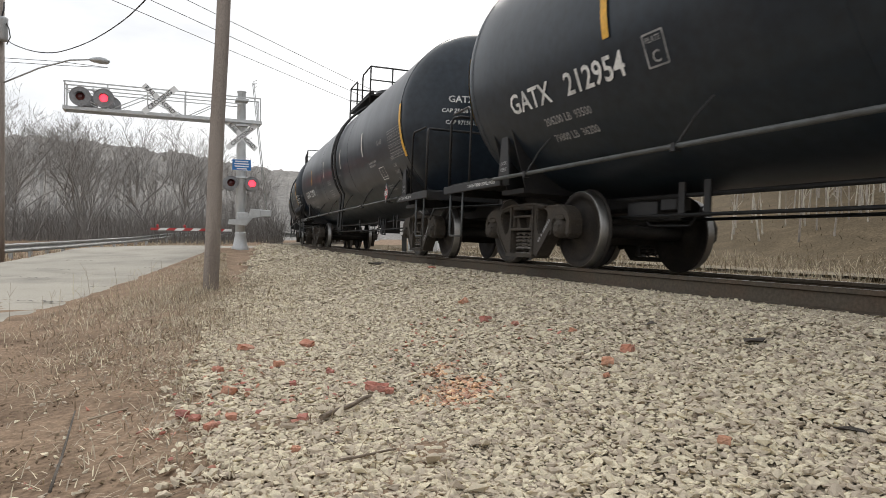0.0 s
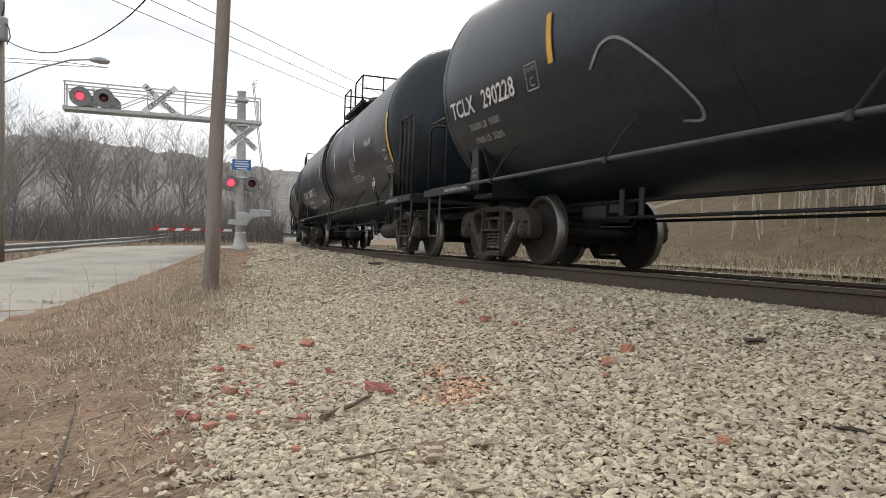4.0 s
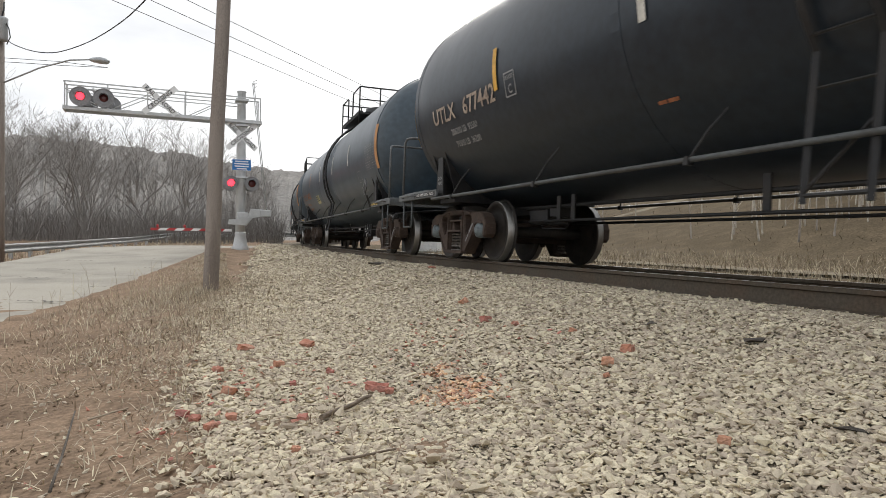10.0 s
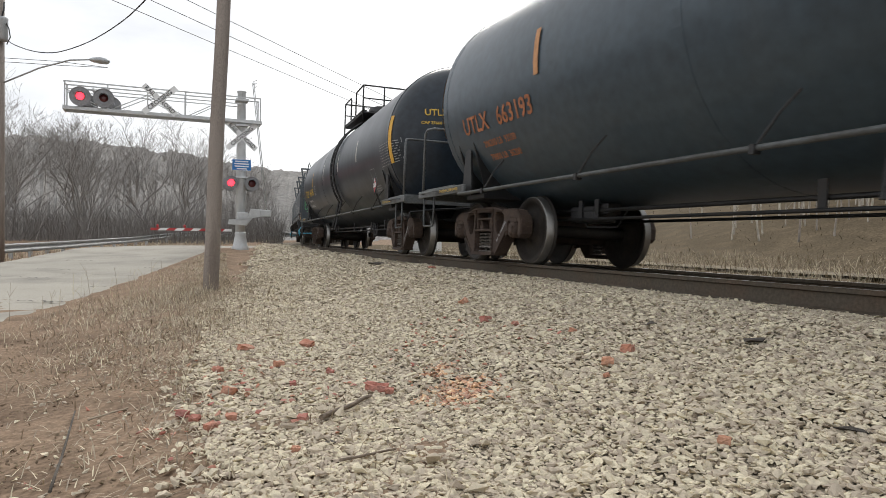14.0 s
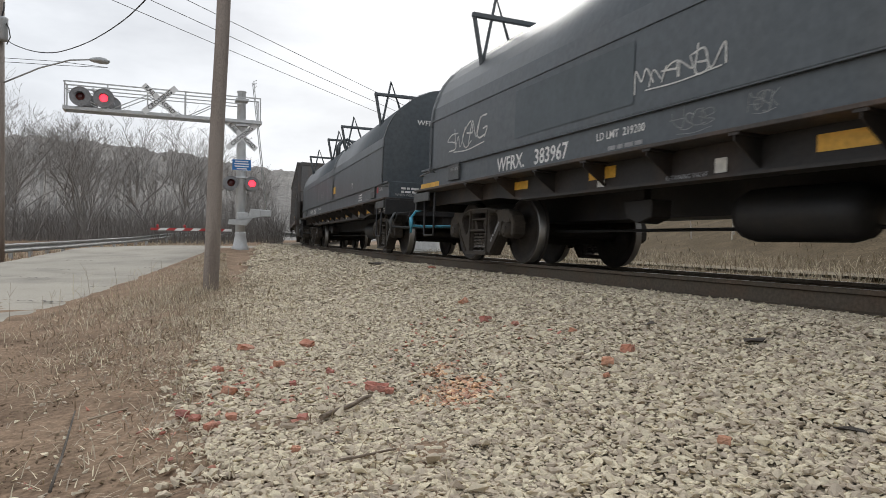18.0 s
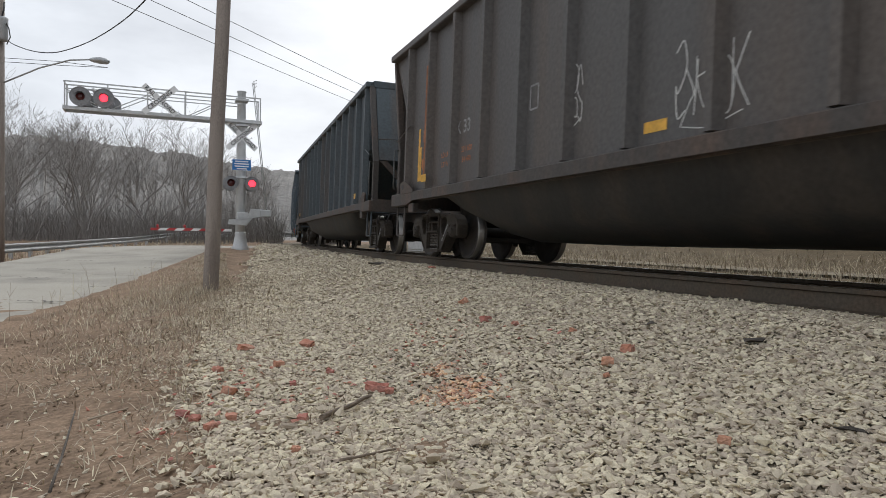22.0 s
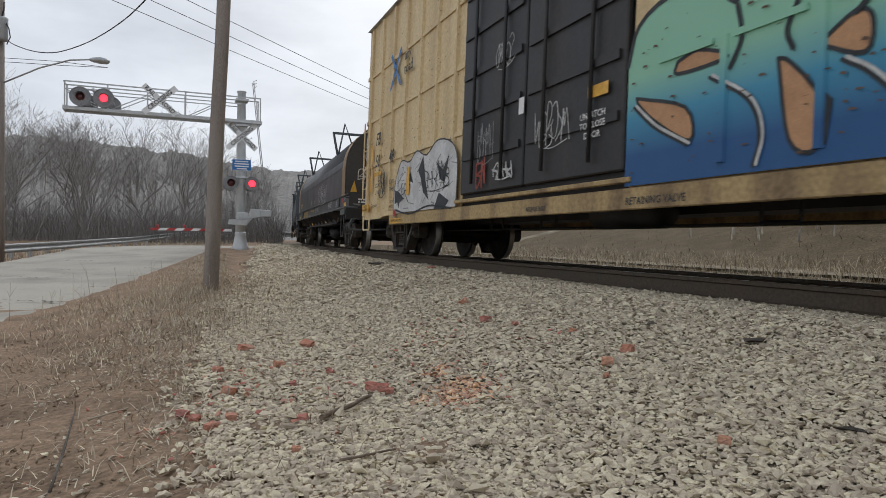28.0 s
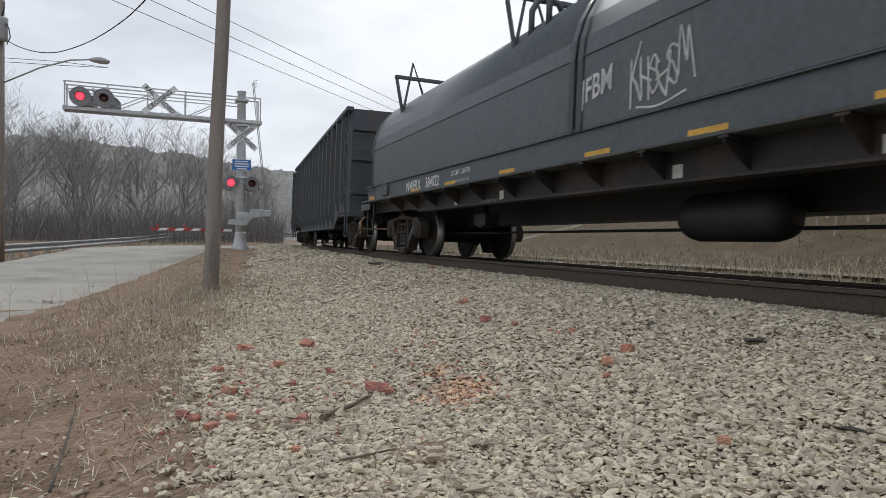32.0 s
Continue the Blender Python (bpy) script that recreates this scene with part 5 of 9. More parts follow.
# Belly darker than the sides, the shadow below put into its dusty paint.
M_TUB = mat("dusty_shadowed_tub_paint", (0.02, 0.02, 0.02), 0.6, vary=0.3, scale=2, fine=20, bump=0.08, second=(0.05, 0.042, 0.035), amount=0.8, streak=True)


def coal_gondola(label, uf, ur, skin=M_HOPPER, truck=M_TRUCK):
    """A tub-bottomed coal car: ribbed sides, a bellied underframe, open sloped ends."""
    L = ur - uf
    H = L / 2
    car = car_root("coal_gondola", label, "freight car", uf, ur)
    EF, ER = H + 1.65, H + 1.0  # the front platform is the longer
    z0, z1 = 1.12, 3.75
    TF, TR = H + 0.85, H + 1.35  # tops of the front and rear ends
    BF, BR = H + 0.72, H + 0.42  # the body lower down
    for sy in (-1, 1):
        bm = bmesh.new()
        slab(bm, [(-BR, z0), (BF, z0), (BF, 2.3), (TF, z1), (-TR, z1), (-BR, 2.55)], sy * 1.45, sy * 1.43)
        side = part("side_sheet", bm, skin, car)
        for x in np.linspace(-BR + 0.1, BF - 0.1, 15):
            bm = bmesh.new()
            slab(bm, [(x - 0.08, sy * 1.45), (x - 0.04, sy * 1.56), (x + 0.04, sy * 1.56), (x + 0.08, sy * 1.45)], z0 + 0.02, z1 - 0.02, "xy")
            part("side_post", bm, skin, side)
        bm = bmesh.new()
        box(bm, ((TF - TR) / 2, sy * 1.5, z1), (TF + TR, 0.16, 0.12))
        part("top_chord", bevelled(bm, 0.015), skin, car)
        bm = bmesh.new()
        slab(bm, [(-ER, 1.12), (EF, 1.12), (EF, 0.9), (EF - 0.9, 0.9), (EF - 1.2, 0.98), (-ER + 1.2, 0.98), (-ER + 0.9, 0.9), (-ER, 0.9)], sy * 1.58, sy * 1.40)
        part("side_sill", bevelled(bm, 0.012), M_POST, car)
        # triangular gussets and posts at both ends
        for sg in (-1, 1):
            E = EF if sg > 0 else ER
            tp = TF if sg > 0 else TR
            bm = bmesh.new()
            band(bm, (sg * (E - 0.12), 1.12), (sg * (E - 0.12), 1.98), 0.12, sy * 1.38, sy * 1.5)
            band(bm, (sg * (E - 0.12), 1.94), (sg * tp, 3.7), 0.1, sy * 1.38, sy * 1.5)
            part("end_post", bevelled(bm, 0.01), M_POST, car)
            bm = bmesh.new()
            slab(bm, [(sg * (E - 1.2), 1.1), (sg * (E - 0.55), 1.1), (sg * (E - 0.5), 1.3), (sg * (E - 0.75), 1.34), (sg * (E - 1.2), 1.14)], sy * 1.585, sy * 1.555)
            plate = part("lift_plate", bevelled(bm, 0.006), M_POST, car)
            # The plate is uncut; a black disc paints the dark of its hole.
            bm = bmesh.new()
            lathe(bm, [(sy * 1.58, 0.045), (sy * 1.588, 0.045)], "y", (sg * (E - 0.68), 0, 1.22), 14)
            part("lift_hole", bm, M_BLACK, plate)
            bm = bmesh.new()
            box(bm, (sg * (E - 1.05), sy * 1.5, 0.85), (0.26, 0.1, 0.16))
            part("jacking_pad", bevelled(bm, 0.01), M_POST, car)
            grab(car, (sg * (E - 0.2), sy * 1.5, 2.1), (sg * (E - 0.85), sy * 1.47, 2.3), (0, sy * 0.07, 0), skin)
            xs = sg * (E - 0.35)
            bar(car, "side_step", [(xs - 0.21, sy * 1.49, 1.0), (xs - 0.2, sy * 1.49, 0.4), (xs - 0.17, sy * 1.49, 0.37), (xs + 0.17, sy * 1.49, 0.37), (xs + 0.2, sy * 1.49, 0.4), (xs + 0.21, sy * 1.49, 1.0)], 0.017, skin, 6)
            patch(car, "reflector", sg * (E - 1.75), 0.24, 0.12, on_plane(sy * 1.585, 1.3), M_YREF, 1)
    # belly between the trucks
    bm = bmesh.new()
    prof = [(-H + 1.25, 0.95), (-H + 1.6, 0.66), (-H + 2.3, 0.42), (-H + 3.2, 0.3), (H - 3.2, 0.3), (H - 2.3, 0.42), (H - 1.6, 0.66), (H - 1.25, 0.95)]
    rows = [(-1.4, 1.0), (-1.22, 0.35), (-0.75, 0.0), (0.75, 0.0), (1.22, 0.35), (1.4, 1.0)]
    grid = [[bm.verts.new((x, y, z + (1.0 - z) * k)) for y, k in rows] for x, z in prof]
    for a, b in zip(grid, grid[1:]):
        for j in range(len(rows) - 1):
            f = bm.faces.new((a[j], b[j], b[j + 1], a[j + 1]))
            f.smooth = True
    bm.faces.new(grid[0])
    bm.faces.new(grid[-1][::-1])
    part("tub", bm, M_TUB, car)
    # end slope sheets, end sills, braces
    for sg in (-1, 1):
        E = EF if sg > 0 else ER
        bm = bmesh.new()
        tp = TF if sg > 0 else TR
        slab(bm, [(sg * tp, z1), (sg * (tp + 0.05), z1), (sg * ((BF if sg > 0 else BR) + 0.05), 2.3), (sg * (H - 0.8), 1.0), (sg * (H - 0.85), 1.0), (sg * (BF if sg > 0 else BR), 2.3)], -1.44, 1.44)
        box(bm, (sg * tp, 0, z1), (0.14, 2.84, 0.14))
        part("slope_sheet", bm, skin, car)
        bm = bmesh.new()
        slab(bm, [(sg * (E - 0.13), 2.0), (sg * (E - 0.1), 2.0), (sg * (tp + 0.03), z1), (sg * tp, z1)], -1.37, 1.37)
        part("end_sheet", bm, skin, car)
        bm = bmesh.new()
        box(bm, (sg * (E - 0.06), 0, 1.02), (0.12, 3.0, 0.26))
        box(bm, (sg * (H + 0.6), 0, 0.88), (2.6, 0.45, 0.3))
        for s2 in (-1, 1):
            slab(bm, [(s2 * 1.2, 1.98), (s2 * 1.36, 1.98), (s2 * 0.48, 1.15), (s2 * 0.32, 1.15)], sg * (E - 0.16), sg * (E - 0.1), "yz")
        box(bm, (sg * (E - 0.12), 0, 1.58), (0.14, 0.2, 0.86))
        box(bm, (sg * (E - 0.12), 0.24, 1.55), (0.1, 0.12, 0.8))
        box(bm, (sg * (E - 0.1), -0.2, 1.2), (0.06, 0.5, 0.16))
        part("end_frame", bm, M_POST, car)
        bar(car, "end_rail", [(sg * (E - 0.02), -1.42, 2.42), (sg * (E + 0.02), -0.9, 2.45), (sg * (E + 0.03), 0.1, 2.43), (sg * (E + 0.02), 0.7, 2.36), (sg * E, 1.42, 2.42)], 0.018, skin)
        bar(car, "end_rail", [(sg * (E - 0.02), 0.1, 2.05), (sg * (E + 0.03), 0.5, 1.98), (sg * (E + 0.02), 0.9, 2.0), (sg * E, 1.42, 2.0)], 0.016, skin)
        bar(car, "corner_grab", [(sg * (E - 0.1), -1.5, 1.95), (sg * (E - 0.1), -1.58, 1.95), (sg * (E - 0.1), -1.58, 1.25), (sg * (E - 0.1), -1.5, 1.2)], 0.014, M_GREYS)
        coupler(car, sg * (H + 2.05), sg, M_BLACK)
    E = EF
    bm = bmesh.new()
    tube(bm, [(E + 0.0, -0.42 + 0.24 * math.cos(a), 1.68 + 0.24 * math.sin(a)) for a in np.linspace(0, 2 * math.pi, 25)], 0.018, 6)
    wheel = part("brake_wheel", bm, skin, car)
    for k in range(3):
        a = k * math.pi / 3 + 0.3
        bar(wheel, "spoke", [(E, -0.42 - 0.24 * math.cos(a), 1.68 - 0.24 * math.sin(a)), (E, -0.42 + 0.24 * math.cos(a), 1.68 + 0.24 * math.sin(a))], 0.013, skin, 5)
    bm = bmesh.new()
    slab(bm, [(-0.24, 1.34), (0.0, 1.34), (-0.04, 1.55), (-0.02, 1.78), (-0.08, 1.84), (-0.18, 1.84), (-0.22, 1.72), (-0.2, 1.52)], E - 0.04, E + 0.1, "yz")
    part("brake_housing", bevelled(bm, 0.015), M_GREYS, car)
    bm = bmesh.new()
    lathe(bm, [(-0.4, 0.02), (-0.36, 0.15), (0.36, 0.15), (0.4, 0.02)], "y", (E - 0.5, -0.5, 1.6), 14)
    part("brake_cylinder", bm, skin, car)
    bogie(car, H, truck)
    bogie(car, -H, truck)
    return car


def tall_gondola(label, uf, ur, skin=M_GOND, truck=M_TRUCK, z1=3.5, cap=None):
    """A tall gondola with smooth sheets, tapered posts and a ladder at each corner."""
    L = ur - uf
    H = L / 2
    car = car_root("tall_gondola", label, "freight car", uf, ur)
    E = H + 1.3
    for sy in (-1, 1):
        y = sy * 1.42
        bm = bmesh.new()
        slab(bm, [(-E, 1.0), (-H + 0.6, 1.0), (-H + 1.6, 0.6), (H - 1.6, 0.6), (H - 0.6, 1.0), (E, 1.0), (E, z1), (-E, z1)], y, y - sy * 0.02)
        side = part("side_sheet", bm, skin, car)
        for x in np.linspace(-E + 0.9, E - 0.9, 15):
            zb = 1.02 if abs(x) > H - 1.0 else 0.66
            bm = bmesh.new()
            w, d = 0.2, 0.15
            lo = [(x - w / 2, y), (x - w * 0.3, y + sy * d * 0.1), (x + w * 0.3, y + sy * d * 0.1), (x + w / 2, y)]
            mid = [(x - w / 2, y), (x - w * 0.3, y + sy * d), (x + w * 0.3, y + sy * d), (x + w / 2, y)]
            ring = [[bm.verts.new((a, b, z)) for a, b in r] for r, z in ((lo, zb), (mid, zb + 0.35), (mid, z1 - 0.06))]
            for a, b in zip(ring, ring[1:]):
                for j in range(4):
                    bm.faces.new((a[j], a[(j + 1) % 4], b[(j + 1) % 4], b[j]))
            bm.faces.new(ring[0])
            bm.faces.new(ring[-1])
            part("side_post", bm, skin, side)
        bm = bmesh.new()
        box(bm, (0, sy * 1.49, z1), (2 * E, 0.18, 0.11))
        part("top_chord", bevelled(bm, 0.015), skin, car)
        for sg in (-1, 1):
            ladder(car, sg * (E - 0.3), sy * 1.52, 1.0, z1 - 0.05, 0.42, 8, skin)
            patch(car, "reflector", sg * (E - 0.84), 0.1, 0.87, on_plane(sy * 1.45, 1.48), M_YREF, 1)
            xs = sg * (E - 0.3)
            bar(car, "side_step", [(xs - 0.21, sy * 1.46, 1.0), (xs - 0.2, sy * 1.46, 0.4), (xs - 0.17, sy * 1.46, 0.37), (xs + 0.17, sy * 1.46, 0.37), (xs + 0.2, sy * 1.46, 0.4), (xs + 0.21, sy * 1.46, 1.0)], 0.017, skin, 6)
        for x in (-3.6, 0, 3.6):
            patch(car, "reflector", x + 0.45, 0.09, 0.5, on_plane(y + sy * 0.006, 1.45), M_YREF, 1)
        patch(car, "data_plate", 3.4, 0.3, 0.16, on_plane(y + sy * 0.006, 1.2), M_WREF, 1)
    for sg in (-1, 1):
        bm = bmesh.new()
        slab(bm, [(-1.42, 0.98), (1.42, 0.98), (1.42, z1), (-1.42, z1)], sg * (E - 0.02), sg * E, "yz")
        sheet = part("end_sheet", bm, skin, car)
        for z in (1.5, 2.35, 3.1):
            bm = bmesh.new()
            box(bm, (sg * (E + 0.05), 0, z), (0.096, 2.8, 0.1))
            part("end_rib", bm, skin, sheet)
        for z in (1.35, 1.75, 2.15, 2.55, 2.95):
            bar(car, "end_rung", [(sg * (E + 0.12), -1.35, z), (sg * (E + 0.14), -1.35, z), (sg * (E + 0.14), -0.95, z), (sg * (E + 0.12), -0.95, z)], 0.012, skin, 5)
        bm = bmesh.new()
        box(bm, (sg * (E + 0.05), 0, 0.95), (0.16, 2.9, 0.16))
        box(bm, (sg * (H + 0.6), 0, 0.86), (2.4, 0.45, 0.3))
        part("end_sill", bevelled(bm, 0.01), skin, car)
        coupler(car, sg * (H + 2.05), sg, M_BLACK)
    bm = bmesh.new()
    box(bm, (0, 0, 0.95), (2 * E - 0.1, 2.8, 0.06))
    box(bm, (0, 0, 0.8), (L, 0.5, 0.3))
    part("floor_pan", bm, skin, car)
    bar(car, "brake_rod", [(-H + 1.2, -0.4, 0.5), (H - 1.2, -0.4, 0.5)], 0.018, M_BLACK, 5)
    bm = bmesh.new()
    lathe(bm, [(-0.6, 0.02), (-0.55, 0.18), (0.55, 0.18), (0.6, 0.02)], "x", (-1.2, -0.5, 0.5), 14)
    part("air_reservoir", bm, M_BLACK, car)
    bogie(car, H, truck, cap)
    bogie(car, -H, truck, cap)
    return car


def boxcar(label, uf, ur):
    """A tall boxcar with ribbed sides and a pair of black plug doors."""
    L = ur - uf
    H = L / 2
    car = car_root("boxcar", label, "boxcar", uf, ur)
    E = H + 1.75
    z0, z1 = 0.78, 4.98
    for sy in (-1, 1):
        y = sy * 1.42
        for a, b in ((-E, -2.35), (1.65, E)):
            bm = bmesh.new()
            slab(bm, [(a, z0), (b, z0), (b, z1), (a, z1)], y, y - sy * 0.02)
            side = part("side_sheet", bm, M_YBOX, car)
            for x in np.linspace(a + 0.35, b - 0.35, 7):
                bm = bmesh.new()
                slab(bm, [(x - 0.05, y), (x - 0.035, y + sy * 0.05), (x + 0.035, y + sy * 0.05), (x + 0.05, y)], z0 + 0.1, z1 - 0.05, "xy")
                part("side_post", bm, M_YBOX, side)
            for z in (1.9, 2.9, 3.9):
                bm = bmesh.new()
                slab(bm, [(a, z - 0.04), (b, z - 0.04), (b, z + 0.04), (a, z + 0.04)], y, y + sy * 0.03)
                part("side_belt", bm, M_YBOX, side)
        bm = bmesh.new()
        slab(bm, [(-2.35, z0 + 0.01), (1.65, z0 + 0.01), (1.65, z1), (-2.35, z1)], y - sy * 0.03, y - sy * 0.06)
        part("door_recess", bm, M_DOORK, car)
        for a, b in ((-2.3, -0.38), (-0.34, 1.6)):
            bm = bmesh.new()
            slab(bm, [(a, z0 + 0.18), (b, z0 + 0.18), (b, z1 - 0.15), (a, z1 - 0.15)], y - sy * 0.02, y + sy * 0.05)
            door = part("door", bevelled(bm, 0.015), M_DOORK, car, "black plug door scrawled with white paint")
            for z in np.linspace(z0 + 0.7, z1 - 0.6, 6):
                bm = bmesh.new()
                box(bm, ((a + b) / 2, y + sy * 0.06, z), (b - a - 0.15, 0.04, 0.09))
                part("door_rib", bm, M_DOORK, door)
            for x in (a + 0.5, b - 0.5):
                bm = bmesh.new()
                tube(bm, [(x, y + sy * 0.1, z0 + 0.3), (x, y + sy * 0.1, z1 - 0.3)], 0.025, 6)
                part("lock_rod", bm, M_DOORK, door)
        bm = bmesh.new()
        box(bm, (-0.3, sy * 1.44, 0.688), (11.2, 0.07, 0.196))
        box(bm, (-0.35, sy * 1.47, 0.86), (4.2, 0.08, 0.05))
        box(bm, (-0.35, sy * 1.49, z1 - 0.03), (7.8, 0.08, 0.1))
        part("side_sill", bevelled(bm, 0.008), M_YSILL, car)
        for sg in (-1, 1):
            ladder(car, sg * (E - 0.28), sy * 1.5, 1.2, 2.9 if sg < 0 else 2.4, 0.42, 4, M_YBOX)
            xs = sg * (E - 0.32)
            bar(car, "side_step", [(xs - 0.26, sy * 1.46, 0.8), (xs - 0.25, sy * 1.46, 0.53), (xs - 0.22, sy * 1.46, 0.5), (xs + 0.22, sy * 1.46, 0.5), (xs + 0.25, sy * 1.46, 0.53), (xs + 0.26, sy * 1.46, 0.8)], 0.02, M_YBOX, 6)
            bm = bmesh.new()
            slab(bm, [(sg * (E - 1.6), 0.78), (sg * E, 0.78), (sg * E, 0.73), (sg * (E - 1.3), 0.73)], sy * 1.40, sy * 1.44)
            part("bolster_web", bm, M_YBOX, car)
    for sg in (-1, 1):
        bm = bmesh.new()
        slab(bm, [(-1.42, z0), (1.42, z0), (1.42, z1), (-1.42, z1)], sg * (E - 0.02), sg * E, "yz")
        sheet = part("end_sheet", bm, M_YBOX, car)
        for z in np.arange(z0 + 0.25, z1 - 0.1, 0.3):
            bm = bmesh.new()
            box(bm, (sg * (E + 0.046), 0, z), (0.09, 2.6, 0.13))
            part("end_rib", bm, M_YBOX, sheet)
        bm = bmesh.new()
        box(bm, (sg * (E + 0.06), 0, 0.92), (0.14, 2.9, 0.22))
        box(bm, (sg * (H + 0.6), 0, 0.86), (2.4, 0.45, 0.28))
        part("end_sill", bevelled(bm, 0.01), M_YBOX, car)
        coupler(car, sg * (H + 2.1), sg, M_BLACK)
    bm = bmesh.new()
    slab(bm, [(-1.5, z1), (1.5, z1), (1.45, z1 + 0.06), (0, z1 + 0.16), (-1.45, z1 + 0.06)], -E, E, "yz")
    part("roof", bm, M_GALV, car)
    bm = bmesh.new()
    box(bm, (0, 0, 0.94), (2 * E - 0.1, 2.8, 0.06))
    box(bm, (0, 0, 0.78), (L, 0.5, 0.3))
    part("underframe", bm, M_BLACK, car)
    bm = bmesh.new()
    lathe(bm, [(-0.6, 0.02), (-0.55, 0.2), (0.55, 0.2), (0.6, 0.02)], "x", (0.6, -0.6, 0.66), 14)
    part("air_reservoir", bm, M_BLACK, car)
    for x in (-3.0, -1.4, 2.4):
        bm = bmesh.new()
        tube(bm, [(x, -0.6, 0.8), (x, -0.6, 0.5), (x + 0.4, -0.6, 0.5), (x + 0.4, -0.6, 0.8)], 0.02, 5)
        part("hanger", bm, M_BLACK, car)
    bar(car, "brake_rod", [(-H + 1.2, -0.6, 0.5), (H - 1.2, -0.6, 0.48)], 0.016, M_BLACK, 5)
    bogie(car, H, M_TRUCK)
    bogie(car, -H, M_TRUCK)
    return car


T_BLACK = "glossy black railway tank car with white stencilled numbers"
T_UTL = "dull grey-black railway tank car with faded orange numbers"
C = []
PALECAP = mat("pale_blue_cap_paint", (0.16, 0.19, 0.2), 0.6, vary=0.25)
C.append(tank_car(T_BLACK, -4.35, 9.73))
C.append(tank_car(T_BLACK, 13.94, 28.04))
C.append(tank_car("glossy black tank car with a square yellow notice", 32.18, 46.13, lx=0.86, R=1.69, cz=2.54, reservoir=4.75))
C.append(tank_car(T_BLACK, 50.3, 64.33, mark=("GATX", "228907"), reservoir=-2.83, style="b", lx=-0.44, px=-1.6))
C.append(tank_car("glossy black tank car with a tilted yellow notice and scrawl", 68.47, 82.52, mark=("GATX", "228896"), reservoir=-2.83, style="b", lx=-0.44, px=-1.6, cap=PALECAP))
C.append(tank_car(T_UTL, 86.65, 100.6, rail_z=0.95, style="u", frame_mat=M_BLACK, truck=M_TRUCKR, lx=0.05, px=-2.4, cap=PALECAP))
C.append(tank_car(T_UTL, 104.73, 117.45, R=1.575, cz=2.34, rail_z=0.96, skin=M_TANKG, style="u", tape=M_UTAPE, lx=0.05, px=-1.15, truck=M_TRUCKR))
C.append(tank_car(T_UTL, 121.76, 134.55, R=1.575, cz=2.34, rail_z=0.96, skin=M_TANKG, style="u", tape=M_UTAPE, lx=0.05, px=-1.6, truck=M_TRUCKR))
C.append(tank_car("black railway tank car with yellow stencilled marks", 138.82, 152.09, R=1.545, cz=2.31, rail_z=0.97, style="u", truck=M_TRUCKR))
KA = coil_car("dark grey coil car with white and green scrawls on its covers", 156.98, 169.49, edge=M_POST, marks=((-4.75, 0.46, 0.1, 1.0), (-2.97, 0.46, 0.12, 1.0), (-0.28, 0.44, 0.12, 0.98), (2.5, 0.44, 0.12, 0.98), (4.8, 0.44, 0.12, 0.98)), lever=mat("blue_lever_paint", (0.08, 0.36, 0.52), 0.5, vary=0.2))
KB = coil_car("dark grey coil car with arched steel covers", 174.9, 187.21, tank_x=3.2, edge=M_POST, marks=tuple((x, 0.45, 0.12, 0.98) for x in (-5.0, -2.7, -1.05, 0.5, 2.2, 3.9, 5.2)))
HA = coal_gondola("worn black ribbed coal car with orange stencils", 192.19, 205.98, skin=M_HOPB, truck=M_TRUCK)
HB = coal_gondola("worn black ribbed coal car", 210.19, 224.02, truck=M_TRUCK)
GA = tall_gondola("clean blue-black tall gondola with upright posts", 228.24, 242.4, cap=PALECAP)
BX = boxcar("yellow boxcar with black doors and large painted graffiti", 246.65, 259.22)
KC = coil_car("black coil car with tan end bands and white scrawls", 264.67, 275.25, deep=0.75, tank_x=-0.2, single=True, mark=("GACX", "75777"), rear=0.14, marks=tuple((x, 0.45, 0.1, z) for x, z in ((-4.4, 0.92), (-2.78, 0.89), (-1.36, 0.9), (0.2, 0.945), (1.51, 0.9), (3.11, 1.01), (4.5, 0.95))), edge=M_GREYS, skin=mat("black_cover_paint", (0.032, 0.032, 0.035), 0.45, vary=0.2, scale=1.4, fine=15, bump=0.03, second=(0.04, 0.04, 0.04), amount=0.6), end_band=mat("tan_band_paint", (0.5, 0.36, 0.22), 0.6, vary=0.15))
KD = coil_car("dark grey coil car with arched covers and a yellow brake wheel", 280.79, 293.16, marks=(), tank_x=2.15, lever=M_YREF)
tall_gondola("black tall gondola at the end of the string", 298.0, 311.5, skin=M_HOPPER, z1=3.6)
tall_gondola("black tall gondola at the end of the string", 315.7, 329.2, skin=M_HOPPER, z1=3.6)


def car_pose(uf, ur, t):
    D = run(t)
    a, b = on_track(uf - D), on_track(ur - D)
    pa, pb = Vector((a[0], a[1], 0)), Vector((b[0], b[1], 0))
    f = (pa - pb).normalized()
    left = Vector((-f.y, f.x, 0))
    return frame_pose((pa + pb) / 2, f, left)


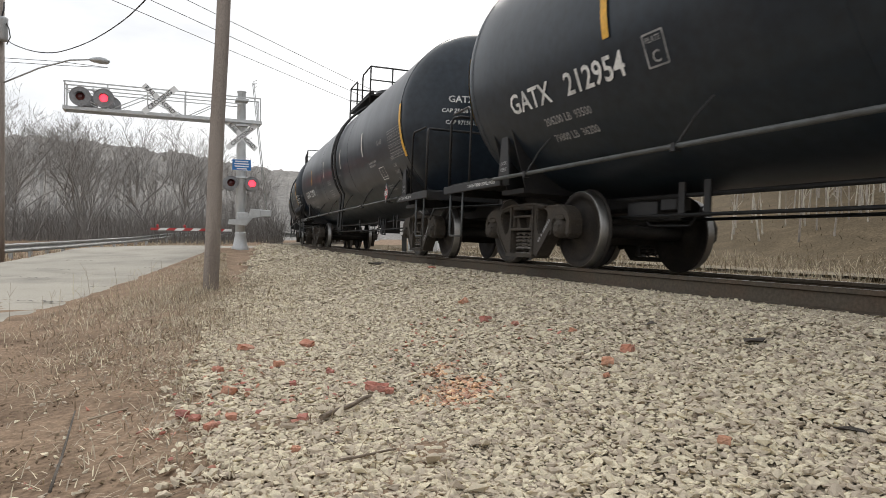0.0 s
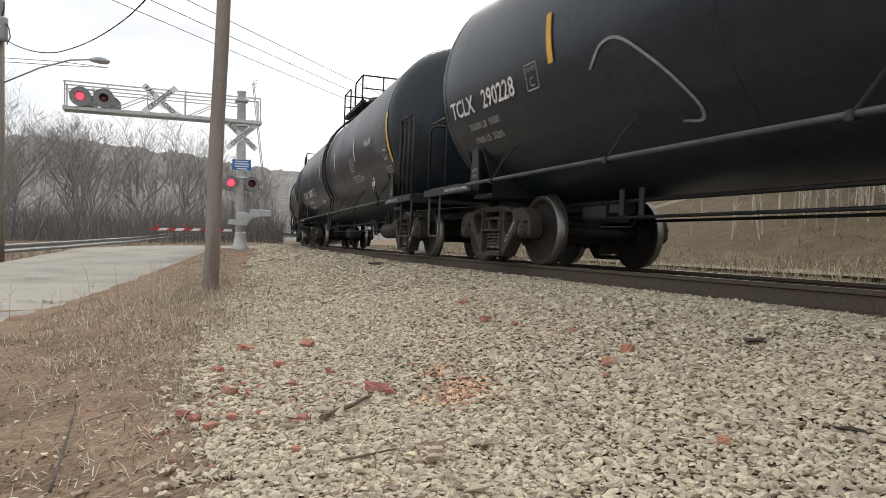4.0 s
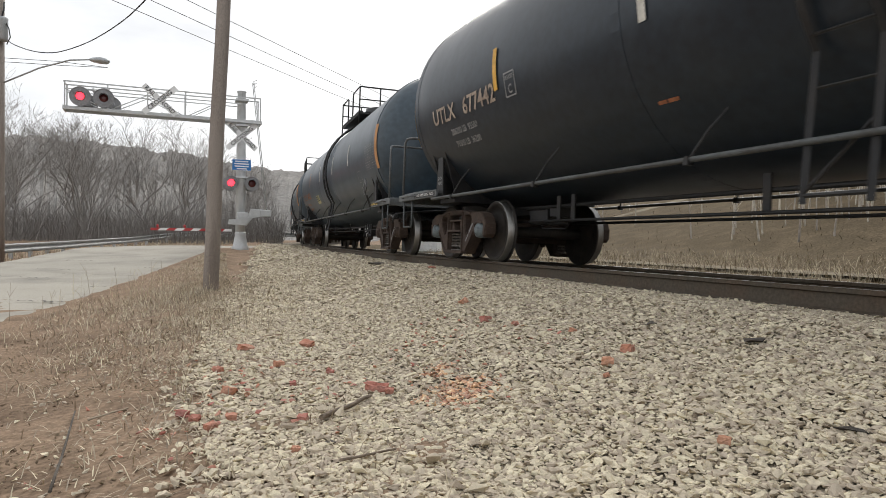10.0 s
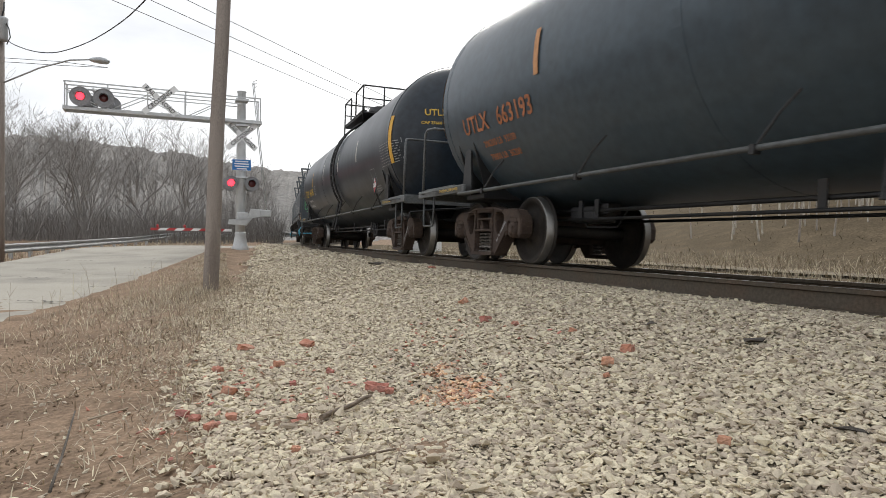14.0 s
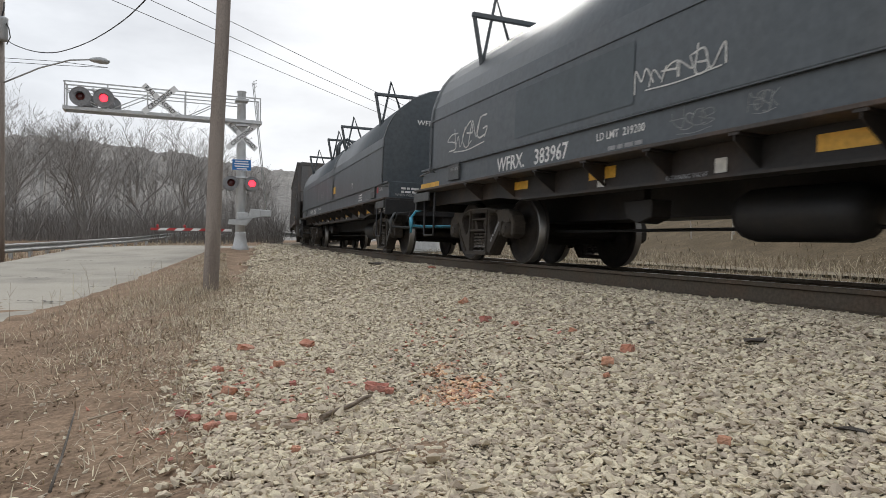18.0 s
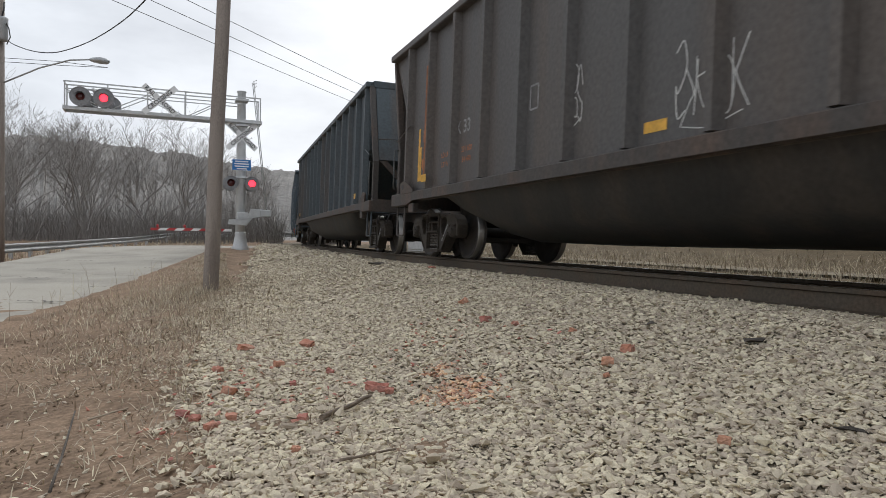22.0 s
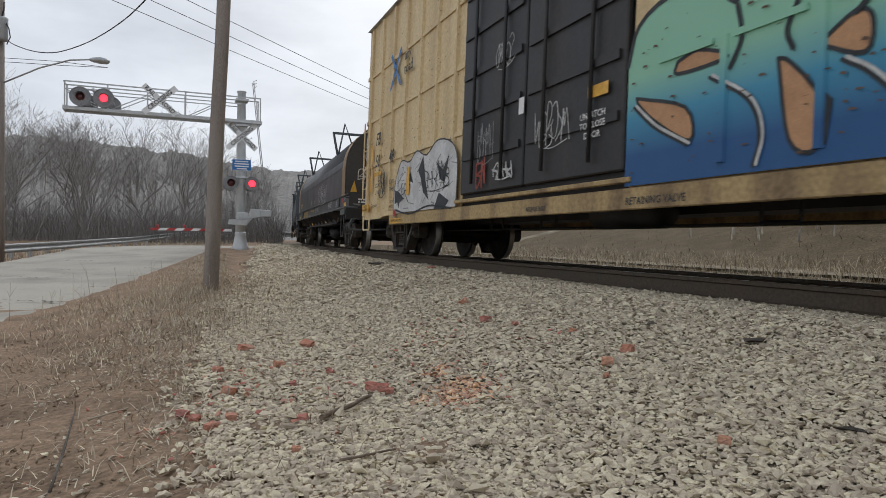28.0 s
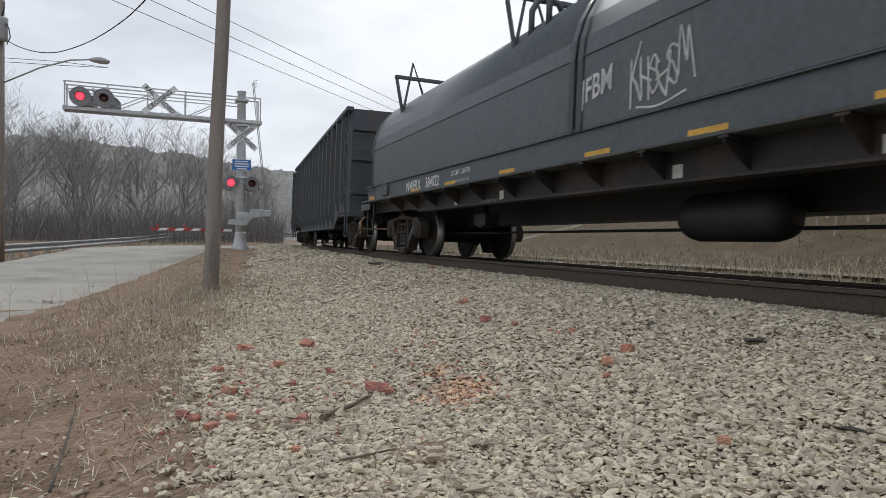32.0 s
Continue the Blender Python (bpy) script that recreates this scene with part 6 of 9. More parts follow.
def motions():
    times = [i * 0.5 for i in range(65)]
    for car, uf, ur in CARS:
        walk(car, [(t, car_pose(uf, ur, t)) for t in times])
    turn = [i * 2 / 30 for i in range(481)]
    for w, dx in WHEELSETS:
        m0 = w.matrix_basis.copy()
        ph = dx * 3
        walk(w, [(t, m0 @ Matrix.Rotation(run(t) / WHEEL_R + ph, 4, "Y")) for t in turn])
    for lens, m0, right in FLASHERS:
        rows = []
        t, on = 0.0, ((0 - 0.635) % 1.223 < 0.6115)
        edges = sorted([0.635 + k * 0.6115 for k in range(-2, 54)])
        state = lambda q: ((q - 0.635) % 1.223 < 0.6115) == right
        rows.append((0, m0 @ pose(0, 0, 0.03 if state(0) else 0.0)))
        for e in edges:
            if 0.05 < e < 31.95:
                rows.append((e - 0.04, m0 @ pose(0, 0, 0.03 if state(e - 0.1) else 0.0)))
                rows.append((e + 0.04, m0 @ pose(0, 0, 0.03 if state(e + 0.1) else 0.0)))
        rows.append((32, m0 @ pose(0, 0, 0.03 if state(32) else 0.0)))
        walk(lens, rows)


# ---- beside the line ----
def grade_signal():
    """The cantilever signal: mast, walkway truss, lamps, crossed boards, gate."""
    b = Vector((-8.52, 28.05, -0.13))
    ax = Vector((-14.4, 25.5, 0)) - Vector((-8.45, 28.05, 0))
    ax.normalize()
    face = Vector((ax.y, -ax.x, 0))
    if face.y > 0:
        face = -face
    m = Matrix((ax, -face, Vector((0, 0, 1)))).transposed().to_4x4()
    m.translation = b
    root = thing("crossing_signal", "silver cantilever crossing signal with red lamps and lowered gate", "crossing signal", m)
    # local: x out over the road, y away from the camera, z up
    bm = bmesh.new()
    lathe(bm, [(0.3, 0.2), (4.0, 0.19), (6.5, 0.165), (6.53, 0.2), (6.57, 0.2)], "z", (0, 0, 0), 18)
    part("mast", bm, M_ALU, root)
    bm = bmesh.new()
    lathe(bm, [(-0.2, 0.36), (0.05, 0.35), (0.12, 0.3), (0.55, 0.22), (0.62, 0.24), (0.7, 0.2)], "z", (0, 0, 0), 16)
    part("footing", bm, M_ALU, root)
    L0, L1, zb, zt = -0.75, 6.48, 5.27, 6.27
    for y in (-0.35, 0.35):
        for z, h in ((zb, 0.11), (zt, 0.045)):
            bm = bmesh.new()
            box(bm, ((L0 + L1) / 2, y, z), (L1 - L0, 0.09 if h > 0.1 else 0.045, h))
            part("chord", bm, M_ALU, root)
        bm = bmesh.new()
        box(bm, ((L0 + L1) / 2 + 0.4, y, zt - 0.28), (L1 - L0 - 0.8, 0.035, 0.035))
        part("hand_rail", bm, M_ALU, root)
        xs = [L0 + 0.03, 0.9, 2.2, 3.6, 5.0, L1 - 0.03]
        for x in xs:
            bm = bmesh.new()
            box(bm, (x, y, (zb + zt) / 2), (0.05, 0.05, zt - zb))
            part("upright", bm, M_ALU, root)
        for (a, c), flip in zip(zip(xs[1:], xs[2:]), (0, 1, 0, 1)):
            bm = bmesh.new()
            tube(bm, [(a, y, zb if flip else zt - 0.28), (c, y, zt - 0.28 if flip else zb)], 0.02, 6)
            part("brace", bm, M_ALU, root)
    bm = bmesh.new()
    for k in range(7):
        box(bm, ((L0 + L1) / 2, -0.3 + 0.1 * k, zb + 0.07), (L1 - L0, 0.05, 0.025))
    part("walkway", bm, M_GALV, root)
    bm = bmesh.new()
    box(bm, (L0, 0, zb), (0.08, 0.8, 0.12))
    box(bm, (L1, 0, zb), (0.08, 0.8, 0.12))
    box(bm, (L1, 0, zt), (0.045, 0.7, 0.045))
    for z in (zb - 0.15, zt - 0.1):
        box(bm, (0, -0.05, z), (0.5, 0.62, 0.08))
    part("end_bracket", bm, M_ALU, root)

    def lamp(x, y, z, right, out=-1, bg=0.3):
        bm = bmesh.new()
        lathe(bm, [(out * 0.0, bg), (out * 0.02, bg), (out * 0.02, bg - 0.03), (out * 0.0, bg - 0.03)], "y", (x, y, z), 28)
        lathe(bm, [(out * -0.01, bg - 0.02), (out * 0.008, bg - 0.02)], "y", (x, y, z), 28)
        lathe(bm, [(out * -0.2, 0.12), (out * -0.12, 0.16), (0, 0.17)], "y", (x, y, z), 18)
        head = part("lamp_head", bm, M_HOOD, root, "round black backboard with a red lamp")
        bm = bmesh.new()
        n = 14
        for i in range(n):
            a0, a1 = math.pi * (i / n * 1.1 - 0.05), math.pi * ((i + 1) / n * 1.1 - 0.05)
            q = [(x + 0.165 * math.cos(a), y + out * d, z + 0.165 * math.sin(a)) for a, d in ((a0, 0.01), (a1, 0.01), (a1, 0.2), (a0, 0.2))]
            bm.faces.new([bm.verts.new(v) for v in q])
        bmesh.ops.solidify(bm, geom=bm.faces[:], thickness=0.006)
        part("visor", bm, M_HOOD, head)
        bm = bmesh.new()
        lathe(bm, [(out * 0.008, 0.152), (out * 0.024, 0.148), (out * 0.026, 0.02)], "y", (x, y, z), 22)
        part("lens", bm, M_LENS, head)
        if out < 0:
            bm = bmesh.new()
            lathe(bm, [(-0.004, 0.145), (0.004, 0.145), (0.008, 0.02)], "z", (0, 0, 0), 22)
            g = part("lit_disc", bm, M_GLOW, head, "glowing red lamp disc", at=Matrix.Translation((x, y - 0.002, z)) @ Matrix.Rotation(math.pi / 2, 4, "X"))
            FLASHERS.append((g, g.matrix_basis.copy(), right))
    zl = 5.72
    lamp(5.93, -0.42, zl, False, bg=0.37), lamp(5.13, -0.42, zl, True, bg=0.37)
    lamp(5.75, 0.5, zl - 0.1, False, 1, 0.37), lamp(4.93, 0.5, zl - 0.1, True, 1, 0.37)
    bm = bmesh.new()
    box(bm, (5.5, -0.2, zl + 0.32), (1.1, 0.06, 0.06))
    box(bm, (5.5, 0, zl + 0.32), (0.08, 0.8, 0.06))
    part("lamp_arm", bm, M_ALU, root)
    zm = 2.72
    lamp(0.42, -0.25, zm, False), lamp(-0.42, -0.25, zm, True)
    lamp(0.42, 0.25, zm, False, 1), lamp(-0.42, 0.25, zm, True, 1)
    bm = bmesh.new()
    tube(bm, [(-0.42, 0, zm), (0.42, 0, zm)], 0.05, 8)
    box(bm, (0, 0, zm + 0.25), (0.5, 0.5, 0.06))
    part("lamp_arm", bm, M_ALU, root)

    def crossbuck(x, y, z, r):
        for a, w1 in ((42, "CROSSING"), (-42, "RAIL     ROAD")):
            bm = bmesh.new()
            d = Vector((math.cos(radians(a)), math.sin(radians(a))))
            # seen from the camera, the local x axis runs to the left
            p, q = (x + d.x * r, z - d.y * r), (x - d.x * r, z + d.y * r)
            yy = y - (0.012 if a > 0 else 0)
            band(bm, p, q, 0.23, yy - 0.006, yy + 0.006)
            blade = part("board", bm, M_SIGNW, root, "white reflective board with black capitals")
            co, fs = LETTERS[w1]
            wmax = float(np.abs(co[:, 0]).max())
            h = 0.175
            sq = min(1.0, (r - 0.1) / (wmax * h))
            vs = []
            for u, v in co.tolist():
                u, v = u * h * sq, v * h
                X = -(u * d.x - v * d.y)
                Z = u * d.y + v * d.x
                vs.append((x + X, yy - 0.010, z + Z))
            part("lettering", raw("lettering", vs, fs, M_SIGNK), M_SIGNK, blade)
    crossbuck(3.15, -0.42, 5.84, 0.8)
    crossbuck(0.0, -0.24, 4.67, 0.78)
    bm = bmesh.new()
    slab(bm, [(-0.37, 3.25), (0.37, 3.25), (0.37, 3.71), (-0.37, 3.71)], -0.24, -0.25)
    sign = part("emergency_sign", bm, M_BLUE, root, "blue enamel notice with white lines of print")
    vs, fs = [], []

    def quad(a, c, z0, z1):
        k = len(vs)
        vs.extend([(a, -0.254, z0), (c, -0.254, z0), (c, -0.254, z1), (a, -0.254, z1)])
        fs.append((k, k + 1, k + 2, k + 3))
    for z, w in ((3.62, 0.26), (3.52, 0.3), (3.42, 0.28), (3.32, 0.2)):
        quad(-w, w, z - 0.025, z + 0.025)
    for z in (3.255, 3.70):
        quad(-0.36, 0.36, z - 0.005, z + 0.005)
    part("print_lines", raw("print_lines", vs, fs, M_SIGNW), M_SIGNW, sign)
    # leaning ladder
    bm = bmesh.new()
    for dy in (-0.2, 0.2):
        tube(bm, [(-1.05, dy - 0.1, 1.62), (-0.45, dy - 0.1, 7.0)], 0.02, 6)
    for k in range(18):
        t = k / 17
        x, z = -1.05 + 0.6 * t, 1.7 + 5.2 * t
        tube(bm, [(x, -0.3, z), (x, 0.1, z)], 0.014, 5)
    part("ladder", bm, M_ALU, root)
    bm = bmesh.new()
    for k in range(3):
        tube(bm, [(-0.5 + 0.03 * k, -0.15, 6.75 + 0.12 * k), (-0.62, 0.15, 6.9 + 0.12 * k)], 0.02, 5)
    part("ladder_hoop", bm, M_ALU, root)
    # gate: motor case, counterweight arms, arm
    bm = bmesh.new()
    slab(bm, [(-0.2, 0.95), (0.55, 1.0), (0.5, 1.2), (-0.1, 1.18), (-0.45, 1.3), (-1.15, 1.36), (-1.15, 1.62), (-0.35, 1.66), (-0.28, 1.45)], -0.5, -0.42)
    box(bm, (-0.95, -0.45, 1.48), (0.45, 0.2, 0.26))
    part("gate_counterweight", bevelled(bm, 0.01), M_ALU, root)
    bm = bmesh.new()
    box(bm, (-0.05, -0.3, 1.25), (0.45, 0.3, 0.5))
    part("gate_motor", bevelled(bm, 0.03), M_ALU, root)
    n, a, zz = 10, 0.4, 0.75
    x1 = 3.45
    for k in range(n):
        bm = bmesh.new()
        p, q = a + (x1 - a) * k / n, a + (x1 - a) * (k + 1) / n
        sk = 0.06
        slab(bm, [(p + (sk if k else 0), zz - 0.05), (q + (sk if k < n - 1 else 0), zz - 0.05), (q - (sk if k < n - 1 else 0), zz + 0.05), (p - (sk if k else 0), zz + 0.05)], -0.5, -0.47)
        part("arm_stripe", bm, M_RED if k % 2 else M_SIGNW, root)
    for x in (1.2, 2.2, 3.2):
        bm = bmesh.new()
        lathe(bm, [(zz + 0.045, 0.035), (zz + 0.15, 0.05), (zz + 0.19, 0.02)], "z", (x, -0.485, 0), 10)
        part("arm_lamp", bm, M_RED, root)
    return root


def guard_rail():
    pts = np.array([(-16.6, 20.5), (-17.85, 25), (-18.77, 28.5), (-19.85, 34.8), (-21.3, 42), (-22.25, 49.2), (-22.6, 56), (-21.4, 64), (-17, 72), (-9, 77)])
    t = np.linspace(0, len(pts) - 1, 60)
    xs, ys = np.interp(t, range(len(pts)), pts[:, 0]), np.interp(t, range(len(pts)), pts[:, 1])
    zs = ground_z(xs, ys) + np.interp(ys, [20, 48, 60], [-0.06, -0.1, 0.2])
    root = thing("guard_rail", "grey galvanised road guard rail on short posts", "guard rail")
    prof = [(0, 0.72), (0.03, 0.70), (0.045, 0.665), (0.03, 0.625), (0.0, 0.60), (-0.03, 0.57), (0.0, 0.54), (0.03, 0.515), (0.045, 0.475), (0.03, 0.435), (0, 0.41)]
    bm = bmesh.new()
    rows = []
    for i in range(len(xs)):
        j = min(i, len(xs) - 2)
        d = Vector((xs[j + 1] - xs[j], ys[j + 1] - ys[j], 0)).normalized()
        n = Vector((d.y, -d.x, 0))
        rows.append([bm.verts.new((xs[i] + n.x * o * 1.6, ys[i] + n.y * o * 1.6, zs[i] + 0.36 + (z - 0.41) * 1.35)) for o, z in prof])
    for a, b in zip(rows, rows[1:]):
        for j in range(len(prof) - 1):
            f = bm.faces.new((a[j], b[j], b[j + 1], a[j + 1]))
            f.smooth = True
    bmesh.ops.solidify(bm, geom=bm.faces[:], thickness=0.006)
    part("beam", bm, M_GALV, root)
    bm = bmesh.new()
    box(bm, (0, 0, 0.25), (0.12, 0.16, 1.0))
    me = mesh_of("post", bevelled(bm, 0.01), M_GALV)
    d = 0.0
    for i in range(1, len(xs)):
        d += math.hypot(xs[i] - xs[i - 1], ys[i] - ys[i - 1])
        if d > 1.9:
            d = 0
            a = math.degrees(math.atan2(ys[i] - ys[i - 1], xs[i] - xs[i - 1]))
            part("post", me, M_GALV, root, at=pose(xs[i] - 0.12, ys[i] + 0.05, zs[i], 0, 0, a))
    return root


def lamp_pole():
    g = gz(-15.95, 24.0)
    root = thing("street_lamp_pole", "grey wooden pole carrying a transformer and a street lamp", "street lamp", pose(-15.95, 24.0, g))
    k = -g
    bm = bmesh.new()
    tube(bm, [(0, 0, -0.3), (0, 0, 5 + k), (0, 0, 9.2 + k)], 0.17, 16, 0.12)
    part("shaft", bm, M_POLE, root)
    bm = bmesh.new()
    tube(bm, [(0.1, 0, 5.75 + k), (1.4, 0, 6.3 + k), (2.5, 0, 6.6 + k), (3.3, 0, 6.63 + k)], 0.03, 8)
    arm = part("lamp_arm", bm, M_GALV, root)
    bm = bmesh.new()
    rings = []
    for x, w, z0, z1 in ((3.2, 0.05, 6.58, 6.66), (3.32, 0.11, 6.53, 6.70), (3.6, 0.16, 6.47, 6.72), (3.8, 0.13, 6.46, 6.67), (3.92, 0.04, 6.52, 6.6)):
        rings.append([bm.verts.new((x, w * math.cos(a), (z0 + z1) / 2 + k + (z1 - z0) / 2 * math.sin(a))) for a in (2 * math.pi * j / 12 for j in range(12))])
    for a, b in zip(rings, rings[1:]):
        for j in range(12):
            f = bm.faces.new((a[j], a[(j + 1) % 12], b[(j + 1) % 12], b[j]))
            f.smooth = True
    bm.faces.new(rings[0])
    bm.faces.new(rings[-1])
    part("lamp_head", bm, M_GALV, arm)
    bm = bmesh.new()
    lathe(bm, [(7.2 + k, 0.17), (7.25 + k, 0.2), (7.95 + k, 0.2), (8.0 + k, 0.21), (8.05 + k, 0.12)], "z", (0.18, -0.2, 0), 16)
    part("transformer", bm, M_GALV, root)
    bm = bmesh.new()
    tube(bm, [(0.18, -0.2, 8.05 + k), (0.25, -0.2, 8.3 + k), (0.2, -0.1, 8.6 + k)], 0.03, 6)
    tube(bm, [(0.3, -0.2, 7.9 + k), (0.5, -0.3, 7.6 + k), (0.55, -0.3, 7.3 + k), (0.3, -0.1, 7.1 + k)], 0.02, 6)
    part("leads", bm, M_WIRE, root)
    return root


def cable(name, pts, r, label):
    cu = bpy.data.curves.new(name, "CURVE")
    cu.dimensions, cu.bevel_depth, cu.bevel_resolution = "3D", r, 1
    sp = cu.splines.new("POLY")
    sp.points.add(len(pts) - 1)
    for q, p in zip(sp.points, pts):
        q.co = (*p, 1)
    cu.materials.append(M_WIRE)
    return tagged(new(name, cu), label, "cable", group="overhead cables")


def cables():
    run_dir = Vector((0.359, 0.933, 0.0))
    for x, y in ((-10.88, 21.82), (-9.61, 21.78), (-8.40, 21.73)):
        pts = []
        for i in range(41):
            t = i / 40
            p = Vector((x, y, 8.0)) + run_dir * (-16 + 76 * t)
            pts.append((p.x, p.y, p.z + 0.35 * (2 * t - 1) ** 2 - 0.12))
        cable("overhead_wire", pts, 0.011, "thin dark overhead power wire")
    key = np.array([(-15.7, 24.0, 7.3), (-15.5, 24, 7.11), (-13.24, 22, 6.24), (-11.11, 20, 5.86), (-8.94, 18, 5.85), (-7.12, 16, 5.96), (-4.5, 13, 6.5), (-3.4, 11, 7.6)])
    t = np.linspace(0, 7, 43)
    S = [np.interp(t, range(8), key[:, i]) for i in range(3)]
    S = [np.convolve(np.pad(c, 3, "edge"), np.ones(7) / 7, "valid") for c in S]
    cable("service_drop", list(zip(*S)), 0.016, "sagging black service cable between the poles")
    for dz in (0, -0.14):
        cable("phone_line", [(-15.9, 24, 6.65 + dz), (-14.2, 24.6, 6.7 + dz), (-12.6, 25, 6.6)], 0.01, "thin black telephone line overhead")


# ---- bare trees ----
def bare_tree(seed, height, name_label, group, twig=4, spread=1.0, material=M_BARK, parent_pose=None):
    rng = random.Random(seed)
    root = thing("bare_tree", name_label, "tree", parent_pose, group)
    bt, bc = bmesh.new(), bmesh.new()

    def limb(bm, p, d, ln, r, depth):
        n = 3 if depth < 2 else 2
        pts = [p]
        for _ in range(n):
            d = (d + Vector((rng.gauss(0, 0.2), rng.gauss(0, 0.2), rng.gauss(0.04, 0.12)))).normalized()
            pts.append(pts[-1] + d * ln / n)
        tube(bm, pts, r, 6 if depth < 2 else 3, r * 0.62, caps=False)
        if depth >= twig:
            return
        kids = 3 if depth < twig - 1 else 4
        for k in range(kids):
            t = 0.35 + 0.65 * (k + rng.random()) / kids
            i = min(int(t * n), n - 1)
            q = pts[i].lerp(pts[i + 1], t * n - i)
            az = rng.uniform(0, 2 * math.pi)
            side = Vector((math.cos(az), math.sin(az), rng.uniform(0.1, 0.9)))
            nd = (d * 0.75 + side * 0.75 * spread).normalized()
            limb(bc, q, nd, ln * rng.uniform(0.55, 0.78), max(r * 0.55, 0.0095), depth + 1)
    p = Vector((0, 0, -0.2))
    d = Vector((rng.gauss(0, 0.08), rng.gauss(0, 0.08), 1)).normalized()
    limb(bt, p, d, height * 0.42, height * 0.0105, 0)
    for k in range(4):
        top = p + d * height * (0.1 + 0.085 * k + rng.uniform(0, 0.05))
        az = k * 1.9 + rng.random() * 1.2
        out = rng.uniform(0.35, 0.95) * spread
        limb(bc, top, Vector((math.cos(az) * out, math.sin(az) * out, 0.85)).normalized(), height * rng.uniform(0.22, 0.36), height * 0.0055, 1)
    limb(bc, p + d * height * 0.41, d, height * rng.uniform(0.28, 0.4), height * 0.006, 1)
    part("trunk", bt, material, root)
    part("crown", bc, material, root)
    return root


def trees():
    lab = "leafless grey tree with a fine branching crown"
    protos = [bare_tree(20 + k, 10, lab, "roadside trees", 5, 0.85 + 0.18 * (k % 4)) for k in range(6)]
    rng = random.Random(8)
    spots = [(-25.6, 65, 1.12), (-40.5, 62, 1.15), (-37, 58, 1.0), (-35.5, 66, 1.2), (-32.0, 60, 1.0), (-30.2, 68, 1.1), (-43.5, 66, 1.0), (-28.2, 72, 1.05), (-21.5, 74, 0.8),
             (-38.6, 72, 1.25), (-33.8, 75, 1.15), (-46, 73, 1.2), (-24.5, 80, 0.9), (-50, 70, 1.1), (-42, 80, 1.1)]
    for k, (x, y, s) in enumerate(spots):
        m = pose(x, y, gz(x, y) - 0.1, rng.gauss(0, 2), rng.gauss(0, 2), rng.uniform(0, 360)) @ Matrix.Scale(s * 1.2, 4)
        if k < 6:
            o = protos[k]
        else:
            o = copy_thing(protos[k % 6], m)
        o.matrix_basis = m
    # the bank beyond the track
    for k in range(16):
        S, D = rng.uniform(-16, 12) + k * 2.6, -rng.uniform(22, 38)
        x, y, p = on_track(S, D)
        o = copy_thing(protos[k % 6], pose(x, y, gz(x, y) - 0.1, 0, 0, rng.uniform(0, 360)))
        o.matrix_basis = pose(x, y, gz(x, y) - 0.1, rng.gauss(0, 2), rng.gauss(0, 2), rng.uniform(0, 360)) @ Matrix.Scale(rng.uniform(0.85, 1.25), 4)
        o["group"] = "trees on the bank"


def stems(name, pts, heights, r, rng, material, label, forks=2, lean=0.12, category="brush"):
    """Many thin upright stems with a few side twigs, as one object."""
    vs, fs = [], []

    def prism(p, q, a, b):
        k = len(vs)
        for c, rr in ((p, a), (q, b)):
            for j in range(3):
                t = j * 2.0944
                vs.append((c[0] + rr * math.cos(t), c[1] + rr * math.sin(t), c[2]))
        for j in range(3):
            fs.append((k + j, k + (j + 1) % 3, k + 3 + (j + 1) % 3, k + 3 + j))
    for (x, y, z), h in zip(pts, heights):
        lx, ly = rng.gauss(0, lean) * h, rng.gauss(0, lean) * h
        top = (x + lx, y + ly, z + h)
        prism((x, y, z - 0.05), top, r * h ** 0.5, r * 0.3)
        for _ in range(forks):
            t = rng.uniform(0.3, 0.85)
            q = (x + lx * t, y + ly * t, z + h * t)
            l = h * rng.uniform(0.2, 0.4)
            a = rng.uniform(0, 6.28)
            prism(q, (q[0] + math.cos(a) * l * 0.6, q[1] + math.sin(a) * l * 0.6, q[2] + l * 0.8), r * 0.5, r * 0.2)
    ob = new(name, raw(name, vs, fs, material))
    return tagged(ob, label, category, kind="stuff")


def brush():
    rng = random.Random(14)
    pts, hs = [], []
    for _ in range(5200):
        y = rng.uniform(50, 100)
        x = y * rng.uniform(-0.72, -0.24)
        pts.append((x, y, -0.1))
        hs.append(rng.uniform(0.8, 2.2) + rng.random() ** 3 * 3.4)
    stems("thicket", pts, hs, 0.013, rng, M_THICKET, "dense leafless thicket beyond the road", 5, 0.3, "thicket")
    pts, hs = [], []
    P = []
    for _ in range(230):
        c = rng.choice((6, 9.5, 12.5, 15, 17.5, 20, 22.5))
        P.append(on_track(c + rng.gauss(0, 1.1), -rng.uniform(13, 26))[:2])
    for _ in range(90):
        P.append(on_track(rng.uniform(-22, 46), -rng.uniform(15, 34))[:2])
    Z = ground_z([p[0] for p in P], [p[1] for p in P])
    stems("saplings", [(a, b, c) for (a, b), c in zip(P, Z)], [rng.uniform(1.2, 3.8) for _ in P], 0.028, rng, M_PALEBARK, "pale thin saplings on the bank", 3, 0.06, "saplings")
    # weeds round the pole
    P = [(-3.85 + rng.gauss(-0.5, 0.9), 10.6 + rng.gauss(-0.3, 0.9)) for _ in range(70)]
    Z = ground_z([p[0] for p in P], [p[1] for p in P])
    stems("weed_stalks", [(a, b, c) for (a, b), c in zip(P, Z)], [rng.uniform(0.15, 0.6) for _ in P], 0.005, rng, M_STRAW, "dry upright weed stalks round the pole", 3, 0.08, "weeds")


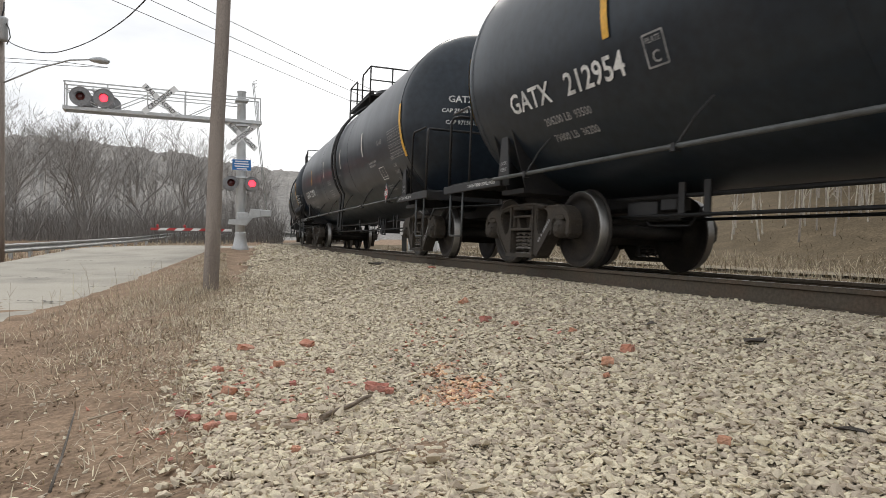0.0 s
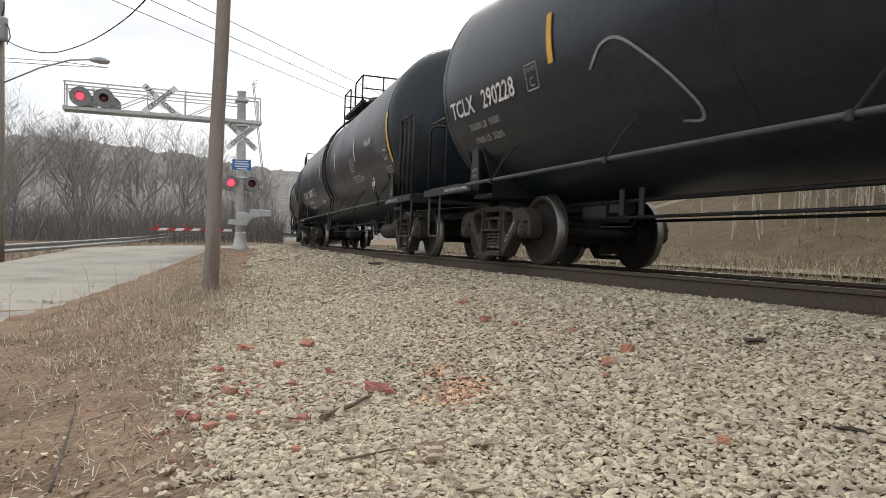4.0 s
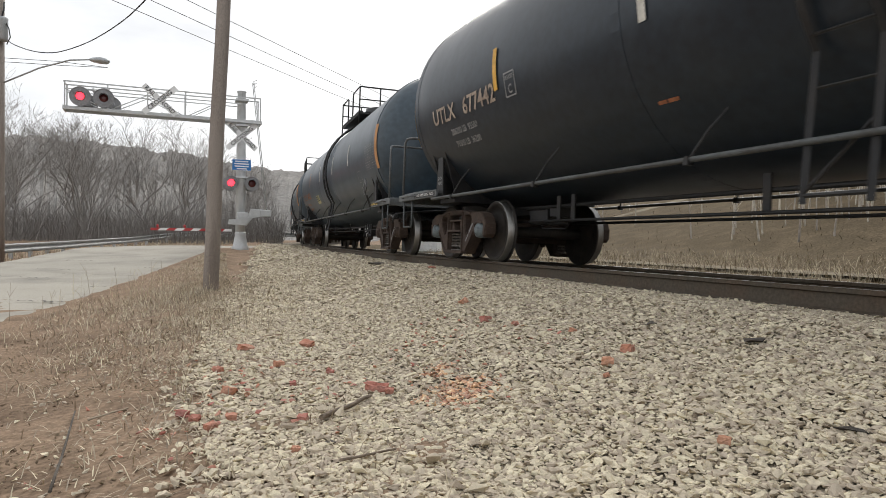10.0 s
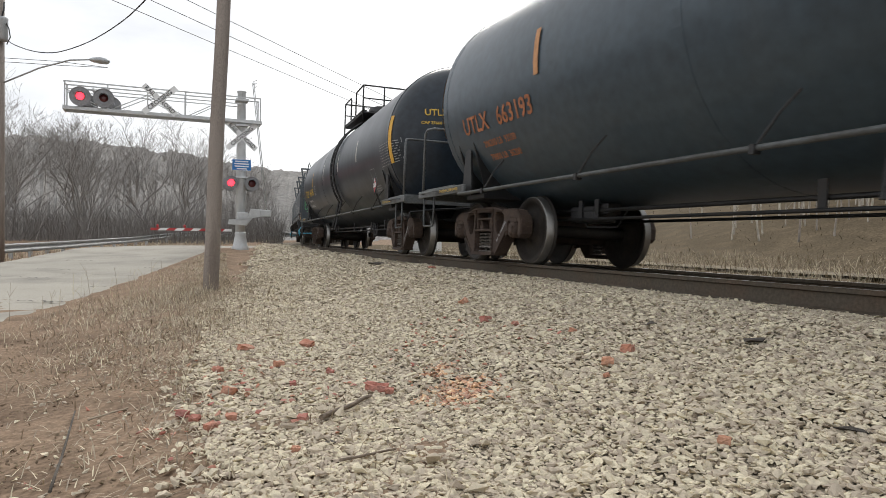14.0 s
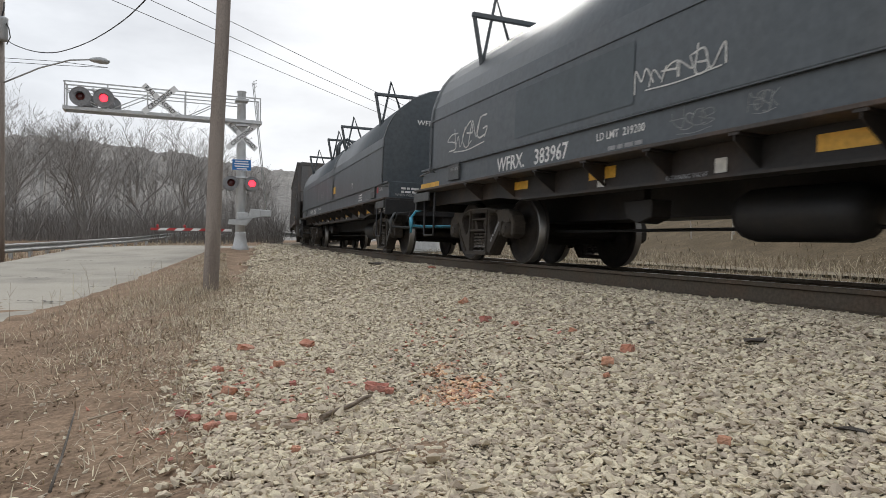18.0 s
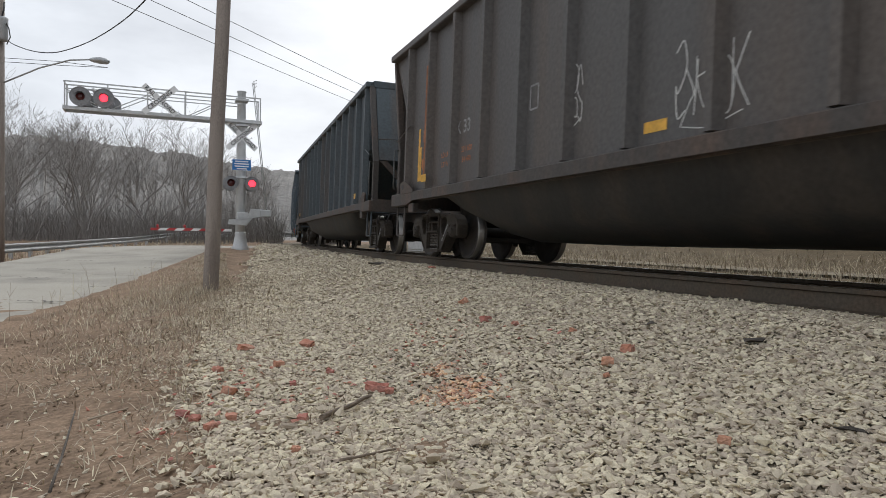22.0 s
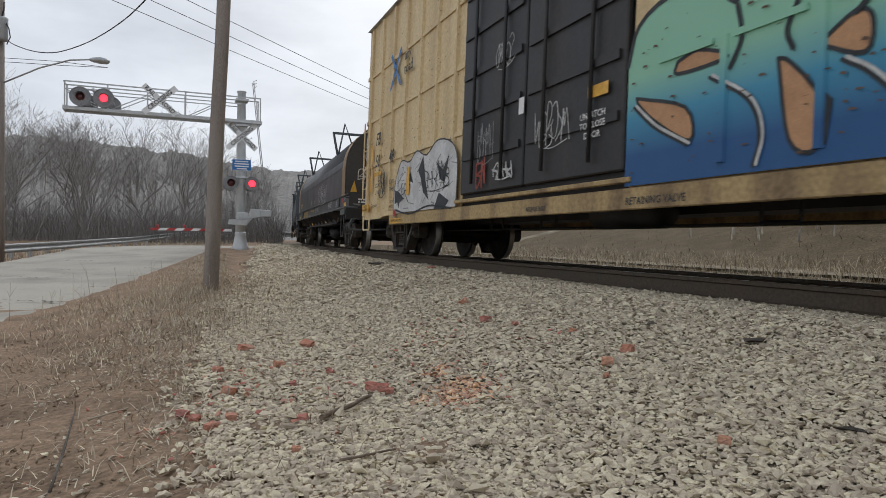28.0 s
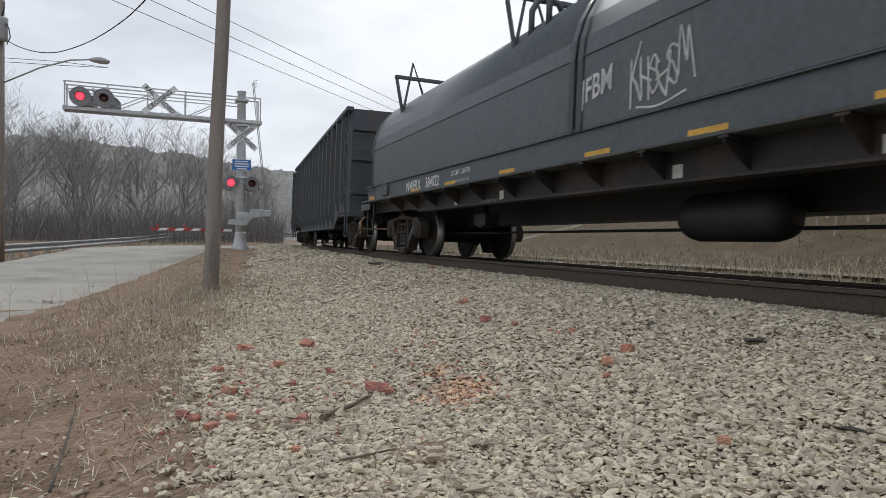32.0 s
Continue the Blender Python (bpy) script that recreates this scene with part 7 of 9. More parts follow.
def blades(name, P, ln, wd, flat, rng, material, label, category="grass"):
    """Grass: one bent blade of two quads at each place."""
    n = len(P)
    P = np.asarray(P)
    z = ground_z(P[:, 0], P[:, 1])
    a = rng.uniform(0, 2 * math.pi, n)
    L = ln * rng.uniform(0.4, 1.3, n)
    f = np.clip(flat + rng.normal(0, 0.25, n), 0.02, 0.98)
    dx, dy = np.cos(a) * f * L, np.sin(a) * f * L
    dz = np.sqrt(1 - f ** 2) * L
    px, py = -np.sin(a) * wd, np.cos(a) * wd
    base = np.stack([P[:, 0], P[:, 1], z + 0.004], 1)
    side = np.stack([px, py, np.zeros(n)], 1)
    mid = base + np.stack([dx * 0.45, dy * 0.45, dz * 0.62], 1)
    tip = base + np.stack([dx, dy, dz * 0.85], 1)
    V = np.stack([base - side, base + side, mid - side * 0.8, mid + side * 0.8, tip], 1).reshape(-1, 3)
    k = np.arange(n)[:, None] * 5
    q = np.concatenate([k + [0, 1, 3], k + [0, 3, 2], k + [2, 3, 4]], 0)
    me = bpy.data.meshes.new(name)
    me.vertices.add(len(V))
    me.vertices.foreach_set("co", V.ravel())
    me.loops.add(len(q) * 3)
    me.loops.foreach_set("vertex_index", q.ravel().astype(np.int32))
    me.polygons.add(len(q))
    me.polygons.foreach_set("loop_start", np.arange(0, len(q) * 3, 3, dtype=np.int32))
    me.materials.append(material)
    me.update(calc_edges=True)
    return tagged(new(name, me), label, category, kind="stuff")


def grasses():
    rng = np.random.default_rng(21)
    # flattened dead grass on the soil between ballast and road
    S, D = rng.uniform(1, 26, 60000), 4.35 + rng.gamma(1.4, 0.45, 60000)
    P = np.array([on_track(s, d)[:2] for s, d in zip(S[:46000], D[:46000])])
    ok = (P[:, 0] > road_right(P[:, 1]) + 0.35) & (P[:, 1] > 1.0)
    clump = np.array([noise.noise((x * 1.3, y * 1.3, 5.0)) for x, y in P])
    ok &= clump > rng.normal(-0.16, 0.28, len(P))
    ok &= np.array([not ballast_edge(x, y, d) or u < 0.12 for (x, y), d, u in zip(P, D, rng.random(len(P)))])
    blades("dead_grass", P[ok], 0.1, 0.0026, 0.93, rng, M_STRAW, "flattened dead grass and litter on the soil")
    P = np.stack([rng.normal(-3.9, 1.0, 5200), rng.normal(10.2, 1.5, 5200)], 1)
    P = P[P[:, 0] > road_right(P[:, 1]) + 0.5]
    blades("grass_clump", P, 0.17, 0.0032, 0.86, rng, M_STRAW, "tall dead grass round the foot of the pole")
    P = np.stack([rng.normal(-2.4, 0.55, 2600), rng.normal(6.6, 1.2, 2600)], 1)
    blades("grass_clump", P, 0.12, 0.003, 0.88, rng, M_STRAW, "short dead grass on the shoulder")
    P = np.array([on_track(s, -d)[:2] for s, d in zip(rng.uniform(-16, 48, 21000), rng.uniform(4.6, 11.0, 21000))])
    blades("tall_dead_grass", P, 0.42, 0.0055, 0.72, rng, M_FARGRASS, "pale dead grass beyond the track")
    P = np.array([on_track(s, -d)[:2] for s, d in zip(rng.uniform(-18, 50, 16000), rng.uniform(10, 34, 16000))])
    blades("bank_grass", P, 0.24, 0.009, 0.93, rng, mat("bank_grass", (0.17, 0.13, 0.086), 0.95, vary=0.25, bump=0.0, rand=0.3, spec=0.05), "brown dead grass on the bank")
    rg = np.random.default_rng(5)
    P = np.stack([rg.uniform(-26, -17, 9000), rg.uniform(22, 70, 9000)], 1)
    blades("verge_grass", P, 0.35, 0.01, 0.6, rg, M_STRAW, "dead grass under the guard rail")


def bricks():
    spots = [(-1.5, 5.09, 0.14), (-1.07, 5.29, 0.12), (-1.08, 4.42, 0.075), (-0.7, 4.19, 0.055), (-0.36, 3.69, 0.15), (-0.63, 3.04, 0.055), (-0.56, 2.58, 0.04), (-1.24, 3.2, 0.065), (-1.14, 3.09, 0.06), (-1.01, 2.92, 0.06),
             (-0.96, 3.05, 0.055), (-1.14, 3.58, 0.08), (-1.41, 4.21, 0.06), (-0.85, 3.82, 0.045), (0.34, 5.24, 0.09), (0.54, 4.92, 0.06), (1.05, 3.75, 0.085), (0.88, 3.53, 0.075), (0.99, 2.32, 0.05), (0.87, 4.43, 0.05),
             (0.82, 3.31, 0.035), (-0.28, 3.62, 0.055), (-0.17, 10.68, 0.12), (0.2, 6.33, 0.1)]
    rng = random.Random(4)
    for x, y, l in spots:
        bm = bmesh.new()
        w = l * rng.uniform(0.5, 0.75)
        h = min(0.045, l * 0.5)
        l *= 0.8
        box(bm, (0, 0, 0), (l, w, h))
        bmesh.ops.subdivide_edges(bm, edges=bm.edges[:], cuts=2, use_grid_fill=True)
        for v in bm.verts:
            v.co += Vector((rng.gauss(0, 1), rng.gauss(0, 1), rng.gauss(0, 1))) * l * 0.05
            if rng.random() < 0.15:
                v.co *= 0.9
        ob = part("brick", bm, M_BRICK, at=pose(x, y, gz(x, y) + h * 0.3 + 0.018, rng.gauss(0, 10), rng.gauss(0, 10), rng.uniform(-40, 60)))
        tagged(ob, "broken red brick lying on the ballast", "brick", "bricks on the ballast")
    r2 = np.random.default_rng(17)
    c = np.array([(-1.1, 3.5), (-1.15, 3.1), (-0.55, 3.8), (-0.1, 5.0), (-1.35, 4.3), (0.3, 4.2)])[r2.integers(0, 6, 190)]
    x, y = c[:, 0] + r2.normal(0, 0.3, 190), c[:, 1] + r2.normal(0, 0.4, 190)
    z = ground_z(x, y)
    pts = (x, y, z + 0.024, r2.uniform(0.006, 0.019, 190))
    ob = new("brick_crumbs", stones("brick_crumbs", pts, r2, [stone_shape(k) for k in range(6)], M_BRICK))
    tagged(ob, "small crumbs of red brick among the stones", "brick crumbs", kind="stuff")


M_STICK = mat("dry_stick_bark", (0.2, 0.155, 0.115), 0.9, vary=0.3, scale=20, fine=90, bump=0.3)


def litter():
    def stick(name, p, q, r, material, label, seed):
        rng = random.Random(seed)
        bm = bmesh.new()
        a, b = Vector(p), Vector(q)
        pts = [a.lerp(b, t) + Vector((0, 0, gz(*(a.lerp(b, t)).xy) + 0.03)) + Vector((rng.gauss(0, r * 0.35), rng.gauss(0, r * 0.35), rng.gauss(0, r * 0.2))) for t in np.linspace(0, 1, 7)]
        tube(bm, pts, r, 7, r * 0.7)
        tagged(part(name, bm, material), label, "stick")
    stick("stick", (-0.55, 3.03, 0), (-0.37, 3.48, 0), 0.013, M_STICK, "grey weathered stick lying on the stones", 1)
    stick("twig", (-0.37, 2.43, 0), (-0.17, 2.57, 0), 0.006, M_STICK, "thin dark twig lying on the stones", 2)
    stick("weed_stem", (-1.38, 2.35, 0), (-1.93, 3.52, 0), 0.006, M_TIE, "long thin dead stem lying on the soil", 3)
    stick("twig", (-1.75, 3.3, 0), (-1.62, 3.45, 0), 0.006, M_STRAW, "short pale twig on the soil", 4)
    rng = random.Random(9)
    for x, y, l, m, lab in ((-0.45, 2.7, 0.05, M_TIE, "dark round cinder among the stones"), (1.38, 4.37, 0.09, M_TIE, "dark piece of scrap on the ballast"), (1.71, 3.59, 0.11, M_TIE, "dark piece of scrap on the ballast"), (1.41, 2.28, 0.07, M_TRUCK, "dark angular rock among the stones"), (-1.2, 12.3, 0.22, M_TIE, "dark clump of cinders on the ballast")):
        V, Fc = stone_shape(40 + int(l * 300))
        me = raw("scrap", (V * np.array((l * 0.8, l * 0.6, l * 0.32))).tolist(), [tuple(f) for f in Fc.tolist()], m)
        tagged(part("scrap", me, m, at=pose(x, y, gz(x, y) + l * 0.2, 0, 0, rng.uniform(0, 180))), lab, "debris")


def across():
    """What lies beyond the track: a white cabinet, old rails in the grass, a gravel lane."""
    x, y = -0.93, 34.0
    root = thing("relay_cabinet", "white steel trackside cabinet on a low base", "cabinet", pose(x, y, gz(x, y), 0, 0, -14))
    bm = bmesh.new()
    box(bm, (0, 0, 0.78), (1.55, 0.9, 1.3))
    part("case", bevelled(bm, 0.02), M_SIGNW, root)
    bm = bmesh.new()
    box(bm, (0, 0, 1.46), (1.65, 1.0, 0.06))
    part("roof", bevelled(bm, 0.01), M_SIGNW, root)
    bm = bmesh.new()
    box(bm, (0, 0, 0.06), (1.6, 0.95, 0.14))
    part("base", bm, M_CONC, root)
    for sx in (-0.38, 0.38):
        bm = bmesh.new()
        box(bm, (sx, -0.46, 0.8), (0.7, 0.02, 1.15))
        part("door", bevelled(bm, 0.006), M_SIGNW, root)
    x, y = -2.0, 34.4
    bm = bmesh.new()
    box(bm, (0, 0, 0.45), (0.25, 0.2, 0.9))
    box(bm, (0, 0, 0.92), (0.3, 0.25, 0.06))
    tagged(part("junction_box", bevelled(bm, 0.01), M_GREYS, at=pose(x, y, gz(x, y))), "small grey junction box on a stub post", "box")
    for s0, s1, d0, d1, h in ((-6, 11.5, 3.3, 3.6, 0.0), (-9, 8.0, 3.9, 3.8, 0.02), (-4, 5, 4.3, 4.1, 0.02)):
        bm = bmesh.new()
        pts = []
        for t in np.linspace(0, 1, 12):
            a, b, _ = on_track(s0 + (s1 - s0) * t, -(d0 + (d1 - d0) * t))
            pts.append((a, b, gz(a, b) + 0.07 + h))
        tube(bm, pts, 0.06, 6)
        tagged(part("old_rail", bm, M_RUST), "rusty discarded rail lying in dead grass", "rail", "discarded rails")
    me = strip("lane", -14, 60, [(-6.6, 0), (-7.6, 0), (-8.4, 0)], mat("gravel_lane", (0.24, 0.205, 0.15), 0.95, vary=0.3, scale=1.5, fine=25, bump=0.5, spec=0.05), 1.0)
    co = np.empty(len(me.vertices) * 3)
    me.vertices.foreach_get("co", co)
    co = co.reshape(-1, 3)
    co[:, 2] = ground_z(co[:, 0], co[:, 1]) + 0.12
    me.vertices.foreach_set("co", co.ravel())
    me.update()
    tagged(new("lane", me), "pale gravel lane below the bank", "lane", kind="structure")
    # a footpath climbing the bank
    vs = []
    S_row, D_row = [46, 45, 44, 42.4, 40, 38.6, 37], [-10, -11.4, -12.8, -15.3, -18.1, -22.4, -27]
    for t in np.linspace(0, 6, 37):
        sm, dm = np.interp(t, range(7), S_row), np.interp(t, range(7), D_row)
        w = 0.75 + 0.2 * noise.noise((t * 2.0, 0.0, 4.0))
        for k in (-1, 0, 1):
            vs.append(on_track(sm + k * w, dm)[:2])
    V = np.array(vs)
    Z = ground_z(V[:, 0], V[:, 1]) + np.tile([0.02, 0.15, 0.02], 37)
    fs = [(i * 3 + j, i * 3 + j + 1, i * 3 + j + 4, i * 3 + j + 3) for i in range(36) for j in range(2)]
    me = raw("footpath", [(a, b, c) for (a, b), c in zip(V.tolist(), Z.tolist())], fs, MATS["gravel_lane"], True)
    tagged(new("footpath", me), "pale dirt path climbing the brown bank", "path", kind="structure")


grade_signal()
guard_rail()
lamp_pole()
cables()
trees()
brush()
grasses()
bricks()
litter()
across()


# ---- lettering, tapes, notices and graffiti on the cars ----
def ribbon(car, name, pts, width, surf, material, closed=False):
    """A painted stroke of even width along a path of (x, v), with rounded joints."""
    P = [Vector(p) for p in pts]
    vs, fs = [], []
    h = width / 2
    for a, b in zip(P, P[1:] + (P[:1] if closed else [])):
        d = b - a
        if d.length < 1e-6:
            continue
        n = Vector((-d.y, d.x)).normalized() * h
        k = len(vs)
        for q in (a + n, b + n, b - n, a - n):
            vs.append(surf(q.x, q.y))
        fs.append((k, k + 1, k + 2, k + 3))
    for p in P:
        k = len(vs)
        for j in range(8):
            a = j * math.pi / 4
            vs.append(surf(p.x + h * math.cos(a), p.y + h * math.sin(a)))
        fs.append(tuple(range(k, k + 8)))
    return part(name, raw(name, vs, fs, material), material, car)


def smooth_path(pts, n=6):
    """Points along a rounded curve through a few given ones."""
    P = [Vector(p) for p in pts]
    P = [P[0] * 2 - P[1]] + P + [P[-1] * 2 - P[-2]]
    out = []
    for a, b, c, d in zip(P, P[1:], P[2:], P[3:]):
        for i in range(n):
            t = i / n
            out.append(0.5 * ((2 * b) + (c - a) * t + (2 * a - 5 * b + 4 * c - d) * t * t + (3 * b - a - 3 * c + d) * t ** 3))
    return out + [P[-2]]


GLYPHS = (
    (((0, -0.5), (0.1, 0.45), (0.3, 0.5), (0.75, 0.0), (0.8, -0.5)), ((0.05, -0.05), (0.85, 0.05))),
    (((0.75, 0.4), (0.3, 0.5), (0.1, 0.2), (0.45, 0.0), (0.8, -0.2), (0.45, -0.5), (0.0, -0.35)),),
    (((0.05, 0.5), (0.1, -0.5)), ((0.8, 0.5), (0.15, 0.02), (0.4, -0.1), (0.9, -0.55))),
    (((0.15, -0.5), (0.1, 0.5), (0.6, 0.45), (0.65, 0.15), (0.15, 0.02), (0.75, -0.1), (0.7, -0.45), (0.1, -0.5)),),
    (((0.0, 0.45), (0.3, -0.5), (0.5, 0.15), (0.7, -0.5), (1.0, 0.55)),),
    (((0.8, 0.45), (0.3, 0.48), (0.05, 0.0), (0.3, -0.5), (0.8, -0.4)), ((0.5, -0.05), (0.85, 0.0), (0.8, -0.4))),
    (((0.1, -0.5), (0.15, 0.5), (0.65, -0.45), (0.75, 0.5)),),
    (((0.1, 0.5), (0.12, -0.5)), ((0.7, 0.5), (0.72, -0.5)), ((0.0, -0.05), (0.85, 0.08))),
)


def scrawl(car, x, w, h, surf, material, seed, width=0.03, loops=5, name="scrawl"):
    """A quick sprayed tag: slanting strokes, hooks and loops that mean nothing, each mark lapping the next."""
    rng = random.Random(seed)
    step = w / loops
    last = None
    for k in range(loops):
        a = x - w / 2 + step * k
        sc, up, slant = h * rng.uniform(0.75, 1.15), rng.uniform(-0.12, 0.12) * h, rng.uniform(0.1, 0.3)
        kind = rng.choice([q for q in range(len(GLYPHS)) if q != last])
        last = kind
        fx, fy = rng.choice((-1, 1)), rng.choice((-1, -1, 1))
        for line in GLYPHS[kind]:
            pts = [(a + ((u - 0.4) * fx * 1.55 + 0.4 + v * slant + rng.gauss(0, 0.1)) * step, (v * fy + rng.gauss(0, 0.09)) * sc + up) for u, v in line]
            ribbon(car, name, smooth_path(pts, 5) if len(pts) > 2 else pts, width * rng.uniform(0.55, 0.8), surf, material)
    if loops > 3:
        flick = [(x - w * 0.4, -h * 0.62), (x, -h * 0.7), (x + w * 0.45, -h * 0.55)]
        ribbon(car, name, smooth_path(flick, 6), width * 0.5, surf, material)


def number(car, mark, digits, xl, xr, z, h, surf, m1, m2=None):
    """A reporting mark and its number between two places."""
    c1, c2 = LETTERS[mark][0], LETTERS[digits][0]
    w1, w2 = np.ptp(c1[:, 0]), np.ptp(c2[:, 0])
    k = (xr - xl) / ((w1 + w2) * 1.16)
    words(car, mark, xl + w1 * k / 2, h, surf, m1, "reporting_mark", k / h)
    words(car, digits, xr - w2 * k / 2, h, surf, m2 or m1, "car_number", k / h)


def hazard_placard(car, x, z, y=-1.62, full=True, r=0.185):
    p = diamond(car, x, y, z, r, M_RED if full else M_GREYS, "placard", "red flammable placard" if full else "blank grey flip placard")
    bar(car, "placard_post", [(x, y + 0.03, z - r * 0.9), (x, -1.5, 1.0)], 0.02, M_BLACK, 5)
    if full:
        s = on_plane(y - 0.022, z)
        patch(p, "number_strip", x, r * 1.15, r * 0.5, on_plane(y - 0.021, z), M_SIGNW, 1)
        words(p, "1267", x, r * 0.36, on_plane(y - 0.025, z), M_SIGNK, "un_number", 0.8)
        words(p, "3", x, r * 0.24, on_plane(y - 0.025, z - r * 0.62), M_SIGNW, "class_number")
        vs = [(x - r * 0.22, r * 0.42), (x + r * 0.22, r * 0.42), (x, r * 0.82)]
        part("flame_mark", raw("flame_mark", [s(a, b) for a, b in vs], [(0, 1, 2)], M_SIGNW), M_SIGNW, p)
    else:
        f = on_plane(y - 0.022, z)
        corners = [(x, r * 0.9), (x + r * 0.9, 0), (x, -r * 0.9), (x - r * 0.9, 0), (x, r * 0.9)]
        for q in [corners[k:k + 2] for k in range(4)]:
            ribbon(p, "placard_rim", q, 0.018, f, M_DIMW)
        for q in ([(x, r * 0.6), (x, -r * 0.6)], [(x - r * 0.5, r * 0.08), (x - r * 0.25, r * 0.26), (x + r * 0.25, r * 0.26), (x + r * 0.5, r * 0.08)], [(x - r * 0.28, -r * 0.42), (x + r * 0.28, -r * 0.42)]):
            ribbon(p, "placard_clip", q, 0.02, f, M_BLACK)


def dress_tank(car, kind, mark, digits, ink, ink2, limits, H, num=(-6.6, -4.4, 1.9), seed=0, placard=True, grid=(6.95, 2.15), stencil=(5.55, 1.68), h=0.24, spot=(6.66, 1.18)):
    T = lambda z: T_(car, z)
    xl, xr, z = num
    number(car, mark, digits, xl, xr, z, h, T(z), ink)
    for k, line in enumerate(limits):
        words(car, line, (xl + xr) / 2 - 0.05, 0.095, T(z - 0.27 - 0.17 * k), ink2, "load_limit", 0.95)
    if ink is not M_ORANGE:
        outline_box(car, xr + 0.42, 0.25, 0.28, T(z + 0.02), ink2, "plate_box", 0.009, mid=False)
        words(car, "PLATE", xr + 0.42, 0.05, T(z + 0.1), ink2, "plate_lettering")
        words(car, "C" if kind != "u" else "F", xr + 0.42, 0.11, T(z - 0.04), ink2, "plate_letter")
    gx, gzz = grid
    lines_of_print(car, gx, 1.0, 0.48, 9, T(gzz), M_DIMW, seed + 3, "data_panel", True)
    sx, sz = stencil
    outline_box(car, sx, 0.42 if kind != "b" else 0.26, 0.26 if kind != "b" else 0.18, T(sz), M_WHITE if kind != "u" else M_DIMW, e=0.008)
    lines_of_print(car, sx + 0.02, 0.55, 0.16, 3, T(sz - 0.28), M_DIMW, seed + 5)
    hazard_placard(car, *spot, full=placard)
    # a long plate with its inscription at the front saddle, and jacking marks
    for sg in (-1, 1):
        patch(car, "tread_notice", sg * (H + 0.45), 1.0, 0.075, on_plane(-1.494, 1.04), M_SIGNK if kind != "u" else M_GREYS, 1)
        words(car, "2 INCH TREAD COND. SHOES" if kind != "u" else "2 INCH HF COMP. SHOES", sg * (H + 0.45), 0.045, on_plane(-1.498, 1.04), M_WHITE if kind != "u" else M_YSTEN, "tread_lettering", 1.05)
        if kind != "u":
            words(car, "JACK", sg * H, 0.05, on_plane(-1.394, 1.28), M_DIMW, "jack_lettering")
            words(car, "HERE", sg * H, 0.05, on_plane(-1.394, 1.2), M_DIMW, "jack_lettering")


def tank_head_words(car, lines, material):
    """Words on the front head, low on the dish towards the camera's side."""
    R, cz, xc, dish = SHELLS[car.name]
    for k, (w, h) in enumerate(lines):
        co, fs = LETTERS[w]
        vs = []
        for a, b in co.tolist():
            y, z = -0.75 + a * h, 2.75 - 0.2 * k + b * h
            rr = min(math.hypot(y, z - cz) / R, 0.98)
            x = xc + dish * math.sqrt(1 - rr * rr) + 0.015
            vs.append((x, y, z))
        part("head_lettering", raw("head_lettering", vs, fs, material), material, car)


def T_(car, z, lift=0.01):
    return on_tank(SHELLS[car.name], z, lift)


for car, d, lim, hh in ((C[0], "212954", ("LD LMT", "LT WT"), 7.04), (C[1], "212971", ("LD LMT", "LT WT"), 7.05)):
    dress_tank(car, "a", "GATX", d, M_WHITE, M_DIMW, ("206200 LB  93500", "79800 LB  36200"), hh, seed=7, grid=(7.1, 2.1))
    words(car, "FRA-AIP", 5.88, 0.1, T_(car, 2.25), M_DIMW, "notice_lettering")
    lines_of_print(car, 5.0, 0.7, 0.14, 2, T_(car, 1.92), M_DIMW, 4)
    for k, w in enumerate(("EMPTY", "LOAD", "1/4 ADJ.", "BLOCK")):
        words(car, w, 6.62, 0.075, T_(car, 1.86 - 0.12 * k), M_DIMW, "adjust_lettering")
    lines_of_print(car, -0.9, 0.75, 0.16, 3, T_(car, 1.98), M_DIMW, 6)
    lines_of_print(car, -0.95, 0.8, 0.24, 4, T_(car, 1.68), M_DIMW, 7)
    tank_head_words(car, (("GATX", 0.12), ("CAP 25660 GAL", 0.07), ("CAP 97150 L", 0.07)), M_WHITE)
scrawl(C[1], 0.95, 0.5, 0.22, T_(C[1], 2.0), M_DIMW, 31, 0.018, 4)

dress_tank(C[2], "a", "TCLX", "290228", M_WHITE, M_DIMW, ("206200 LB  93500", "79800 LB  36200"), 6.97, num=(-7.3, -5.4, 2.1), seed=9, spot=(6.98, 1.36), grid=(6.9, 2.32), stencil=(5.85, 1.82))
patch(C[2], "yellow_notice", -0.72, 0.75, 0.62, T_(C[2], 2.64), M_YREF)
lines_of_print(C[2], -0.72, 0.6, 0.4, 5, T_(C[2], 2.64, 0.016), M_SIGNK, 12)
lines_of_print(C[2], -0.75, 0.62, 0.46, 7, T_(C[2], 2.06), M_WHITE, 13)
ribbon(C[2], "chalk_line", smooth_path([(-3.9, 0.12), (-3.65, 0.3), (-3.35, 0.26), (-2.95, -0.1), (-2.75, -0.45), (-2.8, -0.62), (-3.0, -0.6)]), 0.03, T_(C[2], 1.85), M_DIMW)
for w, z in (("AAR ST-465", 2.3), ("AAR ST-446", 2.14)):
    words(C[2], w, 5.64, 0.08, T_(C[2], z), M_WHITE, "notice_lettering")
words(C[2], "LIFT/PULL HERE", 6.94, 0.07, T_(C[2], 1.8), M_DIMW, "notice_lettering")
for k, w in enumerate(("EMPTY", "LOAD", "1/4 ADJ.", "BLOCK")):
    words(C[2], w, 7.6, 0.1, T_(C[2], 2.12 - 0.135 * k), M_WHITE, "adjust_lettering")
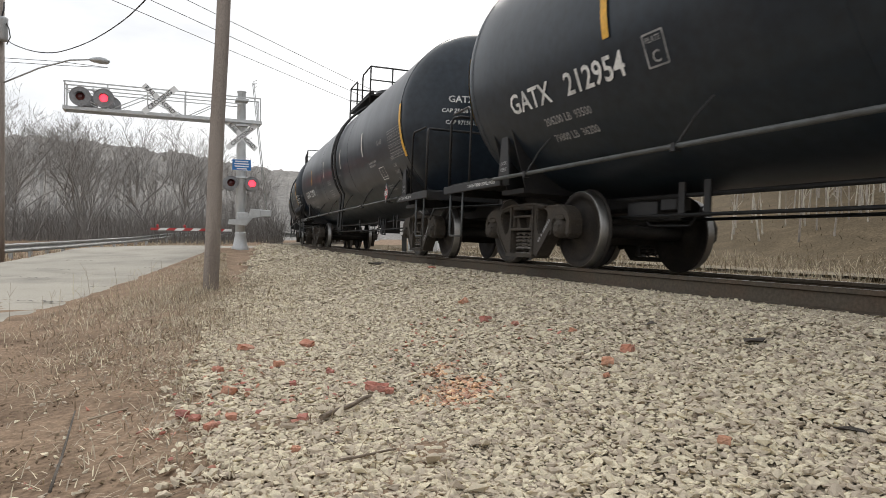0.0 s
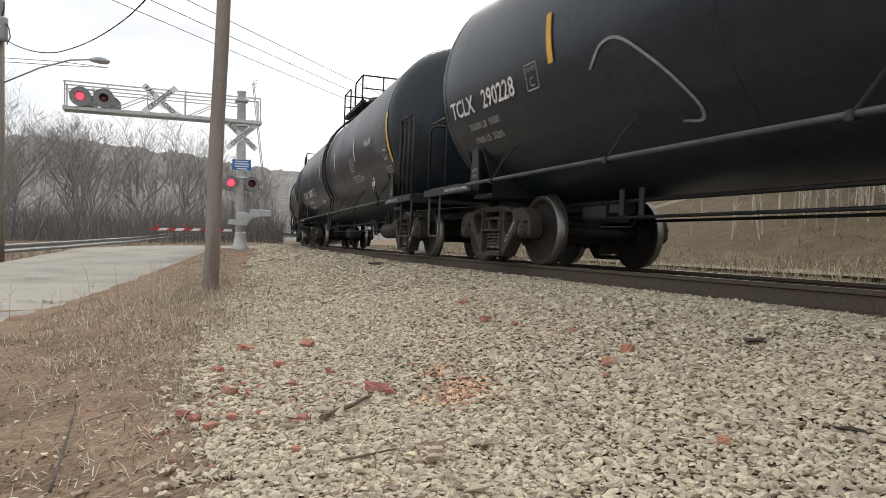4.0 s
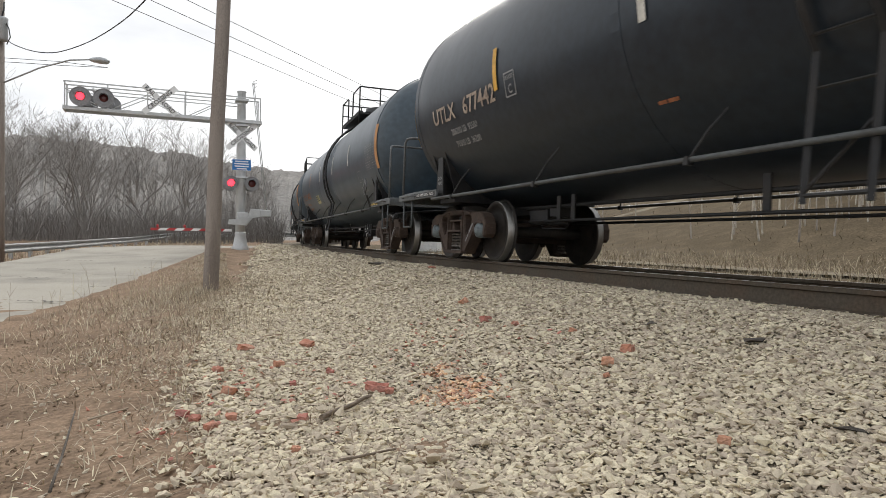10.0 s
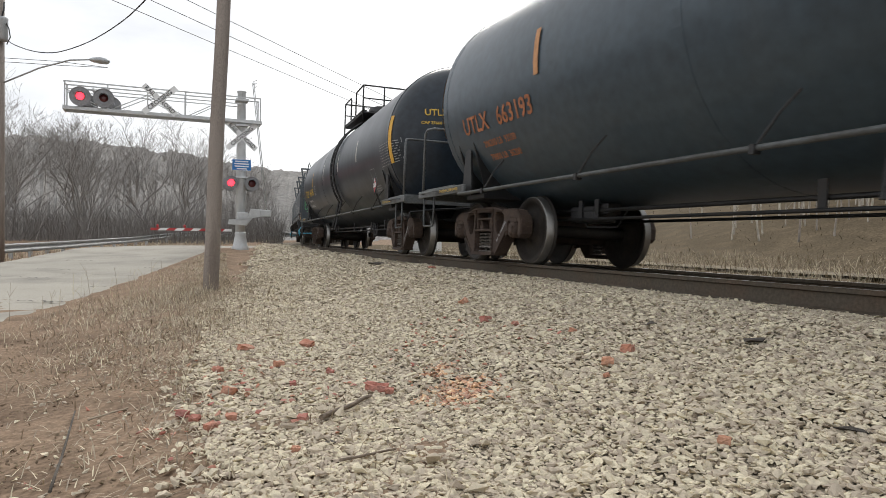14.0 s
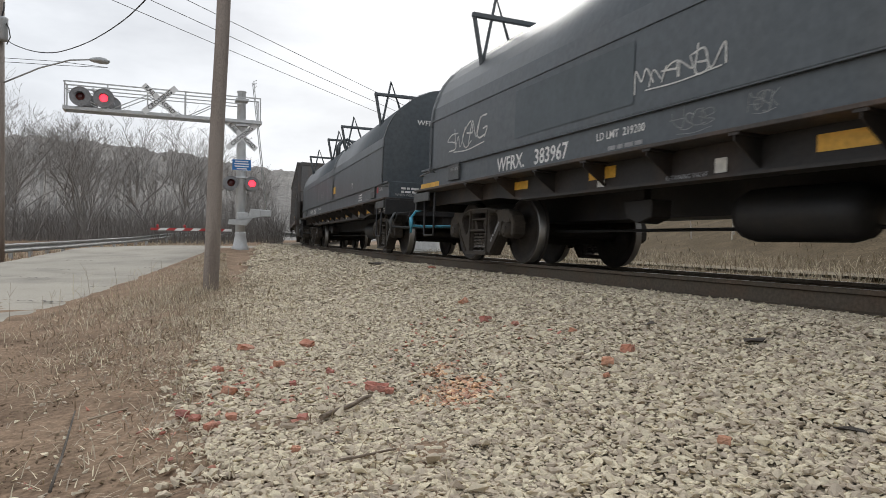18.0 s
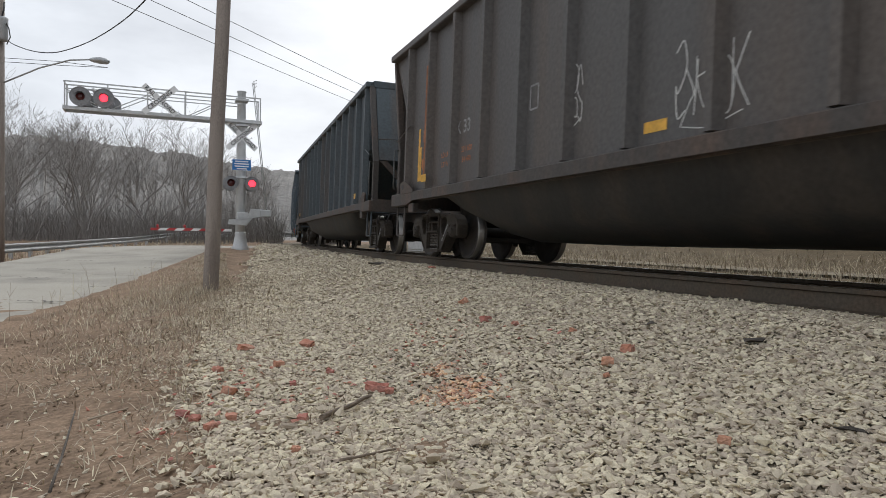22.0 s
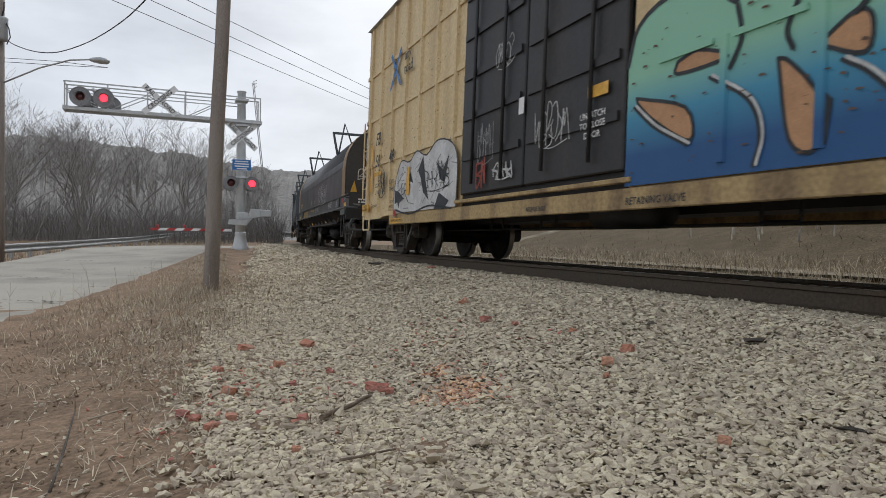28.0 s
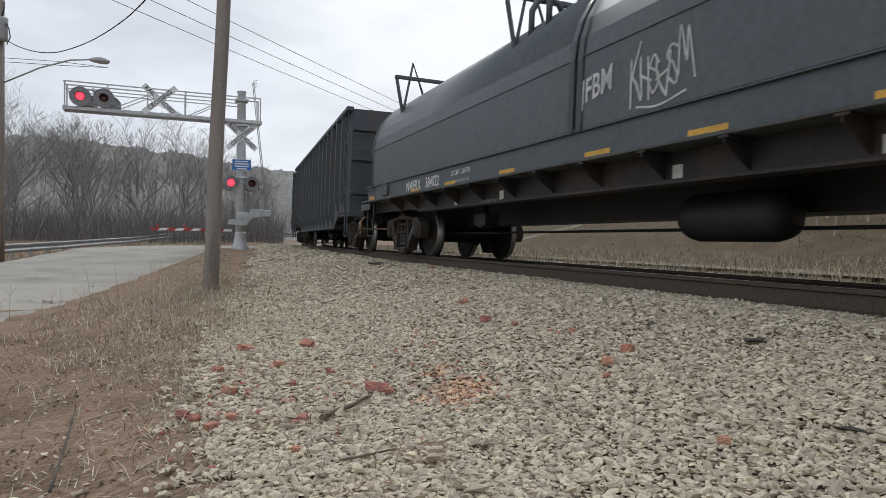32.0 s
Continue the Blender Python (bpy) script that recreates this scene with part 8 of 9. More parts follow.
words(C[2], "THERMALBOND TANK", 1.6, 0.09, T_(C[2], 2.2), M_WHITE, "notice_lettering")
words(C[2], "05-15 NSC", 1.7, 0.09, T_(C[2], 2.05), M_WHITE, "notice_lettering")
tank_head_words(C[2], (("TCLX", 0.14), ("CAP 25660 GAL", 0.07), ("CAP 97150 L", 0.07)), M_WHITE)
bm = bmesh.new()
lathe(bm, [(-0.55, 0.02), (-0.5, 0.16), (-0.42, 0.19), (0.42, 0.19), (0.5, 0.16), (0.55, 0.02)], "x", (7.95, -1.5, 1.48), 18)
part("side_reservoir", bm, M_BLACK, C[2])

for car, d, hh in ((C[3], "228907", 7.01), (C[4], "228896", 7.02)):
    dress_tank(car, "b", "GATX", d, M_WHITE, M_WHITE, ("194500 LB  88200", "91500 LB  41500"), hh, seed=20, spot=(6.47, 1.44), grid=(6.95, 2.3), stencil=(7.1, 1.98), num=(-6.6, -4.1, 1.92))
    words(car, "FRA-AIP", 5.72, 0.14, T_(car, 2.38), M_WHITE, "notice_lettering")
    words(car, "VENT TANK WHEN UNLOADING", -1.52, 0.055, T_(car, 1.42), M_WHITE, "notice_lettering")
    lines_of_print(car, -2.5, 0.75, 0.1, 2, T_(car, 1.56), M_WHITE, 21)
    lines_of_print(car, 3.8, 0.7, 0.34, 5, T_(car, 2.1), M_DIMW, 22)
    lines_of_print(car, 4.1, 1.2, 0.2, 3, T_(car, 1.76), M_DIMW, 23)
patch(C[4], "yellow_notice", 0.52, 0.55, 0.62, T_(C[4], 1.55), M_YREF, 6, -0.25)
scrawl(C[4], 1.45, 0.75, 0.5, T_(C[4], 1.62), M_DIMW, 33, 0.025, 5)

dress_tank(C[5], "a", "UTLX", "677442", M_CREAMINK, M_DIMW, ("206200 LB  93500", "79800 LB  36200"), 6.97, num=(-6.75, -4.6, 2.15), seed=30, spot=(6.97, 1.41), grid=(6.7, 2.3), stencil=(5.54, 1.78))
lines_of_print(C[5], -1.67, 0.3, 0.06, 1, T_(C[5], 1.53), M_ORANGE, 34)
for car, d, hh, pl in ((C[6], "645632", 6.36, False), (C[7], "663193", 6.4, False)):
    dress_tank(car, "u", "UTLX", d, M_ORANGE, M_ORANGE, ("206200 LB  93500", "79800 LB  36200"), hh, num=(-6.3, -4.35, 1.87), seed=40, spot=(6.43, 1.42), grid=(6.45, 2.1), stencil=(4.98, 1.78), placard=pl)
patch(C[6], "phone_notice", -2.72, 0.7, 0.3, T_(C[6], 1.66), M_CREAM)
lines_of_print(C[6], -2.72, 0.62, 0.2, 3, T_(C[6], 1.69, 0.016), M_SIGNK, 35)
dress_tank(C[8], "u", "UTLX", "663193", M_YSTEN, M_WHITE, ("187500 LB 85050 KG", "75500 LB 34250 KG"), 6.63, num=(-6.4, -4.3, 1.97), seed=50, spot=(6.6, 1.4), grid=(7.0, 2.0), stencil=(5.5, 1.72), h=0.26)
tank_head_words(C[8], (("UTLX", 0.13), ("CAP 25660 GAL", 0.06)), M_YSTEN)

# coil cars
PLATE, HOOD = -1.389, -1.437
M_TAG = mat("white_spray_paint", (0.6, 0.6, 0.58), 0.7, vary=0.2, scale=6, fine=30, bump=0.0, second=(0.3, 0.3, 0.3), amount=0.5)
M_GREENTAG = mat("green_spray_paint", (0.15, 0.42, 0.2), 0.7, vary=0.2, bump=0.0)
for car, mark, d, lim, ink in ((KA, "WFRX.", "383967", "LD LMT  219200", M_WHITE), (KB, "WFRX.", "383983", "LD LMT  218700", M_WHITE), (KD, "NWFRX.", "384022", "LD LMT  218700", M_WHITE), (KC, "GACX", "75777", None, M_YSTEN)):
    h0 = 6.2 if car is not KC else 5.29
    number(car, mark, d, -5.1 if car is not KC else -4.85, -3.4 if car is not KC else -3.2, 1.3, 0.185 if car is not KC else 0.215, on_plane(PLATE, 1.27), ink)
    if lim:
        words(car, lim, -2.5, 0.08, on_plane(PLATE, 1.33), M_WHITE, "load_limit")
    lines_of_print(car, -2.4, 0.55, 0.07, 1, on_plane(PLATE, 1.2), M_DIMW, 3)
    outline_box(car, h0 - 0.38, 0.55, 0.2, on_plane(PLATE, 1.31), M_DIMW, e=0.008)
    lines_of_print(car, 4.9, 0.5, 0.18, 3, on_plane(PLATE, 1.3), M_WHITE, 5)
    patch(car, "red_label", h0 + 0.6, 0.15, 0.12, on_plane(PLATE, 1.35), M_RED, 1)
    words(car, "L-48-0", h0 + 0.93, 0.07, on_plane(PLATE, 1.35), M_WHITE, "length_lettering")
    words(car, "2 INCH HF COMP. SHOES" if car is KA else "2 INCH TREAD COND. SHOES", h0 + 0.85, 0.07, on_plane(-1.242, 0.94), M_WHITE, "tread_lettering")
    if car is not KC:
        words(car, "RETAINING VALVE", -1.75, 0.045, on_plane(-1.242, 0.86), M_DIMW, "valve_lettering")
    E = h0 + 1.78

    def end_face(x, z):
        return lambda a, v: (x, a, z + v)
    number(car, mark if car is not KC else "GACX", d, -0.35, 0.6, 1.38, 0.085, end_face(E - 0.07, 1.4), ink)
    lines_of_print(car, -0.85, 0.6, 0.14, 2, end_face(E - 0.07, 1.3), M_WHITE, 9)
    words(car, "WHEN WELDING GROUND", -0.85, 0.05, end_face(E - 0.07, 1.2), M_DIMW, "weld_lettering")
    number(car, mark, d, -0.75, 0.35, 2.75, 0.11, end_face(E - 0.48, 2.75), M_WHITE if car is not KC else M_DIMW)
H_ = lambda z: on_plane(HOOD, z)
for car in (KA, KB, KD):
    for sx in (-1, 1):
        words(car, "LIFT HERE ", sx * 6.45, 0.05, on_plane(-1.43, 1.36), M_DIMW, "lift_lettering")
scrawl(KA, 1.36, 0.4, 0.5, H_(1.95), M_TAG, 1, 0.04, 3)
scrawl(KA, 2.45, 1.0, 0.4, H_(1.98), M_TAG, 2, 0.04, 5)
scrawl(KA, 4.05, 1.6, 0.42, H_(1.75), M_TAG, 3, 0.05, 6)
scrawl(KA, 6.25, 1.4, 0.22, H_(1.66), M_TAG, 4, 0.03, 7)
scrawl(KA, 2.3, 0.9, 0.18, on_plane(PLATE, 1.3), M_TAG, 5, 0.025, 5)
scrawl(KA, -1.66, 1.05, 0.16, H_(1.74), M_TAG, 6, 0.026, 6)
scrawl(KA, -6.0, 1.25, 0.3, H_(1.8), M_TAG, 7, 0.035, 5)
scrawl(KA, -1.52, 0.45, 0.16, on_plane(PLATE, 1.3), M_DIMW, 8, 0.012, 4)
scrawl(KA, -0.82, 0.24, 0.13, on_plane(PLATE, 1.32), M_DIMW, 9, 0.01, 4)
EA = 6.255 + 2.25
scrawl(KA, -0.75, 0.9, 0.5, lambda a, v: (EA - 0.955, a, 1.85 + v), M_GREENTAG, 10, 0.05, 6)
scrawl(KA, 0.35, 0.8, 0.45, lambda a, v: (EA - 0.955, a, 1.85 + v), M_GREENTAG, 11, 0.05, 6)
patch(KA, "repaint_patch", -3.4, 2.3, 0.58, H_(1.84), M_PATCHB, 1)
scrawl(KB, -2.57, 0.2, 0.4, H_(1.75), M_DIMW, 12, 0.05, 2)
scrawl(KB, -1.6, 0.7, 0.2, H_(1.7), M_DIMW, 13, 0.025, 4)
patch(KB, "yellow_notice", 1.02, 0.42, 0.2, H_(1.73), M_YREF, 1)
part("white_triangle", raw("white_triangle", [(3.88, HOOD, 1.72), (4.04, HOOD, 1.72), (3.96, HOOD, 1.58)], [(0, 1, 2)], M_WHITE), M_WHITE, KB)
words(KC, "W16R!", 3.33, 0.2, on_plane(PLATE, 1.33), M_TAG, "sprayed_tag", 1.0, 0.02, 0.15)
scrawl(KC, 1.7, 2.3, 0.5, H_(1.78), M_TAG, 15, 0.022, 10)
part("yellow_triangle", raw("yellow_triangle", [(0.2, HOOD, 1.71), (0.34, HOOD, 1.71), (0.27, HOOD, 1.58)], [(0, 1, 2)], M_YREF), M_YREF, KC)
for x in (-1.48, -0.38):
    scrawl(KC, x, 0.14, 0.12, H_(1.64), M_TAG, 16, 0.025, 2)
words(KC, "LD LMT  223900", -1.84, 0.075, on_plane(PLATE, 1.36), M_YSTEN, "load_limit")
outline_box(KC, -1.19, 0.3, 0.12, on_plane(PLATE, 1.32), M_YSTEN, e=0.007, mid=False)
words(KC, "JACK HERE", -4.8, 0.055, on_plane(-1.242, 0.99), M_YSTEN, "jack_lettering")
words(KC, "286K", -1.19, 0.08, on_plane(PLATE, 1.32), M_YSTEN, "gross_load")
words(KC, "RETAINING VALVE", -0.7, 0.045, on_plane(-1.242, 0.955), M_YSTEN, "valve_lettering")
patch(KC, "ochre_label", -5.3, 0.54, 0.18, H_(1.68), mat("ochre_label_paint", (0.5, 0.38, 0.17), 0.6, vary=0.15, bump=0.0), 1)
outline_box(KC, -5.3, 0.5, 0.1, on_plane(HOOD - 0.004, 1.66), M_SIGNK, "label_rim", 0.005, mid=False)
lines_of_print(KC, -5.3, 0.46, 0.07, 2, on_plane(HOOD - 0.004, 1.66), M_SIGNK, 72)
words(KC, "2 INCH TREAD COND. SHOES", -6.45, 0.065, on_plane(-1.242, 0.96), M_YSTEN, "tread_lettering")
lines_of_print(KC, 3.0, 0.25, 0.06, 2, on_plane(-1.242, 0.88), M_DIMW, 8)
scrawl(KC, -0.1, 1.1, 0.12, on_plane(PLATE, 1.34), M_TAG, 17, 0.018, 6)
EC = 5.29 + 2.25
scrawl(KC, -0.65, 0.85, 0.3, lambda a, v: (EC - 0.95, a, 2.0 + v), M_TAG, 18, 0.03, 5)
words(KC, "CAR SERIES", -0.1, 0.12, lambda a, v: (EC - 0.95, a, 2.95 + v), M_CREAMINK, "series_lettering")
lines_of_print(KC, -0.1, 1.0, 0.1, 1, lambda a, v: (EC - 0.95, a, 2.78 + v), M_CREAMINK, 71)
part("orange_marker", raw("orange_marker", [(EC - 0.945, -1.3, 1.55), (EC - 0.945, -1.12, 1.55), (EC - 0.945, -1.2, 1.85)], [(0, 1, 2)], M_YREF), M_YREF, KC)
words(KD, "JFBM", 1.1, 0.26, H_(1.85), M_TAG, "sprayed_tag", 0.75, 0.1)
scrawl(KD, 2.05, 0.75, 0.42, H_(1.78), M_TAG, 20, 0.04, 6)
scrawl(KD, 4.4, 0.4, 0.1, H_(1.7), M_DIMW, 21, 0.02, 4)
for x in (-4.6, -2.9, -0.93, 1.08, 2.6, 4.2):
    patch(KD, "reflector", x, 0.44, 0.055, on_plane(PLATE, 1.19), M_YREF, 1)

# coal cars
S_ = lambda z: on_plane(-1.456, z)
M_RUSTB = mat("orange_brown_rust_patch", (0.33, 0.14, 0.07), 0.85, vary=0.35, scale=3, fine=30, bump=0.1)
patch(HA, "rust_band", -6.196, 0.078, 1.9, on_plane(-1.564, 2.2), M_RUSTB, 1)
patch(HA, "yellow_tape", -0.58, 0.3, 0.1, S_(1.3), M_YREF, 1)
words(HA, "OK 33", -4.95, 0.2, S_(1.95), M_DIMW, "car_number")
outline_box(HA, -2.75, 0.18, 0.28, S_(1.98), M_DIMW, mid=False)
scrawl(HA, -1.9, 0.35, 0.5, S_(1.85), M_TAG, 22, 0.025, 4)
scrawl(HA, 0.05, 0.75, 0.5, S_(1.55), M_TAG, 23, 0.02, 6)
for car, x in ((HA, 4.85), (HB, 5.0)):
    outline_box(car, x, 0.22, 0.2, S_(1.5), M_WHITE)
    patch(car, "white_tape", x, 0.06, 0.25, S_(1.85), M_WREF, 1)
patch(HB, "yellow_tape", -1.0, 0.07, 0.5, S_(1.5), M_YREF, 1)
for car, d, H in ((HA, "3330", 6.895), (HB, "3285", 6.915)):
    xb, xt = H + 1.55, H + 0.88  # foot and top of the leaning end sheet

    def lean(z0):
        k = (xt - xb) / 1.75
        return lambda a, v: (xb + (z0 + v - 2.0) * k + 0.02, a, z0 + v)
    words(car, "TFOX", -0.76, 0.12, lean(2.65), M_WHITE, "reporting_mark", 0.85)
    words(car, d, -0.41, 0.12, lean(2.65), M_ORANGE, "car_number", 0.75)
    lines_of_print(car, -0.65, 0.5, 0.2, 3, lean(2.42), M_ORANGE, 24)
    patch(car, "reflective_tape", -H + 0.14, 0.09, 0.9, S_(1.75), M_YREF, 1)
patch(HA, "yellow_bracket", -6.68, 0.09, 0.58, S_(1.59), M_YREF, 1)
patch(HA, "yellow_bracket", -6.45, 0.4, 0.08, S_(1.34), M_YREF, 1)
for k, (x, z) in enumerate(((-6.39, 1.77), (-6.51, 1.58), (-6.27, 1.5))):
    hexa = [S_(z)(x + 0.115 * math.cos(a), 0.115 * math.sin(a)) for a in (math.pi / 3 * q + 0.3 for q in range(6))]
    part("hexagon_mark", raw("hexagon_mark", hexa, [tuple(range(6))], M_ORANGE), M_ORANGE, HA)
for x in (-6.54, -6.42):
    patch(HA, "painted_bar", x, 0.05, 0.2, S_(2.05), M_ORANGE, 1)
words(HB, "TFOX", -5.54, 0.2, S_(1.99), M_WHITE, "reporting_mark", 0.9)
for car, x1, x2, z in ((HA, -5.5, -4.7, 1.62), (HB, -5.46, -4.68, 1.61)):
    for w1, w2, dz in (("LD LMT", "231 600", 0.0), ("LT WT", "54 400", -0.15)):
        words(car, w1, x1, 0.085, S_(z + dz), M_ORANGE, "load_limit")
        words(car, w2, x2, 0.085, S_(z + dz), M_ORANGE, "load_limit")

# tall gondola
GE = 7.08 + 1.3
words(GA, "DJNX", -0.05, 0.11, lambda a, v: (GE + 0.012, a, 2.1 + v), M_WHITE, "reporting_mark")
words(GA, "41075", 0.0, 0.11, lambda a, v: (GE + 0.012, a, 1.92 + v), M_WHITE, "car_number")
words(GA, "LIFT AND", 7.15, 0.06, on_plane(-1.426, 1.12), M_WHITE, "jack_lettering")
words(GA, "JACK HERE", 7.15, 0.06, on_plane(-1.426, 1.03), M_WHITE, "jack_lettering")
for k in range(4):
    lines_of_print(GA, -6.1, 0.16, 0.16, 1, on_plane(-1.426, 2.1 - 0.3 * k), M_WHITE, 30 + k, "painted_letter")
bm = bmesh.new()
tube(bm, [(6.1, -1.45, 0.82), (6.1, -1.52, 0.7), (6.1, -1.45, 0.6)], 0.03, 6)
part("pull_ring", bm, M_REDORANGE, GA)

# boxcar: big painted letters fading from green to blue, with dark outlines
def fade_paint():
    m = mat("green_blue_spray_paint", (0.25, 0.52, 0.36), 0.6, vary=0.08, scale=3, fine=20, bump=0.0)
    nt = m.node_tree
    b = nt.nodes["Principled BSDF"]
    co, sp, rp = nt.nodes.new("ShaderNodeTexCoord"), nt.nodes.new("ShaderNodeSeparateXYZ"), nt.nodes.new("ShaderNodeValToRGB")
    mr = nt.nodes.new("ShaderNodeMapRange")
    mr.inputs[1].default_value, mr.inputs[2].default_value = 0.9, 2.3
    e = rp.color_ramp.elements
    e[0].position, e[0].color = 0.12, (0.02, 0.09, 0.24, 1)
    e[1].position, e[1].color = 0.62, (0.26, 0.52, 0.37, 1)
    k = e.new(0.36)
    k.color = (0.06, 0.27, 0.42, 1)
    nt.links.new(co.outputs["Object"], sp.inputs[0])
    nt.links.new(sp.outputs["Z"], mr.inputs[0])
    nt.links.new(mr.outputs[0], rp.inputs["Fac"])
    nt.links.new(rp.outputs[0], b.inputs["Base Color"])
    return m


def mural():
    fade = fade_paint()
    dark = mat("black_spray_outline", (0.025, 0.03, 0.035), 0.6, vary=0.2, bump=0.0)
    tan = mat("orange_spray_fill", (0.5, 0.27, 0.13), 0.6, vary=0.15, bump=0.0)
    white = M_TAG
    y0 = -1.482
    layer = lambda k: on_plane(y0 - 0.004 * k, 0.0)
    # the paint covers sheet and posts alike: a backing skin over the ribs
    vs = []
    prof = smooth_path([(1.66, 1.9), (1.79, 2.23), (2.19, 2.37), (2.68, 2.27), (2.93, 2.08), (3.0, 2.24), (3.24, 2.33), (3.47, 2.22), (3.55, 2.02), (3.69, 2.14), (3.91, 2.17), (4.04, 2.05), (4.2, 2.25), (4.5, 2.2), (5.08, 2.0), (5.16, 2.19), (5.6, 2.1),
                        (5.7, 1.8), (5.8, 1.95), (5.94, 2.22), (6.36, 2.1), (6.42, 1.85), (6.54, 2.14), (6.85, 2.2), (7.2, 2.08), (7.6, 1.85), (7.63, 1.7), (7.36, 1.6), (7.28, 1.45), (7.42, 1.31), (7.55, 1.25), (7.6, 1.09), (7.45, 0.76)], 3)
    poly = [(1.66, 0.8)] + [(p.x, p.y) for p in prof] + [(6.1, 0.73), (5.95, 0.73), (5.3, 0.8)]
    me = raw("painted_ground", [layer(0)(a, b) for a, b in poly], [tuple(range(len(poly)))], fade)
    part("painted_ground", me, fade, BX, "green and blue sprayed lettering ground")
    ribbon(BX, "paint_outline", [(p.x, p.y) for p in prof], 0.045, layer(1), dark)
    # the posts of the side stand out under the paint
    for x in np.linspace(2.0, 7.0, 7)[1:-1]:
        bm = bmesh.new()
        slab(bm, [(x - 0.045, y0 + 0.002), (x - 0.03, y0 - 0.022), (x + 0.03, y0 - 0.022), (x + 0.045, y0 + 0.002)], 0.9, 1.86, "xy")
        part("painted_post", bm, fade, BX)
    bm = bmesh.new()
    for x in np.linspace(2.0, 7.0, 7)[:-1]:
        slab(bm, [(x + 0.1, 1.82), (x + 0.72, 1.82), (x + 0.72, 1.87), (x + 0.1, 1.87)], y0 + 0.002, y0 - 0.02)
    part("painted_belt", bm, fade, BX)
    # chips and scrapes in the paint
    chip = mat("rusty_paint_chip", (0.13, 0.085, 0.06), 0.85, vary=0.3, bump=0.1)
    rc = random.Random(12)
    vs, fs = [], []
    for x0, x1, z0, z1, n in ((1.7, 7.6, 0.85, 2.2, 170), (-7.9, -2.5, 0.9, 4.6, 260), (2.0, 7.9, 2.3, 4.6, 160)):
        for _ in range(n):
            x, z, w, h = rc.uniform(x0, x1), rc.uniform(z0, z1), rc.uniform(0.012, 0.075), rc.uniform(0.004, 0.016)
            k = len(vs)
            vs += [layer(4.4)(a, b) for a, b in ((x, z), (x + w, z + rc.uniform(-0.01, 0.01)), (x + w * 0.8, z + h), (x + w * 0.2, z + h * 1.4))]
            fs.append((k, k + 1, k + 2, k + 3))
    part("paint_chips", raw("paint_chips", vs, fs, chip), chip, BX)["kind"] = "stuff"
    # gaps between the shapes show tan and dark
    tans = [[(4.45, 1.67), (4.59, 1.7), (5.05, 1.53), (5.07, 1.24), (4.84, 1.17), (4.63, 1.06), (4.43, 1.2), (4.4, 1.44)], [(3.33, 1.56), (3.44, 0.99), (3.64, 0.9), (3.66, 1.23), (3.43, 1.51)], [(3.64, 1.57), (3.89, 1.71), (4.0, 1.64), (3.96, 1.44)],
            [(1.8, 1.58), (2.43, 1.39), (2.5, 1.11), (2.1, 1.31), (1.85, 1.5)], [(2.32, 1.78), (2.56, 1.82), (2.87, 1.69), (2.33, 1.68)], [(5.61, 1.12), (5.86, 1.1), (5.88, 0.85), (5.8, 0.76), (5.74, 0.8)],
            [(6.95, 1.75), (7.1, 1.8), (7.15, 1.6), (7.0, 1.55)], [(6.9, 1.3), (7.1, 1.35), (7.15, 1.15), (6.95, 1.1)]]
    for g in tans:
        q = smooth_path(g + g[:1], 4)[:-1]
        part("tan_fill", raw("tan_fill", [layer(1)(p.x, p.y) for p in q], [tuple(range(len(q)))], tan), tan, BX)
        ribbon(BX, "paint_outline", [(p.x, p.y) for p in q], 0.03, layer(2), dark, True)
    darks = [[(5.64, 1.48), (5.72, 1.3), (5.85, 1.52), (5.84, 1.3), (5.86, 1.1), (5.62, 1.12), (5.55, 1.25)], [(6.3, 1.66), (6.45, 1.7), (6.45, 1.2), (6.6, 0.95), (6.62, 0.8), (6.56, 0.9), (6.38, 1.1), (6.27, 1.35)],
             [(4.42, 1.46), (4.8, 1.3), (4.84, 1.38), (4.46, 1.52)], [(5.07, 1.56), (5.2, 1.6), (5.16, 1.25), (5.06, 1.26)], [(3.66, 1.3), (3.76, 1.2), (3.72, 0.92), (3.64, 0.9)], [(7.0, 1.4), (7.2, 1.42), (7.2, 1.34), (6.98, 1.32)]]
    for g in darks:
        part("dark_fill", raw("dark_fill", [layer(2)(a, b) for a, b in g], [tuple(range(len(g)))], dark), dark, BX)
    ring = smooth_path([(4.46, 1.56), (4.72, 1.55), (4.85, 1.43), (4.76, 1.33), (4.46, 1.38), (4.46, 1.56)], 4)[:-1]
    part("green_fill", raw("green_fill", [layer(2)(p.x, p.y) for p in ring], [tuple(range(len(ring)))], fade), fade, BX)
    glints = [[(6.39, 1.79), (6.24, 1.65), (6.24, 1.33), (6.37, 1.08), (6.55, 0.89), (6.58, 0.76)], [(5.64, 1.46), (5.54, 1.25), (5.64, 1.07), (5.72, 0.81)], [(4.32, 1.45), (4.41, 1.14), (4.58, 1.03), (4.76, 1.05), (4.88, 1.16), (5.03, 1.22), (5.19, 1.15), (5.24, 0.91)],
              [(3.85, 1.44), (4.03, 1.32), (4.22, 1.1), (4.24, 0.86)], [(2.73, 1.58), (3.11, 1.34), (3.23, 1.08), (3.18, 0.85)], [(1.81, 1.51), (2.1, 1.29), (2.5, 1.09)], [(4.46, 1.56), (4.72, 1.56), (4.86, 1.43), (4.78, 1.31)], [(7.3, 1.95), (7.5, 1.85), (7.55, 1.72)]]
